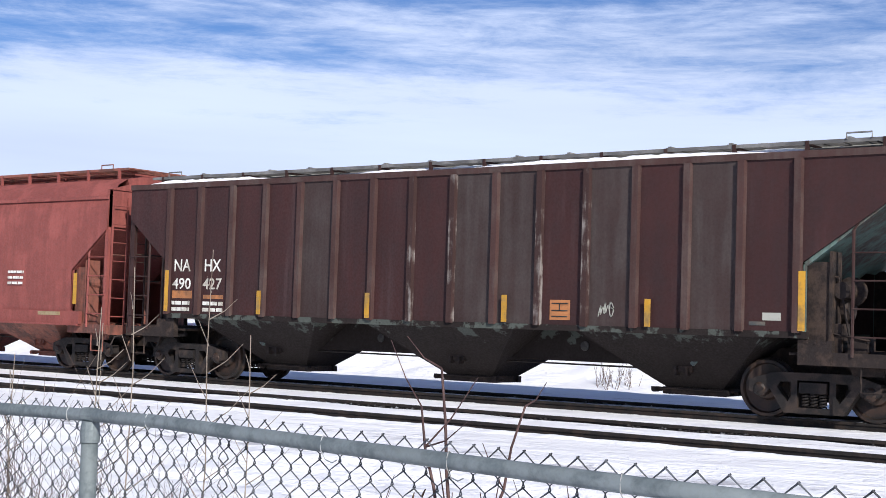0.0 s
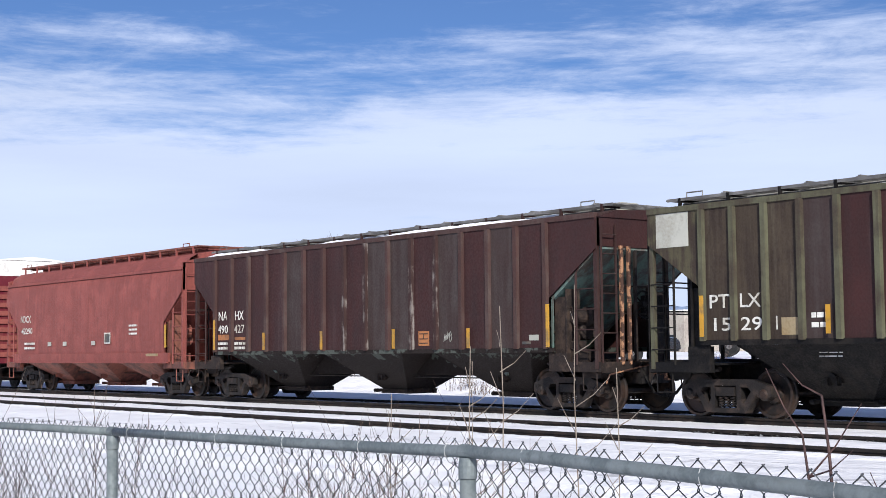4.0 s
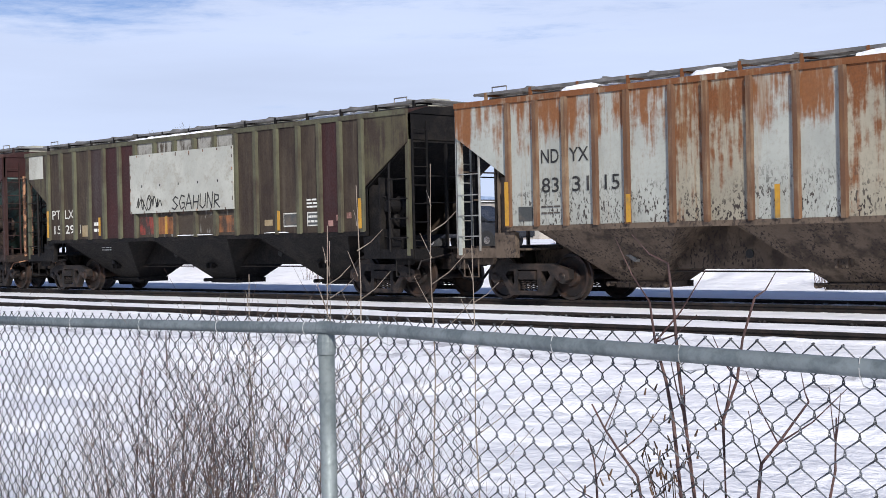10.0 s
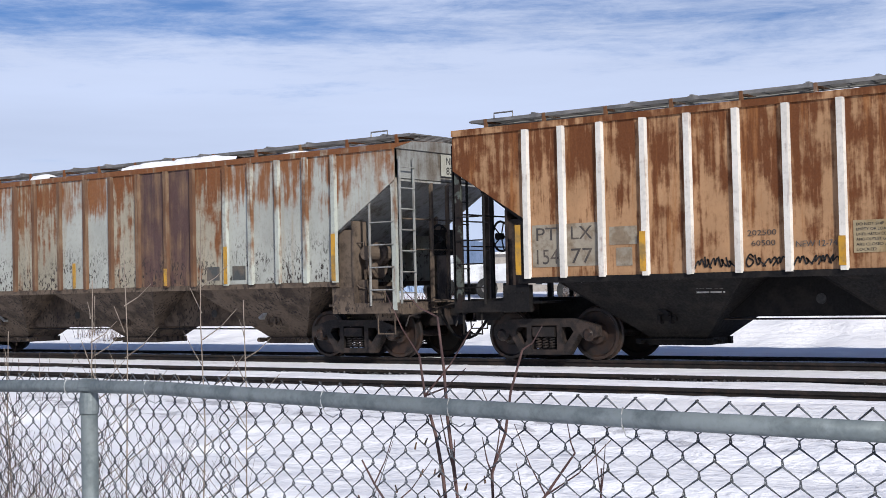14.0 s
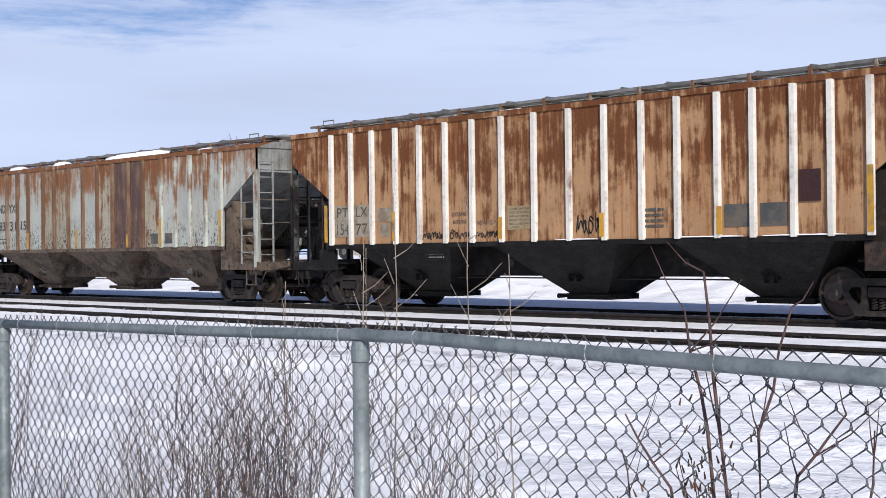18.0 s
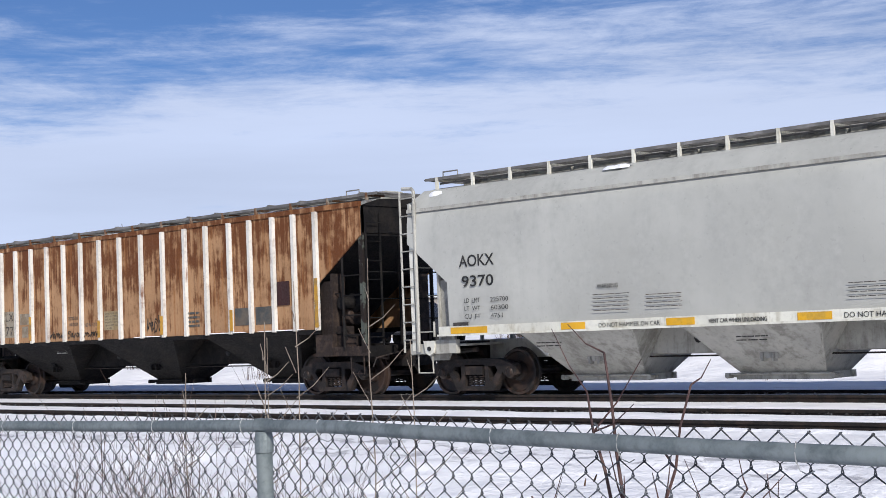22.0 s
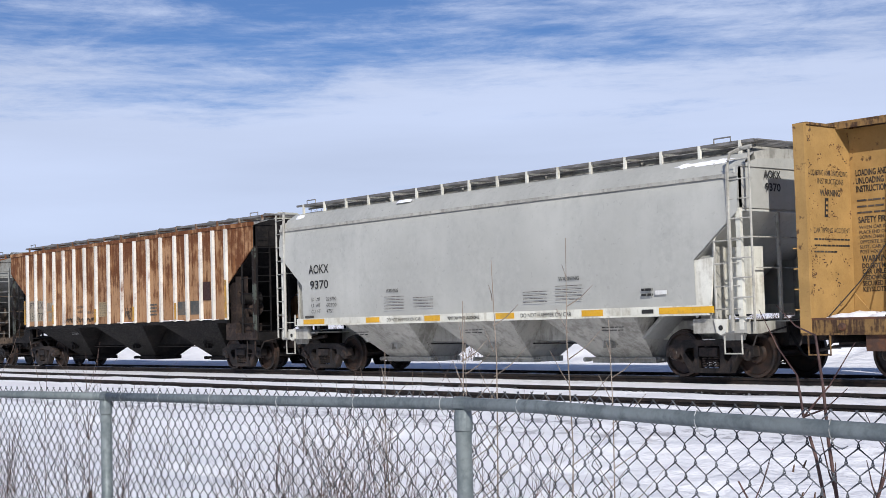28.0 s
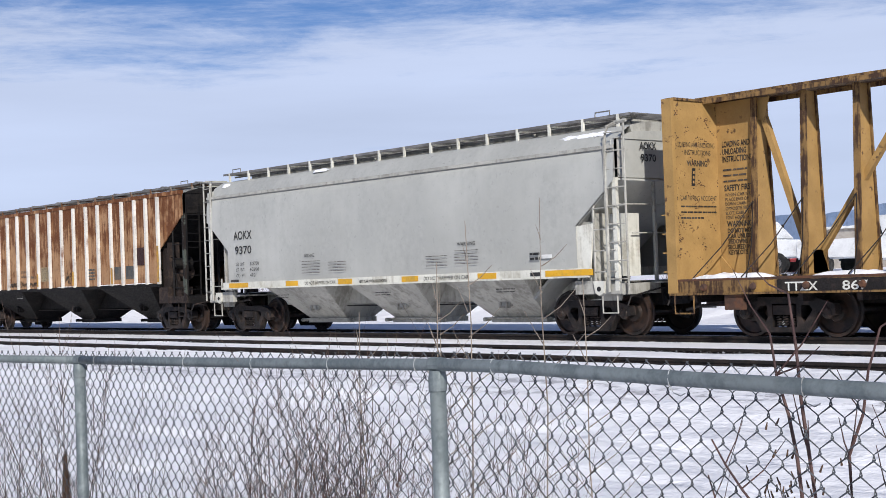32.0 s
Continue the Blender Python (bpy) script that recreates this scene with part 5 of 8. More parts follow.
    for i, x in enumerate(px):
        for d in (-0.62, 0.62):
            thing_part(car, "tie_down_cable", "truck", [(x, -0.30, zd + 1.45), (x + d * 0.55, -0.85, zd + 0.62), (x + d, -1.40, zd + 0.03)], 0.011)
        bm = B()
        turned(bm, [(-1.53, 0.05), (-1.47, 0.075), (-1.465, 0.075)], 10, (x - 0.3, 0, zd - 0.14))
        part("winch", bm, "deck_rust", car)
    return car


def boxcar(c):
    hl, zs, zt = c["hl"], 1.0, 5.02
    car = thing("boxcar", c["label"], "freight car", "cars of the train")
    bm = B()
    box(bm, -hl, hl, -1.52, 1.52, zs, zt)
    part("body", bm, "maroon", car)
    rb = B()
    prism(rb, [(-0.05, zs), (0.05, zs), (0.05, zt - 0.02), (-0.05, zt - 0.02)], -0.05, 0)
    rb = to_mesh("side_post", rb)
    rb.materials.append(M["maroon"])
    k = 0
    for i in range(29):
        x = -hl + 0.05 + (2 * hl - 0.1) * i / 28
        if -1.3 < x < 2.2:
            continue
        part("side_post", rb, "maroon", car, at=(x, -1.52, 0))
    bm = B()
    box(bm, -1.25, 2.65, -1.60, -1.56, zs + 0.1, zt - 0.25)
    door = part("door", bm, "maroon", car, "maroon sliding plug door")
    for i in range(7):
        x = -1.2 + i * 0.55
        bm = B()
        box(bm, x, x + 0.50, -1.645, -1.60, zs + 0.1, zt - 0.25)
        part("door_panel", bm, "maroon", door)
    for x in (-0.2, 1.6):
        bm = B()
        tube(bm, [(x, -1.68, zs + 0.1), (x, -1.68, zt - 0.3)], 0.03, 6)
        part("lock_bar", bm, "maroon", door)
    bm = B()
    box(bm, -1.6, 5.5, -1.64, -1.55, zt - 0.16, zt - 0.06)
    box(bm, -hl, hl, -1.60, -1.53, 2.7, 2.78)
    part("door_track", bm, "maroon", car)
    bm = B()
    section(bm, [(-1.55, zt), (0, zt + 0.16), (1.55, zt), (1.5, zt - 0.02), (-1.5, zt - 0.02)], -hl, hl)
    part("roof", bm, "white", car, "white-painted boxcar roof")
    for s in (-1, 1):
        bm = B()
        for i in range(9):
            z = zs + 0.25 + i * 0.32
            section(bm, [(-1.4, z), (-1.4, z + 0.18), (1.4, z + 0.18), (1.4, z)], s * hl, s * (hl + 0.07))
        part("end_corrugation", bm, "red", car)
        bm = B()
        box(bm, *sorted((s * hl, s * (hl + 0.02))), -1.5, 1.5, zt - 0.62, zt - 0.02)
        part("end_band", bm, "white", car)
        ladder(car, s * (hl - 0.35), -1.57, 0.9, zt - 0.3 if s > 0 else 2.2, 9 if s > 0 else 4, "maroon")
        truck(car, s * c["tc"] / 2)
        coupler(car, s * (hl + 0.05), s)
        stirrup(car, s * (hl - 0.3), -1.5, 1.0, "maroon")
    bm = B()
    box(bm, -hl, hl, -0.35, 0.35, 0.65, 1.0)
    box(bm, -4, 4, -1.4, 1.4, 0.78, 1.0)
    part("centre_sill", bm, "black", car)
    return car


# ---- ground ----
TRACK_Y, NEAR_Y, TRAIN_Z = 21.85, 17.25, 0.03


def ease(a, b, v):
    f = min(1.0, max(0.0, (v - a) / (b - a)))       # a may lie above b
    return f * f * (3 - 2 * f)


def ground_height(x, y):
    z = -0.52
    z += 0.35 * ease(9.0, 15.6, y)                       # up to the near track
    z += 0.10 * ease(18.2, 19.4, y) - 0.02 * ease(19.6, 20.3, y)
    z += 0.05 * ease(23.4, 24.2, y)
    z += (0.75 + 0.22 * noise.noise((x * 0.12, 3, 0)) + 0.12 * noise.noise((x * 0.5, y * 0.4, 5))) * ease(28.0, 31.5, y)
    z += 0.30 * ease(33, 42, y)
    if y > 34:
        z += 0.12 * noise.noise((x * 0.03, y * 0.03, 1))
    if y < 15.2:
        a = ease(15.2, 13.5, y)
        z += a * (0.07 * noise.noise((x * 0.35, y * 0.6, 2)) + 0.045 * noise.noise((x * 1.7, y * 2.1, 8)) + 0.022 * noise.noise((x * 4.2, y * 4.6, 4)))
        # old wheel ruts that run along the field
        for c, w in ((12.6, 0.2), (11.0, 0.2), (8.6, 0.16), (7.2, 0.16)):
            z -= a * 0.08 * math.exp(-((y - c - 0.5 * math.sin(x * 0.13 + c)) / w) ** 2)
    if 27 < y < 36:
        z += 0.10 * ease(27, 29, y) * noise.noise((x * 1.1, y * 0.9, 7))
    return z


def spaced(marks):
    out = []
    for a, b, step in marks:
        n = max(1, round((b - a) / step))
        out += [a + (b - a) * i / n for i in range(n)]
    return out + [marks[-1][1]]


def ground():
    xs = spaced([(-3000, -400, 400), (-400, -120, 20), (-120, -48, 2.0), (-48, -30, 0.6), (-30, 8, 0.22), (8, 30, 2), (30, 400, 60), (400, 3000, 500)])
    ys = spaced([(-400, -20, 60), (-20, 0, 2), (0, 15, 0.16), (15, 24, 0.3), (24, 34, 0.45), (34, 80, 4), (80, 400, 40), (400, 3500, 500)])
    verts = [(x, y, ground_height(x, y)) for y in ys for x in xs]
    w = len(xs)
    faces = [(j * w + i, j * w + i + 1, (j + 1) * w + i + 1, (j + 1) * w + i) for j in range(len(ys) - 1) for i in range(w - 1)]
    me = bpy.data.meshes.new("ground")
    me.from_pydata(verts, [], faces)
    me.polygons.foreach_set("use_smooth", [True] * len(me.polygons))
    me.materials.append(M["snow"])
    tagged(new("ground", me), "snow-covered open ground with ruts and grit", "ground", kind="structure")


ground()


def track(name, y, z_far, z_near, label, bare, bank):
    """Two rails with head, web and foot, sleepers between them, and a strip of bare ballast beside the rails."""
    t = tagged(new(name), label, "railway track", kind="structure")
    prof = [(-0.07, -0.17), (0.07, -0.17), (0.065, -0.15), (0.012, -0.135), (0.012, -0.05), (0.036, -0.04), (0.036, -0.002), (0.028, 0), (-0.028, 0), (-0.036, -0.002), (-0.036, -0.04), (-0.012, -0.05), (-0.012, -0.135), (-0.065, -0.15)]
    for s, dz in ((-1, z_near), (1, z_far)):
        bm = B()
        section(bm, [(y + s * 0.755 + a, b + dz) for a, b in prof], -320, 120)
        part("rail", bm, "rail", t, "rusty steel rail")
        bm = B()
        box(bm, -320, 120, y + s * 0.755 - 0.027, y + s * 0.755 + 0.027, dz, dz + 0.004)
        part("rail_head", bm, "rail_top", t)
    rng = random.Random(5)
    for s, dz in ((-1, z_near), (1, z_far)):
        bm = B()
        c = y + s * 0.755 - 0.10
        xs = [-110 + i * 0.25 for i in range(560)]
        rows = []
        for x in xs:
            j = bare * (0.6 + 0.5 * noise.noise((x * 1.3, y, s)) + 0.5 * noise.noise((x * 5.3, y, s)))
            rows.append([bm.verts.new((x, c + dy, dz + h)) for dy, h in ((-0.02 - j, -0.20), (0.0 - 0.4 * j, -0.125), (0.06, -0.115), (0.16 + j * 0.3, -0.15))])
        for a, b in zip(rows, rows[1:]):
            for k in range(3):
                bm.faces.new((a[k], b[k], b[k + 1], a[k + 1]))
        part("ballast_strip", bm, "ballast", t)
    sl = B()
    box(sl, -0.11, 0.11, -1.3, 1.3, -0.30, -0.165)
    sl = to_mesh("sleeper", sl)
    sl.materials.append(M["tie"])
    for i in range(120):
        part("sleeper", sl, "tie", t, at=pose(-58 + i * 0.56, y, (z_far + z_near) / 2, math.degrees(math.atan2(z_far - z_near, 1.51))))
    bm = B()
    n = 240
    lo, hi = [], []
    for i in range(n + 1):
        x = -120 + i * 0.6
        lo.append([bm.verts.new((x, y + d, z_near + (z_far - z_near) * (d + 0.75) / 1.5 + h + 0.03 * noise.noise((x * 0.9, d * 3, y)))) for d, h in ((-0.70, -0.10), (-0.4, -0.06), (0, -0.045), (0.4, -0.05), (0.715, -0.066))])
    for a, b in zip(lo, lo[1:]):
        for k in range(4):
            bm.faces.new((a[k], b[k], b[k + 1], a[k + 1]))
    part("snow_fill", bm, "snow", t, "snow packed between the rails", smooth=True)
    # snow banked against the near rail, with clods and stones along its crest
    bm = B()
    rows = []
    for i in range(700):
        x = -90 + i * 0.16
        j = 0.018 * noise.noise((x * 1.1, y, 3)) + 0.016 * noise.noise((x * 4.7, y, 9))
        rows.append([bm.verts.new((x, y - 0.755 + o + w * j, z_near + bank + h + j * k)) for o, h, k, w in ((-0.042, -0.012, 0.5, 0), (-0.10, 0.004, 1.0, 0.3), (-0.22, -0.004, 1.2, 1), (-0.42, -0.06, 1.0, 2), (-0.75, -0.20, 0.3, 2))])
    for a, b in zip(rows, rows[1:]):
        for k in range(4):
            bm.faces.new((a[k], b[k], b[k + 1], a[k + 1]))
    part("snow_bank", bm, "snow", t, "lumpy snow banked against the rail", smooth=True)
    bm = B()
    rs = random.Random(int(y))
    for i in range(620):
        x = -42 + 46 * rs.random()
        if noise.noise((x * 0.5, y, 1)) < -0.25:
            continue
        q = rs.uniform(0.012, 0.034)
        c = Vector((x, y + 0.755 - 0.075 + rs.gauss(0, 0.018), z_far - 0.060 + rs.uniform(0, 0.012)))
        vs = [bm.verts.new(c + Vector((dx * q * rs.uniform(0.6, 1.3), dy * q, dz * q * rs.uniform(0.5, 0.9)))) for dx, dy, dz in ((1, 0, 0), (-1, 0, 0), (0, 1, 0), (0, -1, 0), (0, 0, 1), (0, 0, -1))]
        for m in ((0, 2, 4), (2, 1, 4), (1, 3, 4), (3, 0, 4), (2, 0, 5), (1, 2, 5), (3, 1, 5), (0, 3, 5)):
            bm.faces.new([vs[v] for v in m])
    part("clods", bm, "ballast", t, "dark stones and clods along the rail")["kind"] = "stuff"


track("track_far", TRACK_Y, TRAIN_Z, TRAIN_Z, "snowy railway track that carries the train", 0.12, -0.125)
track("track_near", NEAR_Y, 0.004, -0.05, "empty snow-filled railway track", 0.05, -0.088)


# ---- the train ----
CARS = []


def put(car, u, slack=0.0):
    """Sets a car into the train at u; slack: how much closer it follows while the couplers are still bunched."""
    CARS.append((car, u, slack))
    return car


def shift_marks(car, body, dz):
    """Moves what was added to a car after its body up or down."""
    for ob in car.children:
        if ob not in body:
            ob.location.z += dz


def brown_car():
    c = dict(u=-5.17, hl=8.40, x1=7.05, zs=1.36, zt=4.01, tc=14.0, ribs=[-12.28 + i * 0.936 for i in range(16)], label="dark brown ribbed covered hopper car with faded streaks", side="brown", side_alt=(("brown_streak", (4, 8, 9, 11, 13)),), rib="brown_edge", rib_alt=("chalked_rib", (7, 8, 10, 11)), low="brown_low", roof="brown_rib", gear="brown_gear", post="brown_rib", ladder="brown_rib", knuckle="peeled", end="brown_end", endtop="brown", bracket="brown_rib", wheels=(1,), boxes=(1,), rib_w=0.075)
    car = put(hopper(c), -5.17)
    body = set(car.children)
    for u, z0, z1 in ((-9.53, 1.57, 2.04), (-6.70, 1.56, 2.03), (-3.58, 1.56, 2.03), (-0.76, 1.55, 2.0), (1.86, 1.55, 2.46), (-12.25, 1.58, 2.45)):
        strip(car, u + 5.17, z0, z1, w=0.055)
    o = lambda u: u + 5.17
    sign("mark", "NA", 0.36, (o(-12.12), -1.612, 2.43), "ink_white", car, 0.52, 0.004)
    sign("mark", "HX", 0.36, (o(-11.2), -1.612, 2.43), "ink_white", car, 0.50, 0.004)
    sign("car_number", "490", 0.32, (o(-12.14), -1.612, 2.06), "ink_white", car, 0.56, 0.004)
    sign("car_number", "427", 0.32, (o(-11.22), -1.612, 2.06), "ink_white", car, 0.56, 0.004)
    plate(car, "stencil_patch", o(-12.14), o(-11.55), 1.86, 2.02, "orange_patch")
    plate(car, "stencil_patch", o(-11.2), o(-10.62), 1.86, 1.94, "orange_patch")
    bars("weight_text", (o(-12.14), -1.612, 1.80), 0.55, 2, 0.13, 0.075, "ink_white", car, 1)
    bars("weight_text", (o(-11.2), -1.612, 1.80), 0.6, 2, 0.13, 0.075, "ink_white", car, 2)
    plate(car, "stencil_box", o(-2.68), o(-2.28), 1.62, 1.96, "orange_patch", label="rusty orange stencil panel")
    bm = B()
    for x0, x1, z0, z1 in ((0.04, 0.36, 0.27, 0.29), (0.04, 0.36, 0.05, 0.07), (0.04, 0.36, 0.15, 0.17), (0.19, 0.21, 0.15, 0.29)):
        box(bm, o(-2.68) + x0, o(-2.68) + x1, -1.614, -1.611, 1.62 + z0, 1.62 + z1)
    part("stencil_lines", bm, "ink", car)
    plate(car, "stencil_patch", o(1.2), o(1.5), 1.70, 1.82, "patch")
    plate(car, "stencil_patch", o(0.98), o(1.25), 1.62, 1.68, "dark_patch", y=-1.61)
    scrawl(car, "chalk_mark", o(-1.72), 1.66, 0.3, 0.4, 31, "patch", n=3, r=0.01)
    snow_lumps(car, [(-3.6, 3.8, -1.0, -0.6, 4.38), (-2.2, -0.4, -1.42, -1.1, 4.33), (5.2, 6.9, -1.0, -0.6, 4.38), (-7.9, -5.2, -1.0, -0.6, 4.38), (-8.2, -4.4, -1.5, -1.05, 4.33), (0.6, 6.4, -1.5, -1.15, 4.33)])
    shift_marks(car, body, -0.18)
    for y in (-0.92, -0.70):
        thing_part(car, "end_channel", "peeled", [(8.47, y, 1.0), (8.47, y, 3.45)], 0.05)["label"] = "channel with peeling brown paint and bare primer"


def olive_car():
    c = dict(u=13.07, hl=8.25, x1=6.88, zs=1.47, zt=3.93, tc=13.62, ribs=[6.21, 6.95, 7.68, 8.46, 9.24, 10.04, 10.83, 11.76, 12.68, 13.56, 14.42, 15.28, 16.08, 16.88, 17.70, 18.45, 19.17, 19.9], label="faded olive and brown ribbed covered hopper car with white panel", side="green", rib="green_rib", side_alt=(("brown", (4, 5, 15)), ("green_run", (6, 7, 8, 9, 10)), ("brown_streak", (3,))), side_end="green_end", low="black", roof="brown_rib", gear="black", ladder="black", post="green_rib", end="black", endtop="black", bracket="black", wheels=(-1,), boxes=(1,), rib_w=0.07)
    car = put(hopper(c), 12.93)
    o = lambda u: u - 13.07
    plate(car, "primer_patch", o(5.05), o(5.87), 3.26, 3.92, "patch", label="pale square primer patch")
    p = plate(car, "repaint_panel", o(10.66), o(15.26), 2.10, 3.64, "patch", y=-1.70, label="pale grey-white repainted panel", th=0.09)
    for i in range(5):
        plate(car, "panel_bolt", o(11.2 + i * 0.85), o(11.24 + i * 0.85), 2.78, 2.84, "ink", y=-1.705)
    scrawl(car, "spray_tag", o(10.95), 2.14, 1.15, 0.50, 5, "ink", y=-1.708, n=5, r=0.017)
    stroke_word(car, "spray_tag", "SGAHUNR", o(12.62), 2.16, 0.27, 0.34, "ink", -1.708, 0.018)
    for u, a, b in ((6.22, 1.53, 2.3), (9.04, 1.55, 2.05), (12.3, 1.54, 2.0), (16.98, 1.54, 2.0), (19.86, 1.53, 2.19)):
        strip(car, o(u), a, b, w=0.05)
    sign("mark", "PT", 0.36, (o(6.34), -1.612, 2.06), "ink_white", car, 0.5, 0.003)
    sign("mark", "LX", 0.36, (o(7.06), -1.612, 2.06), "ink_white", car, 0.5, 0.003)
    sign("car_number", "15", 0.34, (o(6.36), -1.612, 1.64), "ink_white", car, 0.5, 0.003)
    sign("car_number", "29", 0.34, (o(7.08), -1.612, 1.64), "ink_white", car, 0.5, 0.003)
    sign("car_number", "1", 0.34, (o(7.84), -1.612, 1.64), "ink_white", car, 0.08, 0.003)
    plate(car, "stencil_patch", o(8.0), o(8.36), 1.54, 1.85, "tan_patch")
    plate(car, "stencil_patch", o(10.95), o(11.62), 1.54, 2.0, "worn_red_patch", label="worn dark red stencil patch")
    plate(car, "stencil_patch", o(11.84), o(12.5), 1.54, 1.98, "worn_orange_patch", label="worn orange stencil patch")
    plate(car, "stencil_patch", o(13.64), o(14.34), 1.54, 1.97, "green_run", label="streaked grey stencil patch")
    plate(car, "stencil_patch", o(14.5), o(15.22), 1.54, 1.95, "worn_orange_patch", label="worn orange stencil patch")
    plate(car, "access_plate", o(18.58), o(19.06), 1.60, 2.72, "brown", y=-1.618, label="dark brown tall plate between ribs", th=0.018)
    for x, z in ((19.0, 1.72), (18.72, 1.6), (19.35, 1.76)):
        plate(car, "stencil_patch", o(x), o(x + 0.16), z, z + 0.13, "worn_pink_patch", y=-1.622)
    rs = random.Random(15)
    bm = B()
    for k in range(16):       # rusty bolts and runs along the panel's edges
        x, z = (o(10.72 + 0.30 * k), 3.60) if k % 2 else (o(10.72 + 0.30 * k), 2.13)
        box(bm, x - 0.018, x + 0.018, -1.706, -1.7035, z - rs.uniform(0.02, 0.10), z + 0.02)
    for z in (2.4, 2.75, 3.1, 3.4):
        for x in (10.69, 15.22):
            box(bm, o(x) - 0.015, o(x) + 0.015, -1.706, -1.7035, z - rs.uniform(0.02, 0.09), z + 0.02)
    part("rust_runs", bm, "peeled", car, "rusty bolts with short runs")["kind"] = "stuff"
    bars("weight_text", (o(8.65), -1.612, 1.92), 0.32, 2, 0.17, 0.09, "ink_white", car, 3)
    plate(car, "stencil_patch", o(16.35), o(16.65), 1.66, 1.80, "tan_patch")
    for x in (17.08, 17.95):
        plate(car, "stencil_frame", o(x), o(x + 0.55), 1.62, 1.94, "ink_white", y=-1.608)
        plate(car, "stencil_field", o(x + 0.03), o(x + 0.52), 1.65, 1.91, "dark_patch", y=-1.614)
    bars("weight_text", (o(18.0), -1.618, 1.86), 0.4, 2, 0.11, 0.05, "ink_white", car, 4)
    bars("weight_text", (o(17.95), -1.612, 2.24), 0.5, 3, 0.08, 0.04, "ink_white", car, 5)
    plate(car, "stencil_patch", o(19.1), o(19.22), 1.66, 1.80, "car_red")
    bars("maker_lines", (o(8.6), -1.35, 1.24), 0.5, 2, 0.07, 0.025, "ink_white", car, 6)
    snow_lumps(car, [(-3.5, 1.8, -1.4, -1.02, 4.07), (3.5, 6.5, -1.0, -0.6, 4.13), (-0.4, 1.2, -1.66, -1.60, 1.49), (3.3, 4.2, -1.66, -1.60, 1.49)])


def pale_car():
    c = dict(u=31.03, hl=8.30, x1=6.85, zs=1.48, zt=3.90, tc=13.7, ribs=[24.22, 24.94, 25.68, 26.41, 27.15, 28.15, 28.87, 29.76, 30.65, 31.5, 32.37, 33.25, 34.05, 35.0, 35.7, 36.44, 37.17, 37.9], label="rusty pale grey ribbed covered hopper car with snow on its roof", side="pale", rib="pale_rib", side_alt=(("pale_rust", (5, 6, 9, 12)), ("pale_purple", (10, 11))), rib_alt=("rusted_rib", range(13)), sill_z=0.60, side_end="pale", low="pale_low", ladder="grey_end", hatch="roof_steel", roof="pale_rust", gear="pale_low", post="pale_rib", end="grey_end", endtop="grey_end", top="pale_rust", bracket="pale_rust", wheels=(1, -1), boxes=(1,), rib_w=0.06)
    car = put(hopper(c), 30.93)
    body = set(car.children)
    o = lambda u: u - 31.03
    for u, a, b in ((24.2, 1.44, 2.3), (27.2, 1.44, 1.95), (33.25, 1.44, 1.8), (35.02, 1.44, 2.2), (37.9, 1.44, 2.34), (30.3, 1.44, 2.0)):
        strip(car, o(u), a, b, w=0.05)
    for w, x in (("ND", 25.04), ("YX", 25.77)):
        sign("mark", w, 0.38, (o(x), -1.612, 2.62), "ink", car, 0.47, 0.002)
    for w, x in (("83", 25.06), ("31", 25.8), ("15", 26.52)):
        sign("car_number", w, 0.40, (o(x), -1.612, 2.06), "ink", car, 0.44, 0.002)
    bars("weight_text", (o(25.05), -1.612, 1.8), 0.5, 2, 0.12, 0.03, "faint_ink", car, 11)
    for x in (34.42, 35.15, 24.45):
        plate(car, "stencil_patch", o(x), o(x + 0.36), 1.52, 1.8, "dark_patch", y=-1.61)
    bm = B()
    box(bm, 8.335, 8.345, -0.15, 0.75, 3.42, 3.84)
    part("number_board", bm, "patch", car, "white board on the car end")
    sign("mark", "NDYX", 0.2, (8.349, 0.0, 3.65), "ink", car, 0.52, 0.002, turn=90)
    sign("car_number", "833115", 0.2, (8.349, 0.0, 3.46), "ink", car, 0.68, 0.002, turn=90)
    snow_lumps(car, [(-5.6, -4.7, -1.56, -1.0, 4.02), (-2.6, -1.9, -1.56, -1.0, 4.02), (0.6, 4.1, -1.58, -1.0, 4.04), (-7.0, 0.2, -1.0, -0.58, 4.03), (4.2, 7.6, -1.0, -0.58, 4.03), (5.1, 5.9, -1.3, -1.0, 4.0)])
    shift_marks(car, body, 0.05)


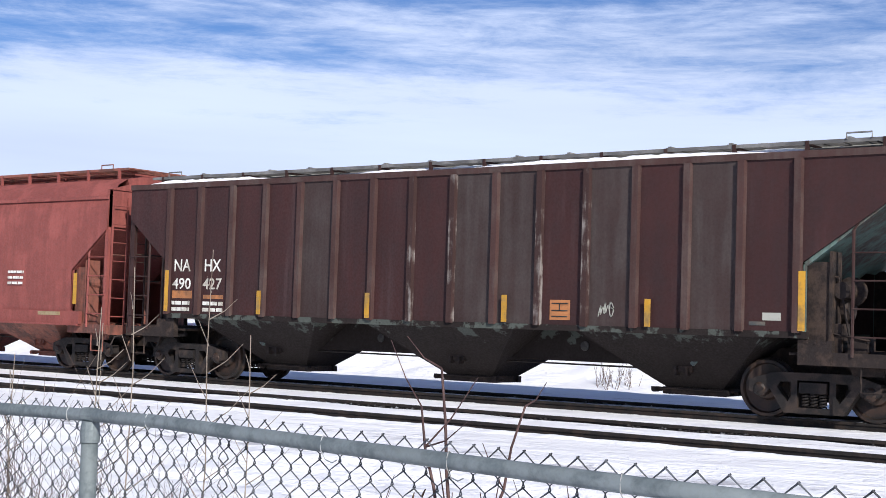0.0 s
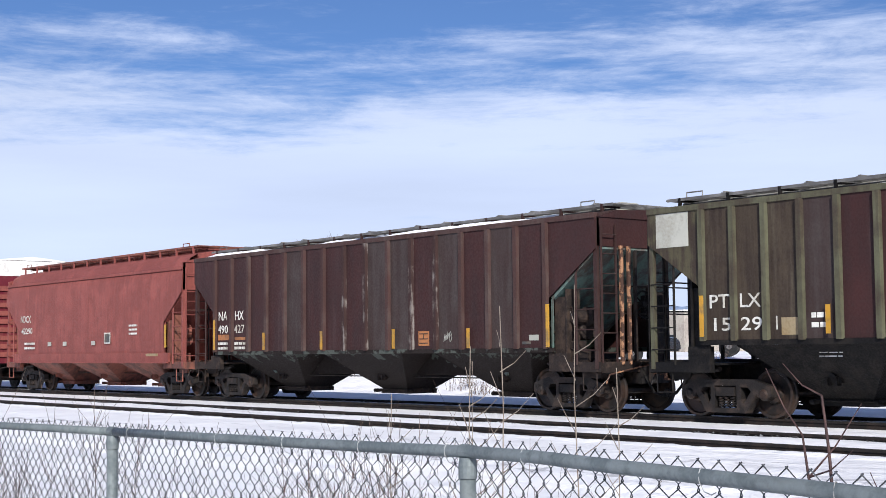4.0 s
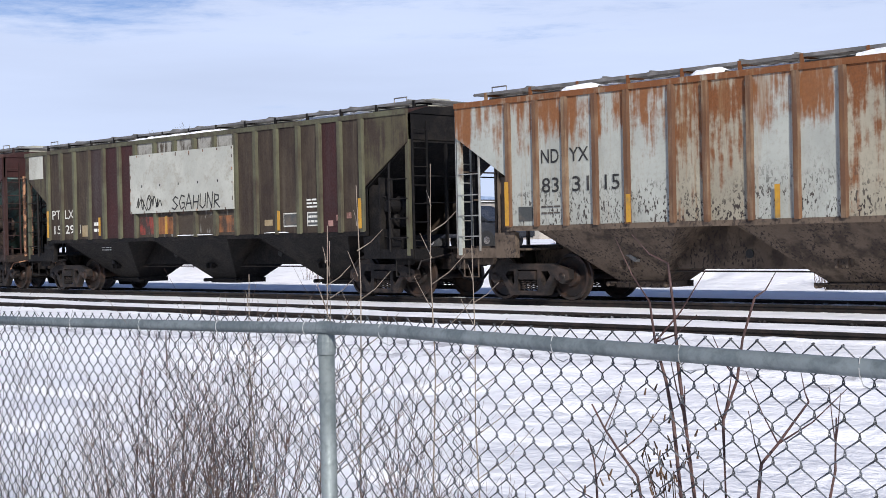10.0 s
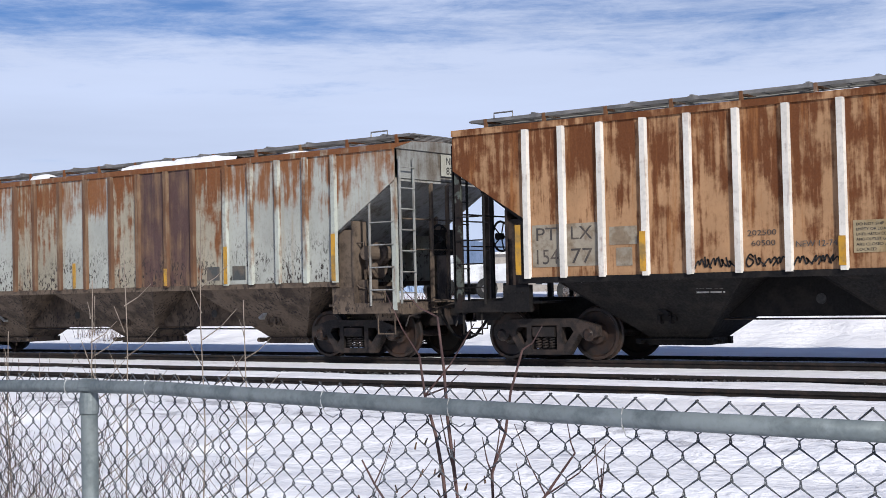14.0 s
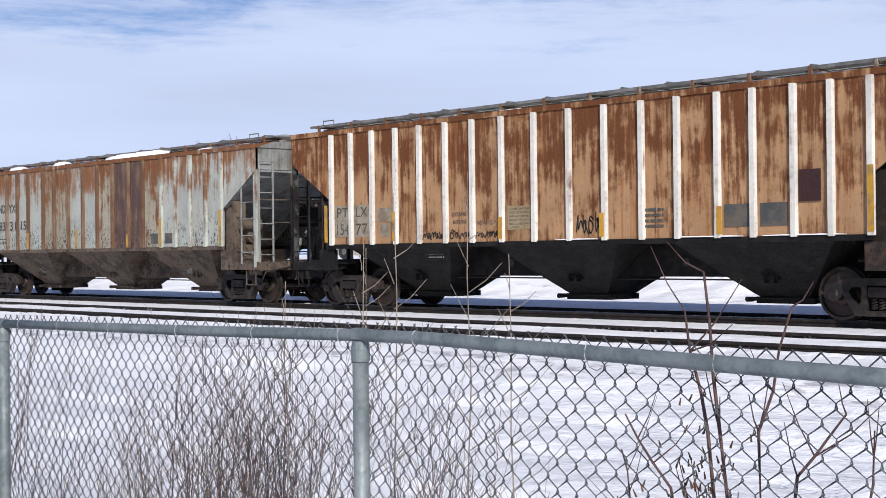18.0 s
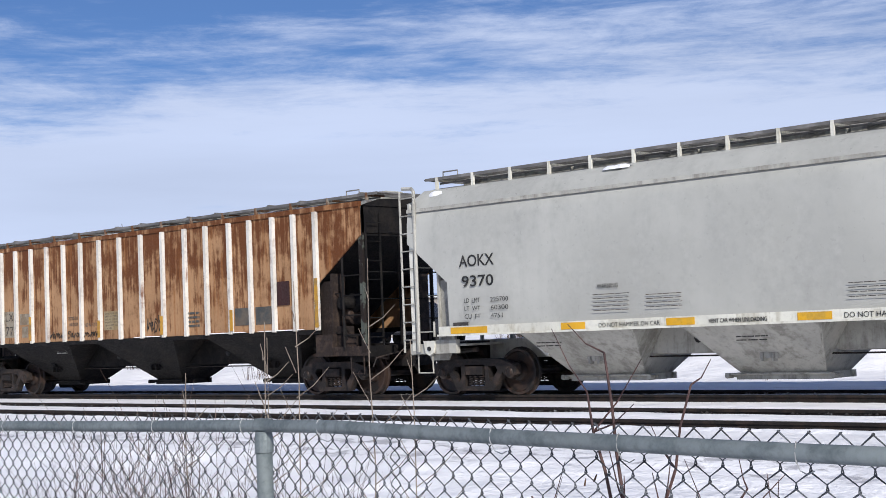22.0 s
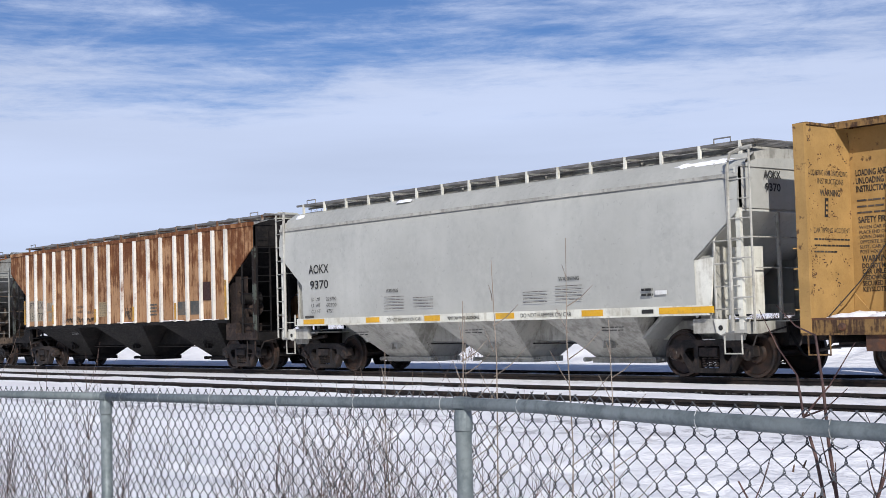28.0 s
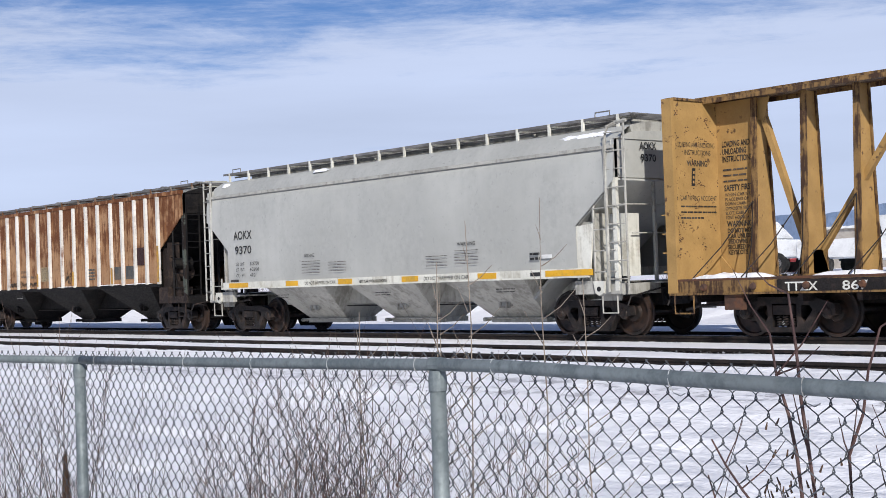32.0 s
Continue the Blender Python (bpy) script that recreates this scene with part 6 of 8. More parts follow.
def rusty_car():
    c = dict(u=49.23, hl=8.42, x1=7.0, zs=1.45, zt=4.0, tc=13.79, ribs=[42.38, 43.10, 43.85, 44.66, 45.45, 46.28, 47.1, 47.96, 48.87, 49.8, 50.7, 51.6, 52.42, 53.3, 54.04, 54.85, 55.56, 56.28], label="rust-streaked cream covered hopper car with white ribs", side="rust", rib="white_rib", low="black", roof="roof_steel", gear="black", ladder="black", post="brown_low", end="black", endtop="black", top="rust", gear_right="brown_gear", shear="brown_gear", bracket="pale_rib", wheels=(-1,), boxes=(1,), rib_w=0.064)
    car = put(hopper(c), 49.23, 0.22)
    o = lambda u: u - 49.23
    for u, a, b in ((42.22, 1.5, 2.36), (44.63, 1.5, 2.15), (47.95, 1.5, 1.94), (50.66, 1.5, 1.95), (53.36, 1.5, 1.99), (56.3, 1.49, 2.56)):
        strip(car, o(u), a, b, w=0.055)
    plate(car, "stencil_patch", o(42.47), o(43.02), 1.62, 2.34, "dull_patch", y=-1.609)
    plate(car, "stencil_patch", o(43.15), o(43.77), 1.62, 2.34, "dull_patch", y=-1.609)
    sign("mark", "PT", 0.32, (o(42.53), -1.613, 2.07), "faint_ink", car, 0.44, 0.0)
    sign("mark", "LX", 0.32, (o(43.22), -1.613, 2.07), "faint_ink", car, 0.44, 0.0)
    sign("car_number", "154", 0.36, (o(42.49), -1.613, 1.67), "faint_ink", car, 0.50, 0.0)
    sign("car_number", "77", 0.36, (o(43.22), -1.613, 1.67), "faint_ink", car, 0.44, 0.0)
    plate(car, "stencil_patch", o(43.98), o(44.5), 1.95, 2.25, "dull_patch", y=-1.609)
    plate(car, "stencil_patch", o(44.1), o(44.4), 1.6, 1.9, "dull_patch", y=-1.609)
    for x, w in ((45.53, 5), (46.36, 4), (47.18, 5)):
        scrawl(car, "spray_tag", o(x), 1.50, 0.66, 0.24, int(x), "ink", n=w, r=0.013)
    sign("stencil_line", "202500", 0.12, (o(46.42), -1.613, 2.0), "faint_ink", car, 0.48)
    sign("stencil_line", "60500", 0.12, (o(46.48), -1.613, 1.84), "faint_ink", car, 0.40)
    sign("stencil_line", "NEW 12-74", 0.13, (o(47.2), -1.613, 1.80), "dark_patch", car, 0.65)
    plate(car, "stencil_panel", o(48.1), o(48.78), 1.68, 2.16, "tan_patch", y=-1.609)
    for k, w in enumerate(("DO NOT SHIP CAR", "EMPTY OR LOADED", "UNTIL HATCH COVERS", "AND OUTLET GATES", "ARE CLOSED AND", "LOCKED")):
        sign("stencil_line", w, 0.06, (o(48.14), -1.613, 2.08 - k * 0.075), "ink", car, 0.58 if k != 5 else 0.3)
    scrawl(car, "spray_tag", o(49.95), 1.52, 0.62, 0.5, 77, "ink", n=4, r=0.014)
    for x in (53.42, 54.16):
        plate(car, "stencil_patch", o(x), o(x + 0.55), 1.62, 2.02, "dark_patch", y=-1.609)
    plate(car, "access_plate", o(54.95), o(55.35), 2.02, 2.55, "brown", y=-1.63, label="dark brown rectangular plate", th=0.03)
    bars("weight_text", (o(51.6), -1.612, 2.0), 0.5, 4, 0.1, 0.05, "dark_patch", car, 8)
    bars("maker_lines", (o(45.4), -1.33, 1.22), 0.5, 2, 0.07, 0.025, "ink_white", car, 9)
    snow_lumps(car, [(0.2, 1.3, -1.66, -1.6, 1.46), (3.1, 4.6, -1.66, -1.6, 1.46), (5.0, 6.6, -1.66, -1.6, 1.46), (-2.2, -0.9, -1.3, -1.0, 4.12), (1.0, 2.6, -1.3, -1.0, 4.12), (-5.5, -3.0, -1.0, -0.58, 4.17), (3.2, 6.8, -1.0, -0.58, 4.17)])


def grey_car():
    c = dict(hl=7.70, x1=6.63, zs=1.25, zt=4.04, tc=12.93, band=(-0.03, 0.14), bay_top=0.08, bay_pitch=3.64, gate=0.80, label="clean light grey smooth-sided covered hopper car", side="grey", ridge="grey_low", sill="cream", low="grey_low", roof="grey_low", gear="grey_low", post="cream", end="grey", endtop="grey", deck="deck_steel", ladder="grey_low", wheels=(-1,), boxes=(), open_end=True, side_ladder=True, gussets=(1,), brackets=16)
    car = put(smooth_hopper(c), 66.74, 0.22)
    o = lambda u: u - 66.80
    y = -1.648
    for a, b in ((60.25, 61.2), (63.0, 63.55), (65.3, 65.87), (67.8, 68.4), (70.45, 71.05), (72.55, 73.9)):
        plate(car, "reflective_strip", o(a), o(b), 1.24, 1.365, "strip_bright", y=y - 0.004, label="yellow reflective strip")
    sign("mark", "AOKX", 0.32, (o(60.53), -1.64, 2.54), "ink", car, 0.90, 0.004)
    sign("car_number", "9370", 0.30, (o(60.57), -1.64, 2.15), "ink", car, 0.83, 0.004)
    for k, (w, v) in enumerate((("LD  LMT", "225700"), ("LT  WT", "60300"), ("CU  FT", "4751"))):
        sign("stencil_line", w, 0.13, (o(60.62), -1.645, 1.83 - k * 0.155), "ink", car, 0.42)
        sign("stencil_line", v, 0.13, (o(61.3), -1.645, 1.83 - k * 0.155), "ink", car, 0.45 if k < 2 else 0.3)
    sign("stencil_line", "DO NOT HAMMER ON CAR", 0.115, (o(63.85), y - 0.004, 1.255), "ink", car, 1.32, 0.0)
    sign("stencil_line", "VENT CAR WHEN UNLOADING", 0.10, (o(66.15), y - 0.004, 1.255), "ink", car, 1.1, 0.002)
    sign("stencil_line", "DO NOT HAMMER ON CAR", 0.125, (o(68.6), y - 0.004, 1.255), "ink", car, 1.55, 0.0)
    for x in (63.85, 69.8):
        sign("stencil_line", "WARNING", 0.12, (o(x), -1.647, 1.95 if x < 65 else 1.99), "ink", car, 0.46 if x < 65 else 0.60, 0.001)
        bars("warning_lines", (o(x - 0.1), -1.647, 1.85 if x < 65 else 1.89), 0.80, 5, 0.072, 0.013, "faint_ink", car, int(x))
        bars("warning_lines", (o(x + 1.05 if x < 65 else x - 1.1), -1.647, 1.80), 0.75, 4, 0.072, 0.013, "faint_ink", car, int(x) + 3)
    bars("weight_text", (o(72.1), -1.646, 1.75), 0.3, 2, 0.1, 0.05, "ink", car, 21)
    plate(car, "label_plate", o(72.45), o(72.75), 1.62, 1.70, "white", y=-1.645)
    plate(car, "label_plate", o(60.3), o(60.7), 1.38, 1.46, "ink", y=-1.63)
    plate(car, "label_plate", o(72.1), o(72.4), 1.26, 1.34, "ink", y=y - 0.004)
    for x in (-4.29, 0, 4.29):
        bars("bay_lines", (x - 0.25, -1.47, 1.02), 0.6, 2, 0.06, 0.02, "ink", car, 4)
    # equipment case, tall ladder frame and hangers at the end
    hl = c["hl"]
    bm = B()
    box(bm, hl - 0.80, hl - 0.10, -1.20, -0.80, 1.2, 2.45)
    part("equipment_case", bm, "cream", car, "cream steel equipment case")
    for u in (-7.2, 7.2):
        bm = B()
        prism(bm, [(u - 0.16, 1.12), (u + 0.16, 1.12), (u + 0.11, 0.88), (u, 0.82), (u - 0.11, 0.88)], -1.60, -1.54)
        lug = part("jacking_lug", bm, "cream", car)
        bm = B()
        turned(bm, [(-1.612, 0.05), (-1.602, 0.05)], 10, (u, 0, 0.96))
        part("lug_eye", bm, "ink", lug)
    sign("mark", "AOKX", 0.2, (hl + 0.04, -0.85, 3.72), "ink", car, 0.5, 0.006, turn=90)
    sign("car_number", "9370", 0.2, (hl + 0.04, -0.83, 3.48), "ink", car, 0.46, 0.006, turn=90)
    snow_lumps(car, [(5.8, 7.6, -1.35, -1.05, 4.06), (-3.0, -2.4, -1.3, -1.05, 4.14), (-7.4, -7.0, -1.35, -1.0, 4.08)])


def red_car():
    c = dict(hl=6.90, x1=5.75, zs=1.2, zt=4.2, tc=11.2, label="faded red smooth-sided covered hopper car", side="red", ridge="red", sill="red", low="red_low", roof="red", gear="red_low", post="red", end="red", endtop="red", deck="red_low", wheels=(), boxes=(1,), brackets=13)
    car = put(smooth_hopper(c), -21.25)
    o = lambda u: u + 21.25
    sign("mark", "NDCX", 0.34, (o(-26.7), -1.64, 2.5), "ink_white", car, 0.95, 0.006)
    sign("car_number", "42290", 0.30, (o(-26.6), -1.64, 2.08), "ink_white", car, 1.0, 0.006)
    bars("weight_text", (o(-26.3), -1.645, 1.76), 0.95, 2, 0.16, 0.08, "ink_white", car, 31)
    bars("weight_text", (o(-17.8), -1.645, 2.25), 0.6, 3, 0.13, 0.06, "ink_white", car, 32)
    plate(car, "stencil_frame", o(-19.6), o(-19.15), 1.66, 2.02, "ink_white", y=-1.646)
    plate(car, "stencil_field", o(-19.56), o(-19.19), 1.70, 1.98, "dark_patch", y=-1.65)
    for x in (-24.2, -22.9, -20.6):
        plate(car, "stencil_patch", o(x), o(x + 0.3), 1.62, 1.76, "patch", y=-1.644)
    strip(car, o(-15.3), 1.5, 2.2, y=-1.66, w=0.06)
    plate(car, "reflective_strip", o(-16.6), o(-15.8), 1.24, 1.32, "tan_patch", y=-1.65)
    snow_lumps(car, [(4.3, 5.0, -1.3, -1.02, 4.12)])


def maroon_car():
    car = put(boxcar(dict(hl=9.55, tc=13.8, label="maroon boxcar with a white roof and sprayed tags")), -39.15)
    for x, w, h, sd, mt in ((3.0, 4.6, 1.7, 3, "white"), (3.2, 4.4, 1.5, 4, "teal"), (3.1, 4.5, 1.6, 8, "ink"), (-8.6, 3.4, 1.3, 5, "pale"), (-8.3, 3.6, 1.2, 6, "teal"), (-4.6, 2.6, 1.0, 9, "patch"), (7.3, 1.0, 2.4, 10, "patch")):
        scrawl(car, "spray_tag", x, 1.1 if x < 7 else 2.6, w, h, sd, mt, y=-1.60 - sd * 0.004, n=9, r=0.05)
    plate(car, "white_wash", 3.3, 7.4, 1.15, 2.0, "teal", y=-1.59)
    for x, w, h, sd in ((-9.2, 4.5, 1.0, 61), (-3.6, 4.0, 0.8, 62), (3.4, 4.2, 1.5, 63)):
        scrawl(car, "spray_tag", x, 1.1, w, h, sd, "patch", y=-1.70, n=7, r=0.05 if x < 3 else 0.09)
    plate(car, "emblem", -8.4, -7.7, 3.6, 4.4, "ink_white", y=-1.585)
    plate(car, "emblem_field", -8.3, -7.8, 3.7, 4.3, "maroon", y=-1.59)
    bars("weight_text", (-7.3, -1.59, 4.2), 1.4, 2, 0.3, 0.15, "ink_white", car, 41)
    bars("weight_text", (-7.3, -1.59, 3.5), 1.0, 3, 0.15, 0.08, "ink_white", car, 42)
    bars("weight_text", (7.2, -1.59, 3.3), 0.9, 5, 0.16, 0.07, "ink_white", car, 43)


def yellow_cars():
    c = dict(hl=11.2, tc=17.8, side="yellow", worn="yellow_worn", posts=19, label="worn yellow lumber flat car with a centre truss")
    car = put(truss_flat(c), 86.85, 0.22)
    hl = 11.2
    x = -hl + 0.184
    # warnings on the inner face of the bulkhead and on the truss panel
    sign("stencil_line", "LOADING AND UNLOADING", 0.14, (x, -1.30, 3.62), "ink", car, 1.09, turn=90)
    sign("stencil_line", "INSTRUCTIONS", 0.14, (x, -1.12, 3.47), "ink", car, 0.78, turn=90)
    sign("stencil_line", "WARNING", 0.16, (x, -1.05, 3.26), "ink", car, 0.60, 0.004, turn=90)
    bm = B()
    prism(bm, [(-0.06, -0.17), (0.04, -0.17), (0.07, 0.17), (-0.03, 0.17)], -0.002, 0.002)
    part("warning_picture", bm, "ink", car, at=Matrix.Translation((x, -0.88, 3.05)) @ Matrix.Rotation(radians(90), 4, "Z"))
    for k in range(3):
        bm = B()
        box(bm, -0.022, 0.022, -0.004, -0.0025, -0.12 + 0.09 * k, -0.07 + 0.09 * k)
        part("picture_field", bm, "yellow", car, at=Matrix.Translation((x, -0.88 + 0.008 * k, 3.05)) @ Matrix.Rotation(radians(90), 4, "Z"))
    sign("stencil_line", "CAR TIPPING ACCIDENT", 0.13, (x, -1.28, 2.60), "ink", car, 1.08, turn=90)
    for k, w in enumerate((1.0, 1.06, 0.6)):
        bm = B()
        rng = random.Random(70 + k)
        yy = -1.27
        while yy < -1.27 + w:
            l = rng.uniform(0.05, 0.14)
            box(bm, x - 0.001, x + 0.002, yy, yy + l * 0.8, 2.47 - 0.11 * k, 2.50 - 0.11 * k)
            yy += l
        part("warning_text", bm, "ink", car)["kind"] = "stuff"
    rng = random.Random(4)
    bm = B()
    spots = [(rng.gauss(-0.8, 0.35), rng.uniform(1.2, 4.4)) for k in range(26)] + [(-1.36 + 0.02 * rng.random(), rng.uniform(1.2, 4.4)) for k in range(20)]
    for yc, zc in spots:
        for m in range(rng.randint(4, 11)):
            w = rng.uniform(0.008, 0.035)
            yy = min(-0.16, max(-1.39, yc + rng.gauss(0, 0.07)))
            zz = zc + rng.gauss(0, 0.035)
            box(bm, x - 0.001, x + 0.0015 + 0.0004 * (m % 3), yy, yy + w, zz, zz + w * rng.uniform(0.25, 0.8))
    part("paint_chips", bm, "deck_rust", car, "bare rusty spots in the yellow paint")["kind"] = "stuff"
    y2 = -0.128
    for k, w in enumerate(("LOADING AND", "UNLOADING", "INSTRUCTIONS")):
        sign("stencil_line", w, 0.16, (-hl + 0.30, y2, 3.63 - 0.145 * k), "ink", car, (0.66, 0.58, 0.70)[k], 0.003)
    bars("warning_text", (-hl + 0.31, y2, 3.20), 0.58, 3, 0.11, 0.03, "faint_ink", car, 52)
    sign("stencil_line", "SAFETY FIRST", 0.16, (-hl + 0.32, y2, 2.78), "ink", car, 0.68, 0.003)
    for k, (w, l) in enumerate((("WHEN CAR IS E", 0.62), ("PLACE END OF", 0.56), ("DOWN CHAIN", 0.50), ("OPPOSITE SIDE", 0.60), ("SLOT, CABLE O", 0.60), ("POST HOOK, A", 0.56))):
        sign("stencil_line", w, 0.09, (-hl + 0.33, y2, 2.67 - 0.088 * k), "faint_ink", car, l)
    for k, (w, l) in enumerate((("WARNING", 0.60), ("DO NOT MOVE", 0.66), ("CAR UNLESS", 0.58), ("TIEDOWNS ARE", 0.66), ("SECURED IN", 0.55), ("KEYSLOTS", 0.47))):
        sign("stencil_line", w, 0.12 if k else 0.16, (-hl + 0.36, y2, (2.08 if k == 0 else 2.07 - 0.105 * k)), "ink", car, l, 0.003)
    plate(car, "stencil_field", -hl + 2.45, -hl + 6.4, 0.815, 1.05, "truck", y=-1.474, label="dark painted band for the car marks")
    plate(car, "sill_patch", -hl + 1.95, -hl + 2.40, 0.84, 1.05, "yellow_pale", y=-1.478, label="faded yellow patch on the sill")
    sign("mark", "TTZX", 0.22, (-hl + 2.62, -1.479, 0.85), "ink_white", car, 0.68, 0.003)
    sign("car_number", "867", 0.22, (-hl + 3.78, -1.479, 0.85), "ink_white", car, 0.50, 0.003)
    snow_lumps(car, [(-hl + 0.22, -hl + 1.0, -0.75, -0.14, 1.12), (-hl + 0.3, -hl + 1.2, -1.38, -0.75, 1.1), (-8.3, -6.9, -1.3, -0.5, 1.1), (-10.0, -9.0, -1.42, -1.0, 1.1)])
    c2 = dict(hl=12.0, tc=19.0, side="yellow_pale", zt=4.6, posts=22, label="yellow lumber flat car with close centre posts")
    for k, u in enumerate((-61.5, -86.2, -111.0, -136.0)):
        car = put(centerbeam(c2), u)
        bm = B()
        for i in range(14):
            rng = random.Random(k * 50 + i)
            x = -10.5 + rng.random() * 5
            box(bm, x, x + 0.25 + rng.random() * 0.5, -0.245, -0.235, 2 + rng.random() * 1.5, 2.2 + rng.random() * 2)
        part("stencil_blocks", bm, "cream", car)


brown_car(); olive_car(); pale_car(); rusty_car(); grey_car(); red_car(); maroon_car(); yellow_cars()


# ---- the wire fence ----
POSTS = [(-0.605, 2.71), (-3.73, 3.09), (-6.78, 3.23), (-9.83, 3.17), (-12.95, 3.15), (-16.0, 3.05), (-19.0, 2.95), (-22.0, 2.8), (-25.0, 2.65)]
FOOT_Z = -0.62
RAIL = [(6.0, 0.99), (-0.7, 0.974), (-1.5, 0.975), (-2.5, 0.981), (-3.3, 0.985), (-3.73, 0.976), (-4.75, 0.954), (-5.75, 0.937), (-7.0, 0.918), (-8.7, 0.898), (-10.8, 0.87), (-25.0, 0.70)]   # along the fence: height of the top rail


def rail_z(x):
    return float(np.interp(-x, [-a for a, b in RAIL], [b for a, b in RAIL]))


def fence():
    f = thing("chain_link_fence", "galvanised chain-link fence with round posts and top rail", "fence")
    line = [(6.0, 2.2), (2.7, 2.45)] + POSTS
    for i, (x, y) in enumerate(line):
        big = i in (2, 7)
        top = 1.128 if big else rail_z(x) - 0.03
        r = 0.04 if i == 2 else 0.05 if i == 7 else 0.0285
        bm = B()
        turned(bm, [(FOOT_Z, r), (top - 0.02, r)], 18, (x, y, 0), "z")
        p = part("post", bm, "galv", f, "thick galvanised end post" if big else "", smooth=True)
        bm = B()
        if big:
            turned(bm, [(top - 0.045, r + 0.003), (top - 0.016, r + 0.003), (top - 0.004, r * 0.9), (top + 0.006, r * 0.6), (top + 0.009, r * 0.2)], 18, (x, y, 0), "z")
        else:
            turned(bm, [(top - 0.06, r + 0.004), (top - 0.015, r + 0.004), (top + 0.01, r)], 16, (x, y, 0), "z")
            turned(bm, [(-0.03, 0.026), (0.03, 0.026)], 12, (x, y, rail_z(x)), "x")
        part("post_cap", bm, "galv", p)
        if big:
            for zz in (0.978, 0.915, 0.62, 0.2, -0.2):
                bm = B()
                turned(bm, [(zz - 0.011, r + 0.005), (zz + 0.011, r + 0.005)], 18, (x, y, 0), "z")
                for s in (-1, 1):
                    box(bm, x + s * (r + 0.002), x + s * (r + 0.055), y - 0.022, y - 0.006, zz - 0.012, zz + 0.012)
                    turned(bm, [(y - 0.04, 0.009), (y, 0.009)], 6, (x + s * (r + 0.03), 0, zz))
                part("tension_band", bm, "galv", p)
            for s in (-1, 1):
                bm = B()
                box(bm, x + s * 0.064 - 0.008, x + s * 0.064 + 0.008, y - 0.006, y + 0.006, FOOT_Z, 1.0)
                part("tension_bar", bm, "galv", f)
    # top rail, with a bend before the second post
    pts = [(6.0, 2.2), (2.7, 2.45), (-0.54, 2.69)]
    for a, b in zip(pts, pts[1:]):
        bm = B()
        tube(bm, [(*a, rail_z(a[0])), (*b, rail_z(b[0]))], 0.0212, 12)
        part("top_rail", bm, "galv", f, smooth=True)
    path = [(x, float(np.interp(-x, [0.69, 1.48, 2.45, 2.93, 3.05, 3.73, 5.2, 6.78], [2.70, 2.77, 2.885, 2.95, 2.97, 3.09, 3.165, 3.23])), rail_z(x)) for x in (-0.69, -1.48, -2.45, -2.93, -3.05, -3.3, -3.73, -4.75, -5.75, -6.78)]
    bm = B()
    tube(bm, path, 0.0212, 12)
    part("top_rail", bm, "galv", f, "galvanised top rail with a bend", smooth=True)
    for s in ((-0.66, -0.80),):
        bm = B()
        tube(bm, [(-0.684, 2.70, 0.974), (-0.722, 2.702, 0.974)], 0.0265, 14)
        hull8(bm, [(-0.69, 2.688, 0.96), (-0.645, 2.694, 0.968), (-0.645, 2.706, 0.968), (-0.69, 2.712, 0.96)], [(-0.69, 2.688, 0.996), (-0.645, 2.694, 0.99), (-0.645, 2.706, 0.99), (-0.69, 2.712, 0.996)])
        part("rail_end_cup", bm, "galv", f, smooth=True)
    for a, b in zip(POSTS[2:], POSTS[3:]):
        bm = B()
        tube(bm, [(*a, rail_z(a[0])), (*b, rail_z(b[0]))], 0.0212, 10)
        part("top_rail", bm, "galv", f, smooth=True)
    # tie wires round the rail
    full = [Vector(p) for p in path]
    tie = B()
    ring(tie, (0, 0, 0), 0.0232, 0.0017, 12)
    tube(tie, [(0, -0.020, -0.014), (0.006, 0.0, -0.04), (0.02, 0.018, -0.05), (0.035, 0.014, -0.042)], 0.0016, 4)
    tie = to_mesh("tie_wire", tie)
    for t in (-0.89, -1.53, -2.053, -2.518, -3.373, -3.848, -4.413, -5.0, -5.605, -6.128, -6.568):
        for a, b in zip(full, full[1:]):
            if b.x <= t <= a.x:
                p = a.lerp(b, (t - a.x) / (b.x - a.x))
                part("tie_wire", tie, "tie_wire", f, at=Matrix.Translation(p) @ Matrix.Rotation(radians(22), 4, "Z"))
    # woven wire, bay by bay: zigzag wires that hook round their neighbours
    stops = [(2.7, 2.45), (-0.51, 2.69), (-0.69, 2.70)] + [(-2.99, 2.96)] + POSTS[1:]
    for k, (a, b) in enumerate(zip(stops, stops[1:])):
        a, b = Vector((*a, 0)), Vector((*b, 0))
        L = (b - a).length
        if L < 0.3:
            continue
        d = (b - a).normalized()
        nrm = Vector((-d.y, d.x, 0))
        if nrm.y < 0:
            nrm = -nrm
        far = b.x < -10
        pitch = 0.0405 if not far else 0.05
        n = int(L / pitch)
        verts, faces = [], []
        rows = int(1.55 / (2 * pitch))
        sides = 4 if not far else 3
        rr = 0.0025 if not far else 0.0028
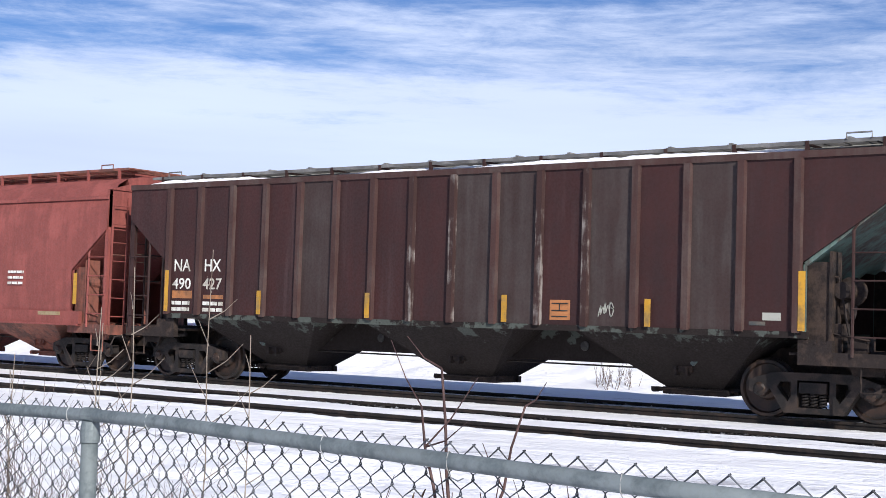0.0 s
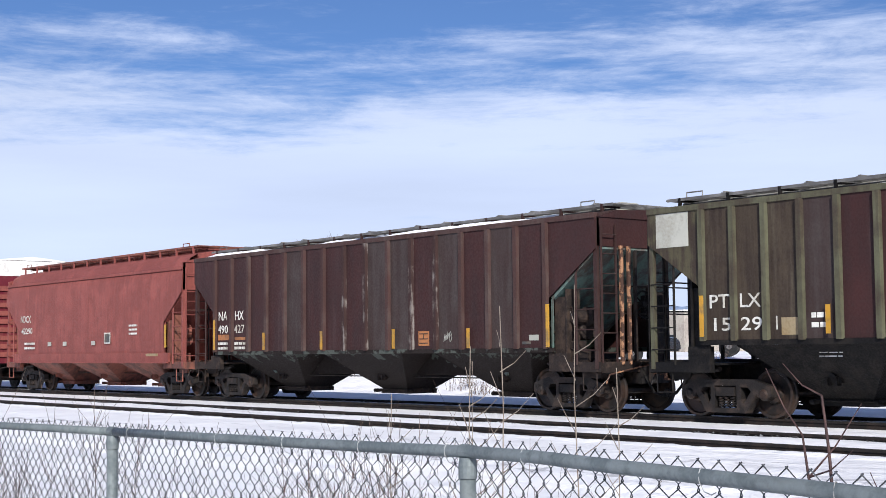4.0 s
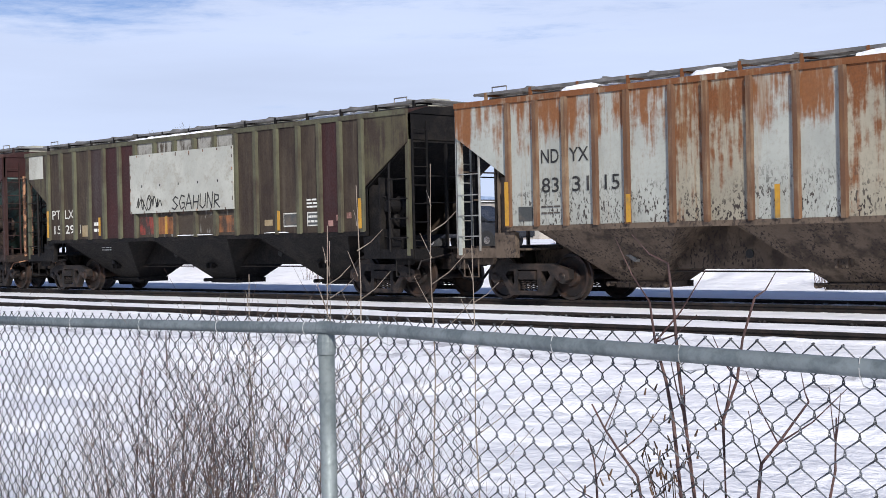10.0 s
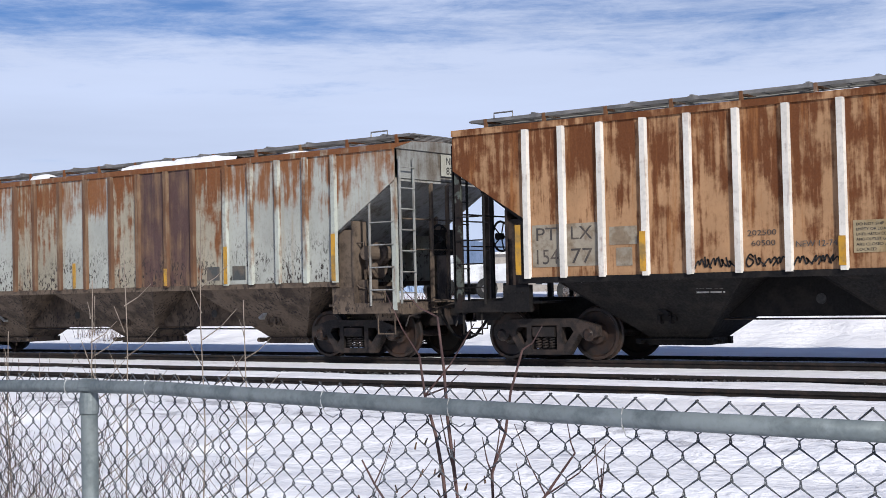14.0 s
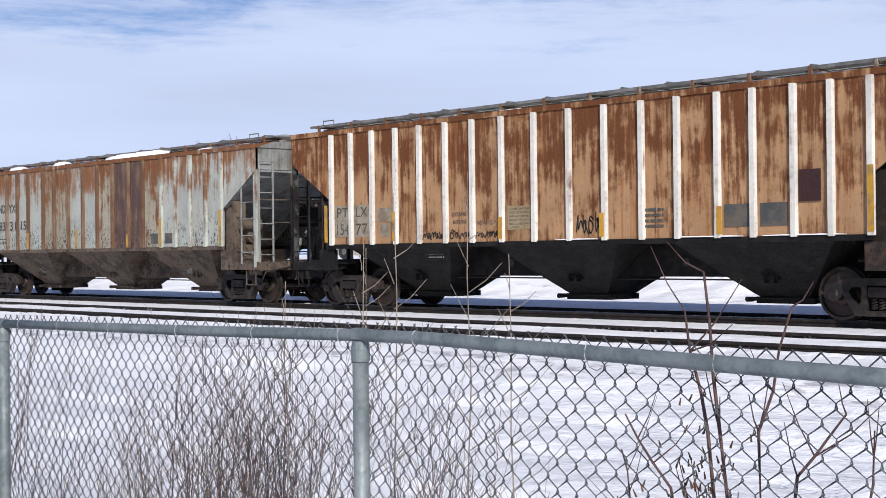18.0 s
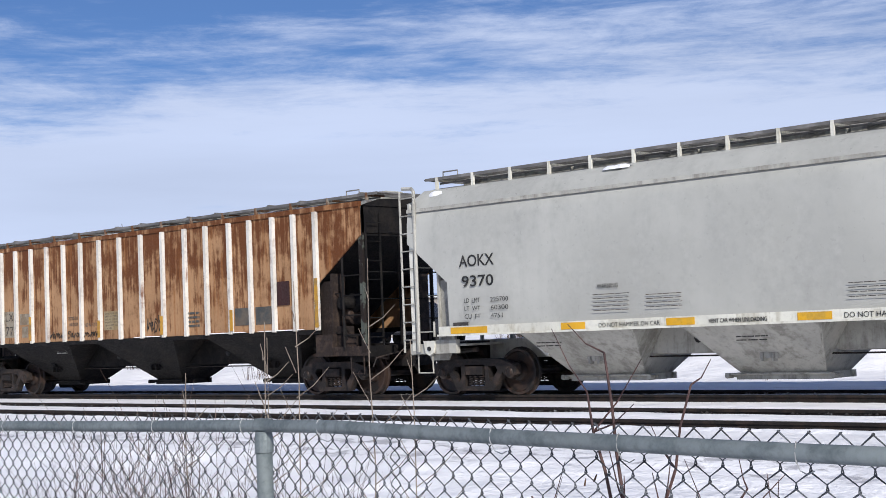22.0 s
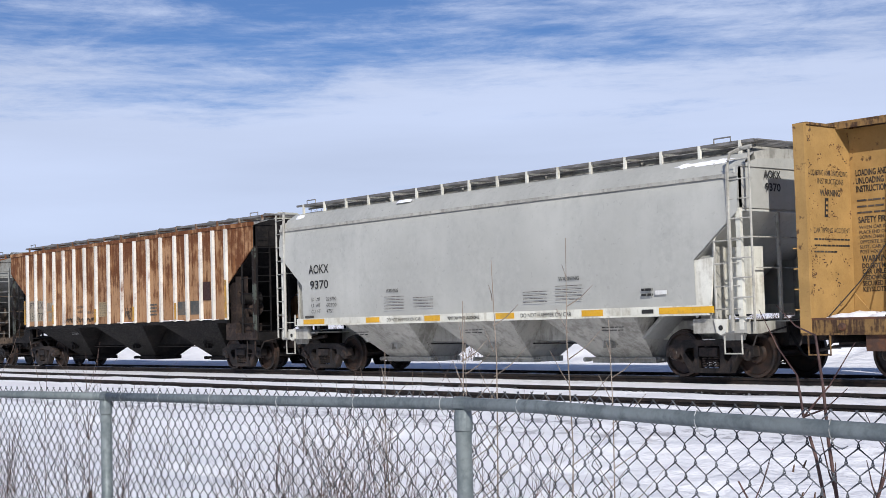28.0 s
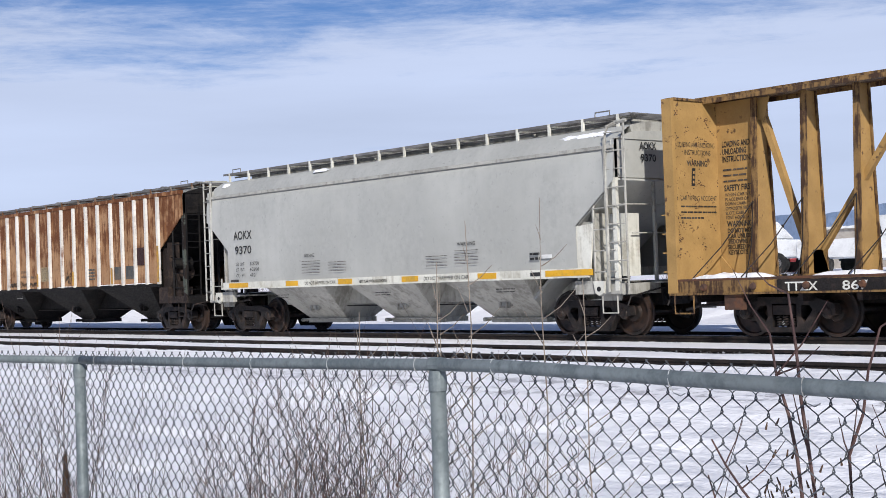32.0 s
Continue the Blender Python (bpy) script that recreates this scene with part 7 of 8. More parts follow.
        for i in range(n + 1):
            base = a + d * (i * pitch)
            # each wire swings half a pitch to either side from row to row
            pts = []
            for j in range(2 * rows + 1):
                z = rail_z(base.x) + 0.043 - j * pitch
                out = 1 if (i + j) % 2 == 0 else -1
                sag = 0.0016 * math.sin(i * 0.37 + j * 0.21)
                # a short upright hook at each crossing, then the straight leg to the next
                for up in ((0.0,) if far or j == 0 else (0.0065, -0.0065)):
                    pts.append(base + d * (out * (pitch / 2 + 0.0012) + pitch / 4 + sag * 0.6) + nrm * (0.027 + (0.003 if (up > 0) == (out > 0) else -0.003) + sag) + Vector((0, 0, z + up)))
            st = len(verts)
            for p, q in zip(pts, pts[1:] + [pts[-1] * 2 - pts[-2]]):
                t = (q - p).normalized()
                s1 = t.cross(nrm).normalized()
                for m in range(sides):
                    an = math.tau * m / sides
                    verts.append(p + s1 * (rr * math.cos(an)) + nrm * (rr * math.sin(an)))
            for j in range(len(pts) - 1):
                for m in range(sides):
                    faces.append((st + j * sides + m, st + j * sides + (m + 1) % sides, st + (j + 1) * sides + (m + 1) % sides, st + (j + 1) * sides + m))
        me = bpy.data.meshes.new("wire_mesh")
        me.from_pydata([tuple(v) for v in verts], [], faces)
        me.materials.append(M["wire"])
        ob = part("wire_mesh", me, "wire", f)
        ob["kind"] = "stuff"


fence()


# ---- guard rail beside the path ----
def guard_rail():
    g = thing("guard_rail", "weathered grey timber guard rail on pale posts, snow on top", "guard rail")
    g.matrix_basis = pose(-9, 1.90, -0.075, 0, 0, 1.2)
    x0, x1, y = -25.0, 5.0, 0.0       # along the rail, which runs at a slight slant to the fence
    def beam(a, b):
        bm = B()
        prof = [(y + 0.035, 0.275), (y - 0.05, 0.275), (y - 0.06, 0.265), (y - 0.06, 0.225), (y - 0.05, 0.215), (y - 0.052, 0.06), (y - 0.045, 0.05), (y - 0.045, -0.04), (y - 0.02, -0.05), (y + 0.03, -0.05), (y + 0.03, 0.24)]
        section(bm, prof, a, b)
        return bm
    xs = [x1 - 3.85 * i for i in range(9)]
    for a, b in zip(xs[1:], xs):
        part("beam", beam(a, b), "guard", g)
        bm = B()
        box(bm, a - 0.16, a + 0.16, y - 0.07, y - 0.056, -0.03, 0.285)
        for dx in (-0.11, 0.11):
            for zz in (0.02, 0.2):
                turned(bm, [(y - 0.085, 0.015), (y - 0.066, 0.015)], 8, (a + dx, 0, zz))
        part("splice_plate", bm, "guard", g)
    for i in range(12):
        x = 3.6 - i * 2.42
        bm = B()
        box(bm, x - 0.10, x + 0.10, y + 0.02, y + 0.22, -0.75, 0.16)
        part("post", bm, "post_wood", g, "pale weathered timber post")
    bm = B()
    box(bm, x0, x1, y + 0.035, y + 0.26, 0.165, 0.25)
    part("rail_cap", bm, "timber", g)
    for a, b in zip(xs[1:], xs):
        bm = B()
        box(bm, a + 0.01, b - 0.01, y - 0.075, y + 0.03, 0.278, 0.292)
        box(bm, a + 0.01, b - 0.01, y - 0.075, y - 0.062, 0.235, 0.277)
        part("cap_strip", bm, "guard_cap", g, "dark steel strip on the beam's edge")
    bm = B()
    n = 300
    rows = []
    for i in range(n + 1):
        x = x0 + (x1 - x0) * i / n
        k = max(0.0, 0.42 + 0.8 * noise.noise((x * 0.8, 1, 1)))
        rows.append([bm.verts.new((x, y + o + 0.03 * noise.noise((x * 2, o * 9, 4)), 0.253 + h * min(1, k) - (0.01 if k < 0.15 else 0))) for o, h in ((0.04, 0.0), (0.06, 0.02), (0.10, 0.03), (0.15 + 0.03 * k, 0.018), (0.17 + 0.04 * k, -0.004))])
    for a, b in zip(rows, rows[1:]):
        for k in range(4):
            bm.faces.new((a[k], b[k], b[k + 1], a[k + 1]))
    part("rail_snow", bm, "snow_soft", g, smooth=True)
    for x in (-0.9, 1.4, -3.6):
        bm = B()
        box(bm, x, x + 0.08, y - 0.066, y - 0.054, 0.05, 0.17)
        part("tag_plate", bm, "white", g, "small white number tag")
        bm = B()
        box(bm, x + 0.02, x + 0.06, y - 0.07, y - 0.0665, 0.08, 0.14)
        part("tag_print", bm, "ink", g)


guard_rail()


# ---- dry plants ----
def twig(verts, faces, pts, r0, r1, sides=3):
    st, n = len(verts), len(pts)
    for i, p in enumerate(pts):
        r = r0 + (r1 - r0) * i / (n - 1)
        for k in range(sides):
            a = math.tau * k / sides
            verts.append((p[0] + r * math.cos(a), p[1] + r * math.sin(a), p[2]))
    for i in range(n - 1):
        for k in range(sides):
            faces.append((st + i * sides + k, st + i * sides + (k + 1) % sides, st + (i + 1) * sides + (k + 1) % sides, st + (i + 1) * sides + k))


def stem_path(rng, base, lean, height, n=7, wob=0.03):
    pts, p = [], Vector(base)
    d = Vector((lean[0], lean[1], 1)).normalized()
    for i in range(n):
        pts.append(tuple(p))
        d = (d + Vector((rng.uniform(-wob, wob) * 3, rng.uniform(-wob, wob) * 3, 0.02))).normalized()
        p = p + d * (height / (n - 1))
    return pts


def shrub_mesh(seed, stems, spread, height, branches, r=0.005, fan=0.35):
    """Many thin stems from one root, each with side twigs."""
    rng = random.Random(seed)
    verts, faces = [], []
    for s in range(stems):
        a, q = rng.uniform(0, 6.28), spread * math.sqrt(rng.random())
        base = (q * math.cos(a), q * math.sin(a), 0)
        lean = (fan * rng.uniform(-1, 1), fan * rng.uniform(-1, 1))
        h = height * rng.uniform(0.5, 1.0)
        pts = stem_path(rng, base, lean, h)
        twig(verts, faces, pts, r * rng.uniform(0.6, 1.2), r * 0.25)
        for b in range(branches):
            i = rng.randint(2, 5)
            bl = h * rng.uniform(0.12, 0.34)
            sub = stem_path(rng, pts[i], (rng.uniform(-1, 1), rng.uniform(-1, 1)), bl, 4, 0.06)
            twig(verts, faces, sub, r * 0.45, r * 0.15)
    me = bpy.data.meshes.new("brushwood")
    me.from_pydata(verts, [], faces)
    return me


RED_STEMS = [((-2.22, 2.94, 1.10), (-2.17, 2.96, 0.79), 0.0075), ((-2.19, 2.97, 1.20), (-2.14, 2.98, 0.80), 0.008), ((-2.00, 3.08, 1.11), (-2.06, 3.04, 0.79), 0.0075), ((-1.88, 3.15, 0.84), (-1.98, 3.08, 0.68), 0.007), ((-2.36, 2.86, 0.83), (-2.26, 2.92, 0.64), 0.006), ((-1.83, 3.19, 0.80), (-1.84, 3.19, 0.60), 0.006), ((-2.44, 2.95, 0.72), (-2.42, 2.96, 0.55), 0.005)]
PALE_STALKS = [(-4.29, 3.56, 1.34), (-4.21, 3.66, 1.50), (-4.01, 3.88, 1.58), (-4.34, 3.62, 1.28), (-3.9, 4.0, 1.25), (-4.6, 3.4, 1.15)]


def plants():
    rng = random.Random(12)
    kinds = {
        "brush": [shrub_mesh(i, 12, 0.28, 1.35, 5, 0.0034) for i in range(4)],
        "reeds": [shrub_mesh(20 + i, 34, 0.35, 0.75, 1, 0.0030, 0.25) for i in range(3)],
        "tall": [shrub_mesh(40 + i, 8, 0.16, 1.75, 11, 0.0044, 0.30) for i in range(3)],
        "thatch": [shrub_mesh(70 + i, 70, 0.45, 0.62, 1, 0.0028, 0.5) for i in range(3)],
        "red": [shrub_mesh(60 + i, 6, 0.14, 1.62, 8, 0.0058, 0.28) for i in range(2)],
    }
    paint = {"thatch": "thatch", "brush": "stem", "reeds": "stem_pale", "tall": "stem", "red": "stem_red"}
    for k, meshes in kinds.items():
        for me in meshes:
            me.materials.append(M[paint[k]])
    words = {"thatch": "dense reddish dry grass along the guard rail", "brush": "leafless brown brush in snow by the fence", "reeds": "pale dry grass stems in snow", "tall": "tall bare brown shrub beside the fence", "red": "dark reddish bare shrub beside the fence"}

    def place(k, x, y, size, z=None):
        grassy = k in ("reeds", "thatch")
        root = thing("dry_grass" if grassy else "shrub", words[k], "grass" if grassy else "shrub", "dry plants along the fence")
        root.matrix_basis = pose(x, y, ground_height(x, y) - 0.02 if z is None else z, 0, 0, rng.uniform(0, 360)) @ Matrix.Diagonal((size, size, size, 1))
        part("brushwood", rng.choice(kinds[k]), paint[k], root)["kind"] = "stuff"
    # thick growth by the guard rail, thinning towards the open field
    for i in range(80):
        x = -7.6 - 26 * rng.random() ** 1.3
        place(rng.choice(("brush", "brush", "reeds", "reeds")), x, 2.35 + rng.uniform(-0.15, 1.6), rng.uniform(0.7, 1.25))
    for i in range(66):
        place(rng.choice(("brush", "brush", "tall", "reeds")), rng.uniform(-26, -11.5), 2.4 + rng.uniform(-0.2, 1.9), rng.uniform(0.75, 1.25))
    for i in range(60):
        x = -6.6 - 15 * rng.random()
        place("thatch", x, rng.uniform(2.3, 2.95), rng.uniform(0.6, 1.15))
    for i in range(6):
        place(rng.choice(("brush", "tall", "reeds")), rng.gauss(-5.5, 0.4), rng.uniform(3.4, 4.2), rng.uniform(0.5, 0.9))
    for x, y, s in ((-5.4, 3.7, 0.95), (-5.9, 3.9, 0.85), (-5.2, 3.55, 1.0), (-5.5, 3.5, 1.0), (-5.5, 3.95, 1.0), (-3.1, 3.5, 0.5)):
        place("brush", x, y, s)
    for x, y, s in ((-5.3, 3.6, 0.85), (-3.2, 3.4, 0.65), (-8.2, 3.7, 1.0), (-10.5, 3.8, 1.1), (-13, 4, 1.1), (-4.9, 3.6, 0.8), (-5.1, 3.7, 0.9), (-5.45, 3.65, 0.92), (-5.8, 3.8, 0.85), (-5.0, 3.9, 0.75), (-5.3, 3.95, 0.92), (-6.1, 3.7, 0.7)):
        place("tall", x, y, s)
    for x, y, s in ((-4.2, 3.75, 0.78), (-4.0, 3.6, 0.72), (-3.75, 3.7, 0.80), (-3.55, 3.62, 0.62), (-4.35, 3.85, 0.7)):
        place("tall", x, y, s)
    for x, y, s in ((-5.5, 3.55, 0.85), (-5.2, 3.7, 0.9), (-4.95, 3.6, 0.82), (-8.9, 3.6, 0.75), (-9.6, 3.7, 0.8), (-10.4, 3.6, 0.8)):
        place("red", x, y, s)
    red = thing("shrub", "dark reddish bare shrub behind the fence", "shrub", "dry plants along the fence")
    r3 = random.Random(9)
    foot = (-2.08, 3.02, -0.55)
    for top, bend, r in RED_STEMS:
        pts = [Vector(foot).lerp(Vector(bend), f) + Vector((r3.uniform(-.01, .01), r3.uniform(-.01, .01), 0)) for f in (0, 0.25, 0.5, 0.75)]
        pts += [Vector(bend).lerp(Vector(top), f) + Vector((r3.uniform(-.01, .01), 0, 0)) for f in (0, 0.33, 0.66, 1)]
        bm = B()
        tube(bm, pts, r, 6, r * 0.4)
        stem = part("stem", bm, "stem_red", red)
        for k in range(5):
            p = pts[r3.randint(3, 7)]
            q = p + Vector((r3.uniform(-.16, .16), r3.uniform(-.1, .1), r3.uniform(0.05, 0.2)))
            bm = B()
            tube(bm, [p, p.lerp(q, 0.5) + Vector((0, 0, -0.015)), q], r * 0.38, 4, r * 0.15)
            part("side_twig", bm, "stem_red", stem)
    bm = B()
    for k in range(70):     # dried flower heads of a low weed beside it
        p = Vector((-2.25 + r3.gauss(0, 0.07), 3.05 + r3.gauss(0, 0.06), 0.62 + r3.gauss(0, 0.09)))
        tube(bm, [p, p + Vector((r3.uniform(-.012, .012), 0, 0.02))], 0.0038, 4, 0.002)
        if k % 6 == 0:
            tube(bm, [(-2.2, 3.05, -0.55), (-2.22, 3.05, 0.3), p], 0.0016, 3)
    part("weed_head", bm, "seed", red)["kind"] = "stuff"
    for x, y, top in PALE_STALKS:
        s = thing("dry_stalk", "tall pale dry stalk with upswept twigs", "plant", "dry plants along the fence")
        g0 = ground_height(x, y)
        s.matrix_basis = pose(x, y, g0)
        h = top - g0
        bm = B()
        pts = [(r3.uniform(-.02, .02), r3.uniform(-.02, .02), h * f) for f in (0, 0.2, 0.4, 0.6, 0.8, 1)]
        tube(bm, pts, 0.0048, 5, 0.0016)
        part("stalk", bm, "stem_pale", s)
        for k in range(11):
            f = 0.42 + 0.05 * k
            sd = 1 if k % 2 else -1
            bm = B()
            l = (1.1 - f) * 0.42
            tube(bm, [(0, 0, h * f), (sd * l * 0.5, 0.03, h * f + l * 0.35), (sd * l, 0.05, h * f + l * 0.85)], 0.0024, 4, 0.001)
            part("side_twig", bm, "stem_pale", s)
    for x, y, s in ((-7.3, 3.6, 0.9), (-6.9, 3.9, 1.0), (-6.3, 3.6, 0.7), (-2.5, 3.4, 0.5), (-1.4, 3.2, 0.45), (-7.8, 4.3, 1.1)):
        place("reeds", x, y, s)
    # dark seed heads
    for x, y in ((-8.10, 3.70), (-8.03, 3.67), (-8.17, 3.74)):
        root = thing("seed_stalk", "dry stalk with a dark brown seed head", "plant", "dry plants along the fence")
        root.matrix_basis = pose(x, y, ground_height(x, y), 0, 0, 40 * x)
        bm = B()
        tube(bm, [(0, 0, 0), (0.03, 0, 0.4), (0.05, 0, 0.72)], 0.006, 5)
        part("stalk", bm, "stem", root)
        bm = B()
        r2 = random.Random(int(-x * 100))
        for i in range(90):
            zz = 0.45 + 0.3 * r2.random()
            q = 0.034 * (1 - (zz - 0.45) / 0.36)
            a = r2.uniform(0, 6.28)
            tube(bm, [(0.05, 0, zz), (0.05 + q * math.cos(a), q * math.sin(a), zz + 0.06)], 0.006, 3, 0.002)
        part("seed_head", bm, "seed", root)
    # brush on the far bank
    far = [shrub_mesh(80 + i, 34, 0.5, 0.75, 3, 0.009, 0.4) for i in range(2)]
    for me in far:
        me.materials.append(M["stem"])
    for i in range(26):
        x, y = rng.uniform(-52, 2), rng.uniform(28.5, 33)
        root = thing("dry_grass", "pale dry weeds on the snow bank", "grass", "weeds on the bank")
        root.matrix_basis = pose(x, y, ground_height(x, y) - 0.03, 0, 0, rng.uniform(0, 360))
        part("brushwood", rng.choice(far), "stem_pale", root)["kind"] = "stuff"


plants()


# ---- beyond the track ----
def vehicle(x, y, turn, paint, kind, label):
    v = thing(kind, label, "car" if kind != "pickup_truck" else "truck", "parked vehicles")
    v.matrix_basis = pose(x, y, ground_height(x, y), 0, 0, turn)
    long, wide = (5.6, 0.98) if kind == "pickup_truck" else (4.6, 0.9)
    h = long / 2
    if kind == "pickup_truck":
        low = [(-h, 0.55), (-h, 1.15), (-0.4, 1.2), (1.0, 1.22), (h - 0.1, 1.12), (h, 0.9), (h, 0.5)]
        cab = [(-0.5, 1.2), (-0.35, 1.85), (0.75, 1.88), (1.45, 1.2)]
    else:
        low = [(-h, 0.5), (-h, 1.0), (-1.7, 1.05), (1.1, 1.05), (h - 0.1, 0.9), (h, 0.7), (h, 0.42)]
        cab = [(-h + 0.25, 1.05), (-h + 0.6, 1.65), (0.4, 1.68), (1.35, 1.05)]
    bm = B()
    prism(bm, low, -wide, wide)
    bmesh.ops.bevel(bm, geom=list(bm.edges), offset=0.06, segments=2, affect="EDGES")
    part("body", bm, paint, v)
    bm = B()
    prism(bm, cab, -wide + 0.12, wide - 0.12)
    bmesh.ops.bevel(bm, geom=list(bm.edges), offset=0.05, segments=2, affect="EDGES")
    part("cabin", bm, paint, v)
    cx0, cx1 = cab[0][0] + 0.22, cab[3][0] - 0.35
    for a, b in ((cx0, (cx0 + cx1) / 2 - 0.06), ((cx0 + cx1) / 2 + 0.06, cx1)):
        for s in (-1, 1):
            bm = B()
            prism(bm, [(a, cab[0][1] + 0.07), (a + 0.12, cab[1][1] - 0.1), (b - 0.12, cab[1][1] - 0.1), (b, cab[0][1] + 0.07)], *sorted((s * (wide - 0.125), s * (wide - 0.112))))
            part("side_window", bm, "glass", v)
    for wx in (-h + 0.95, h - 0.95):
        for s in (-1, 1):
            bm = B()
            turned(bm, [(s * (wide - 0.22), 0.2), (s * (wide - 0.22), 0.36), (s * (wide + 0.01), 0.36), (s * (wide + 0.01), 0.2)], 18, (wx, 0, 0.36))
            bmesh.ops.recalc_face_normals(bm, faces=bm.faces)
            w = part("wheel", bm, "rubber", v)
            bm = B()
            turned(bm, [(s * (wide + 0.0), 0.2), (s * (wide + 0.015), 0.12)], 12, (wx, 0, 0.36))
            bmesh.ops.recalc_face_normals(bm, faces=bm.faces)
            part("rim", bm, "tread", w)
    return v


vehicle(-25.1, 40.0, 2, "car_white", "pickup_truck", "white pickup truck parked beyond the tracks")
vehicle(-20.9, 38.4, 5, "car_white", "pickup_truck", "white pickup truck parked on snow")
vehicle(-16.8, 42.9, 5, "car_blue", "passenger_car", "bright blue car parked beyond the tracks")
vehicle(-31.4, 41.0, 4, "car_white", "pickup_truck", "white pickup truck parked on snow")
vehicle(-12.0, 43, -5, "car_white", "pickup_truck", "white pickup truck parked beyond the tracks")
vehicle(-37.5, 38.6, 6, "car_dark", "passenger_car", "dark car parked on snow")
vehicle(-34.5, 44.5, 0, "car_red", "pickup_truck", "red pickup truck parked on snow")
vehicle(-40.5, 39, 6, "car_white", "passenger_car", "white car parked on snow")
vehicle(-46, 40, -4, "car_red", "passenger_car", "red car parked on snow")
vehicle(-52, 41, 4, "car_dark", "pickup_truck", "dark pickup truck parked on snow")


def bare_tree_mesh(seed, height, depth=5):
    rng = random.Random(seed)
    verts, faces = [], []

    def grow(p, d, length, r, level):
        pts, q = [], Vector(p)
        for i in range(4):
            pts.append(tuple(q))
            d = (d + Vector((rng.uniform(-.2, .2), rng.uniform(-.2, .2), 0.05))).normalized()
            q = q + d * length / 3
        twig(verts, faces, pts, r, r * 0.62, 5 if level < 2 else 3)
        if level < depth:
            for _ in range(rng.randint(2, 4)):
                i = rng.randint(1, 3)
                nd = (d + Vector((rng.uniform(-1, 1), rng.uniform(-1, 1), rng.uniform(-.2, .6))) * 0.75).normalized()
                grow(pts[i], nd, length * rng.uniform(0.55, 0.8), r * 0.55, level + 1)
    grow((0, 0, 0), Vector((0, 0, 1)), height * 0.38, height * 0.018, 0)
    me = bpy.data.meshes.new("crown")
    me.from_pydata(verts, [], faces)
    me.materials.append(M["bark"])
    return me


TREES = [bare_tree_mesh(100 + i, 11) for i in range(3)]
rng_t = random.Random(3)
for x, y, s in ((-88, 62, 0.9), (-105, 70, 1.0), (-190, 66, 1.1), (-200, 60, 1.0), (-150, 80, 0.8), (-228, 70, 1.1), (-122, 66, 0.7), (-255, 45, 1.3), (-265, 44, 1.4), (-176, 72, 0.8)):
    tr = thing("bare_tree", "leafless grey tree far beyond the tracks", "tree", "far trees")
    tr.matrix_basis = pose(x, y, ground_height(x, y) - 0.1, 0, 0, rng_t.uniform(0, 360)) @ Matrix.Diagonal((s, s, s, 1))
    part("crown", rng_t.choice(TREES), "bark", tr)
near_tree = thing("bare_tree", "leafless grey tree beside the far end of the fence", "tree")
near_tree.matrix_basis = pose(-52, 5.4, -0.6) @ Matrix.Diagonal((0.34, 0.34, 0.34, 1))
part("crown", TREES[0], "bark", near_tree)


def pole(x, y, h, lamp=False):
    p = thing("utility_pole", "grey wooden utility pole with crossarm", "pole", "far poles")
    p.matrix_basis = pose(x, y, ground_height(x, y))
    bm = B()
    turned(bm, [(0, 0.16), (h, 0.11)], 8, axis="z")
    part("shaft", bm, "bark", p)
    bm = B()
    box(bm, -1.0, 1.0, -0.06, 0.06, h - 0.7, h - 0.55)
    for k in (-0.9, -0.4, 0.4, 0.9):
        turned(bm, [(h - 0.55, 0.05), (h - 0.35, 0.04)], 6, (k, 0, 0), "z")
    part("crossarm", bm, "bark", p)


for x, y, h in ((-300, 46.5, 17), (-88, 150, 9), (-110, 170, 9), (-68, 160, 9), (-40, 165, 9), (-150, 180, 9)):
    pole(x, y, h)


def building(x, y, w, d, h, label):
    b = thing("low_building", label, "building")
    b.matrix_basis = pose(x, y, ground_height(x, y) - 0.05)
    bm = B()
    box(bm, -w / 2, w / 2, 0, d, 0, h)
    part("wall", bm, "wall", b)
    bm = B()
    prism(bm, [(-w / 2 - 0.3, h + 0.004), (w / 2 + 0.3, h + 0.004), (w / 2 + 0.3, h + 0.25), (-w / 2 - 0.3, h + 0.25)], -0.3, d + 0.3)
    part("roof", bm, "white", b, "snow-white flat roof")
    n = int(w / 4)
    for i in range(n):
        bm = B()
        xx = -w / 2 + (i + 0.5) * w / n
        box(bm, xx - 0.7, xx + 0.7, -0.03, -0.004, 1.0, 2.2)
        part("window", bm, "glass", b)


building(-62, 120, 40, 15, 4.2, "long low tan building with snowy roof")
building(-140, 130, 50, 15, 5, "low tan shed far beyond the tracks")


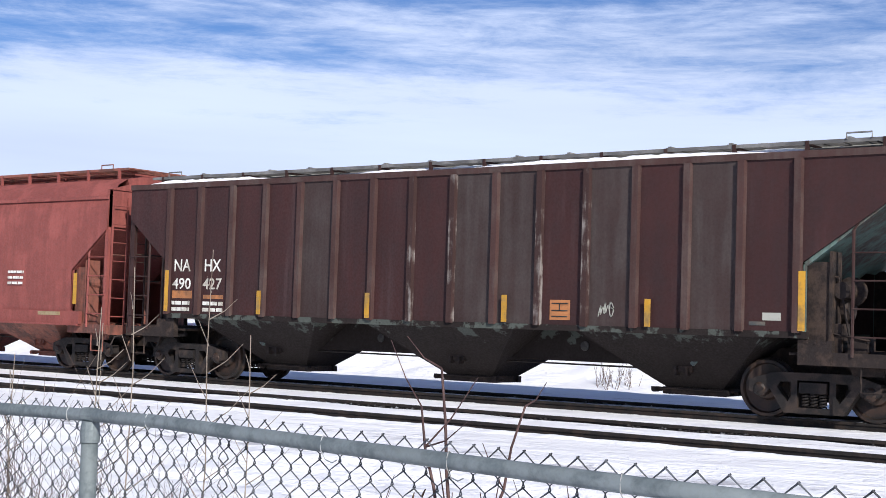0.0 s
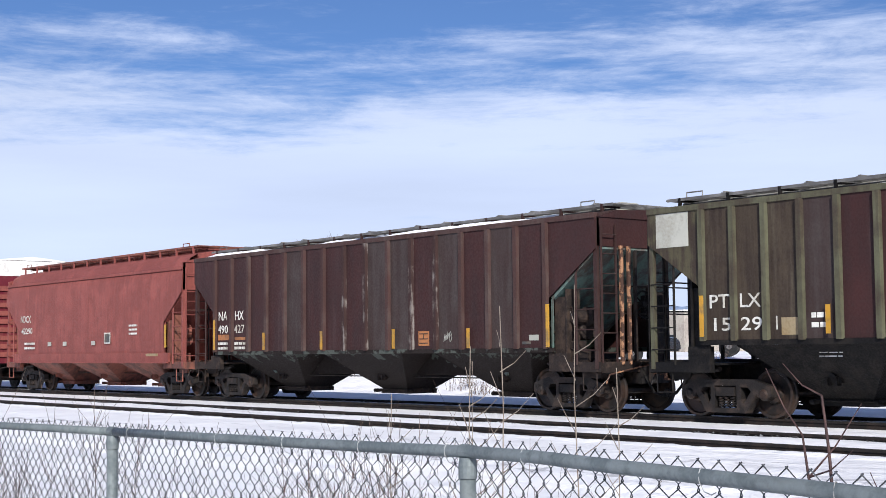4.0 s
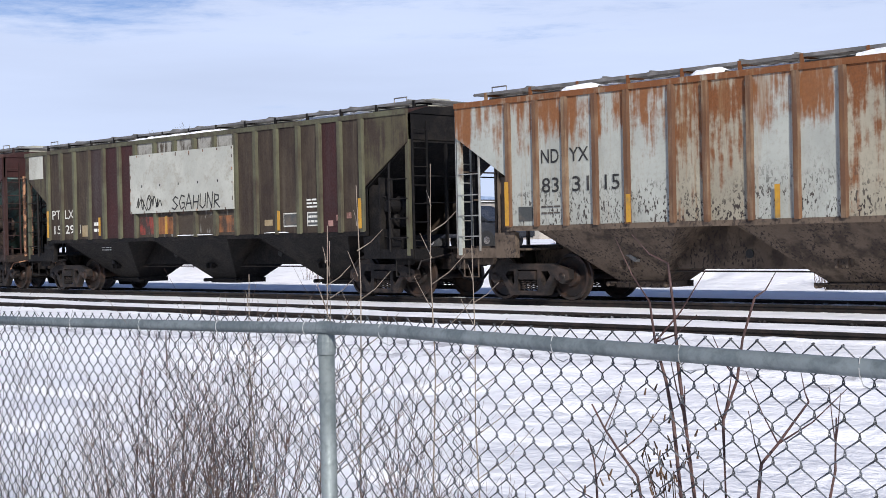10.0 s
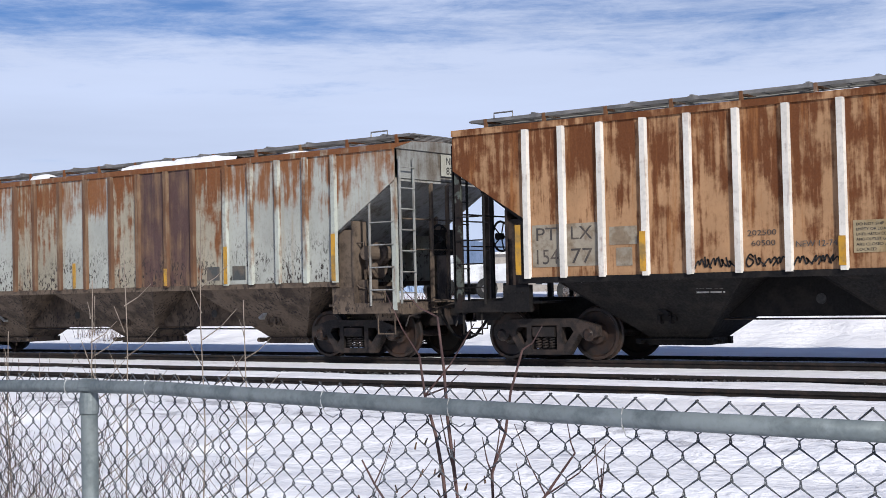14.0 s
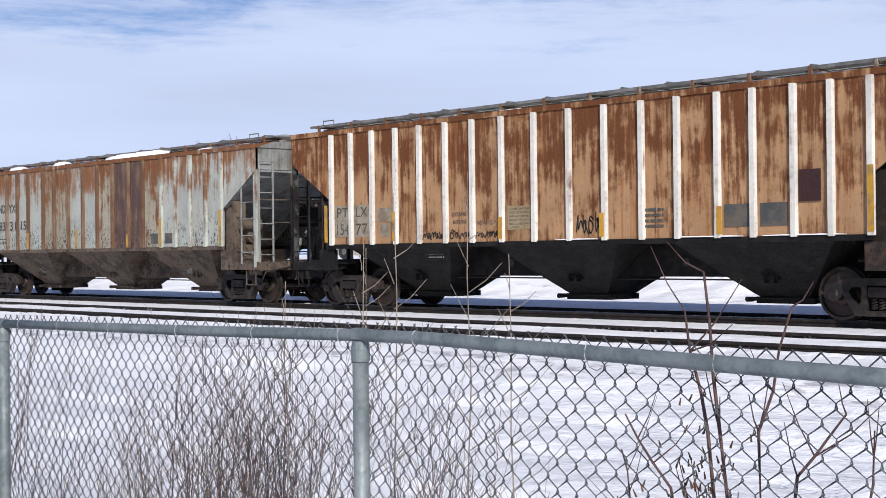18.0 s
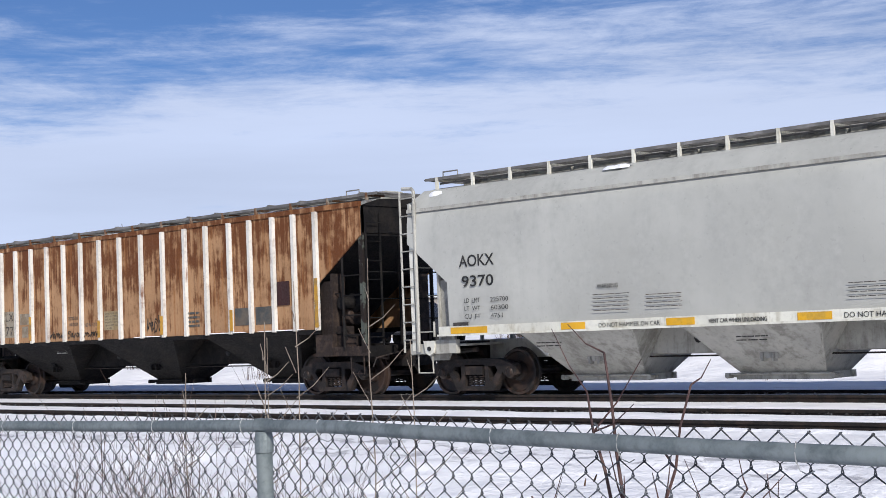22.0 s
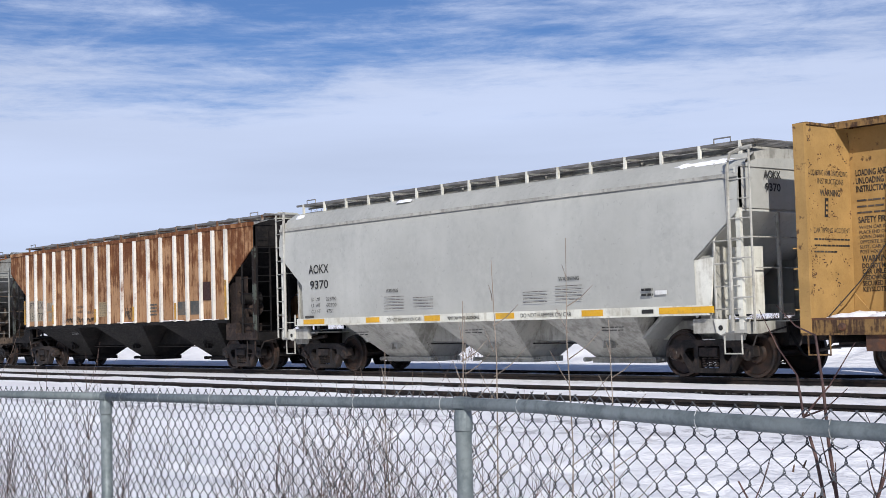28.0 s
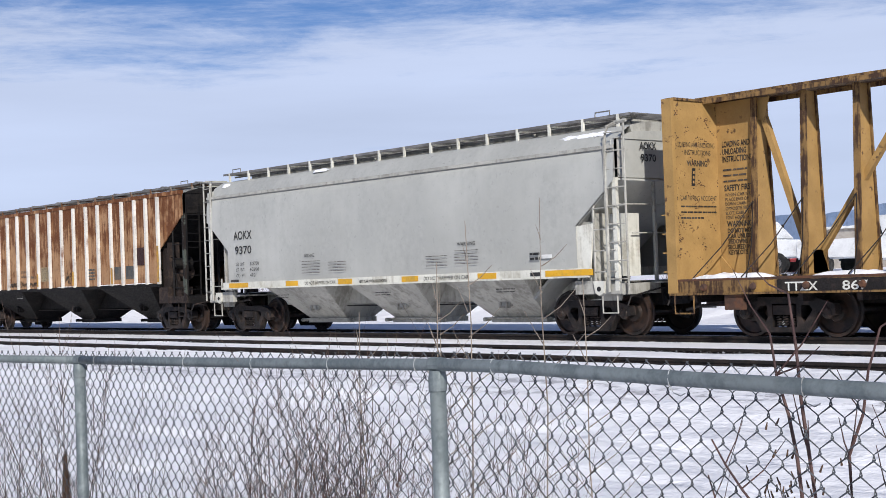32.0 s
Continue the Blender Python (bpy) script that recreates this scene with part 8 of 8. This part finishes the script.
def far_woods():
    bm = B()
    rng = random.Random(8)
    verts, faces = [], []
    for i in range(900):
        x = -1300 + 1700 * rng.random()
        y = 620 + 160 * rng.random()
        h, w = rng.uniform(5, 12), rng.uniform(3, 8)
        st = len(verts)
        m = 7
        for k in range(m + 1):
            f = k / m
            verts.append((x + (f - 0.5) * w * 2, y + rng.uniform(-2, 2), -1))
            verts.append((x + (f - 0.5) * w * 2 + rng.uniform(-.5, .5), y + rng.uniform(-2, 2), h * (math.sin(math.pi * (0.12 + 0.76 * f)) + rng.uniform(-.18, .18))))
        for k in range(m):
            faces.append((st + 2 * k, st + 2 * k + 2, st + 2 * k + 3, st + 2 * k + 1))
    bm.free()
    me = bpy.data.meshes.new("far_woods")
    me.from_pydata(verts, [], faces)
    me.materials.append(M["haze_tint"])
    tagged(new("far_woods", me), "line of distant woods with haze painted into their blue", "woods", kind="stuff")
    me = bpy.data.meshes.new("backdrop")
    n = 90
    vs, fs = [], []
    for i in range(n + 1):
        x = -3800 + 5600 * i / n
        hh = 118 + 22 * noise.noise((i * 0.13, 0, 0)) + 9 * noise.noise((i * 0.6, 2, 0))
        vs += [(x, 2500 + 300 * math.sin(i * 0.1), -5), (x, 2500 + 300 * math.sin(i * 0.1), hh)]
    for i in range(n):
        fs.append((2 * i, 2 * i + 2, 2 * i + 3, 2 * i + 1))
    me.from_pydata(vs, [], fs)
    # the hills' distance haze is painted in their colour
    me.materials.append(M["haze_tint"])
    tagged(new("backdrop", me), "hills on the horizon with haze painted into their blue", "hills", kind="structure")


far_woods()


# ---- what moves ----
def way(t):
    """Metres that the train has gone along the track at t seconds."""
    for (a, p), (b, q) in zip(WAY, WAY[1:]):
        if t <= b:
            break
    i = WAY.index((a, p))
    p0 = WAY[max(0, i - 1)]
    q1 = WAY[min(len(WAY) - 1, i + 2)]
    m0 = (q - p0[1]) / max(0.01, b - p0[0])
    m1 = (q1[1] - p) / max(0.01, q1[0] - a)
    f = (t - a) / (b - a)
    h = b - a
    return (2 * f ** 3 - 3 * f ** 2 + 1) * p + (f ** 3 - 2 * f ** 2 + f) * h * m0 + (-2 * f ** 3 + 3 * f ** 2) * q + (f ** 3 - f ** 2) * h * m1


def motions():
    ts = [i * 0.5 for i in range(65)]
    for car, u, slack in CARS:
        walk(car, [(t, pose(u + way(t) - slack * ease(16.6, 14.4, t), TRACK_Y, TRAIN_Z)) for t in ts])
    tw = [i * 0.25 for i in range(129)]
    turn = [(t, math.degrees((way(t) - way(0)) / WHEEL_R)) for t in tw]
    for w, wx in WHEELS:
        if abs(w.parent.parent.matrix_basis.translation.x) > 1e6:
            continue
        walk(w, [(t, pose(wx, 0, WHEEL_R, 0, a, 0)) for t, a in turn])


motions()
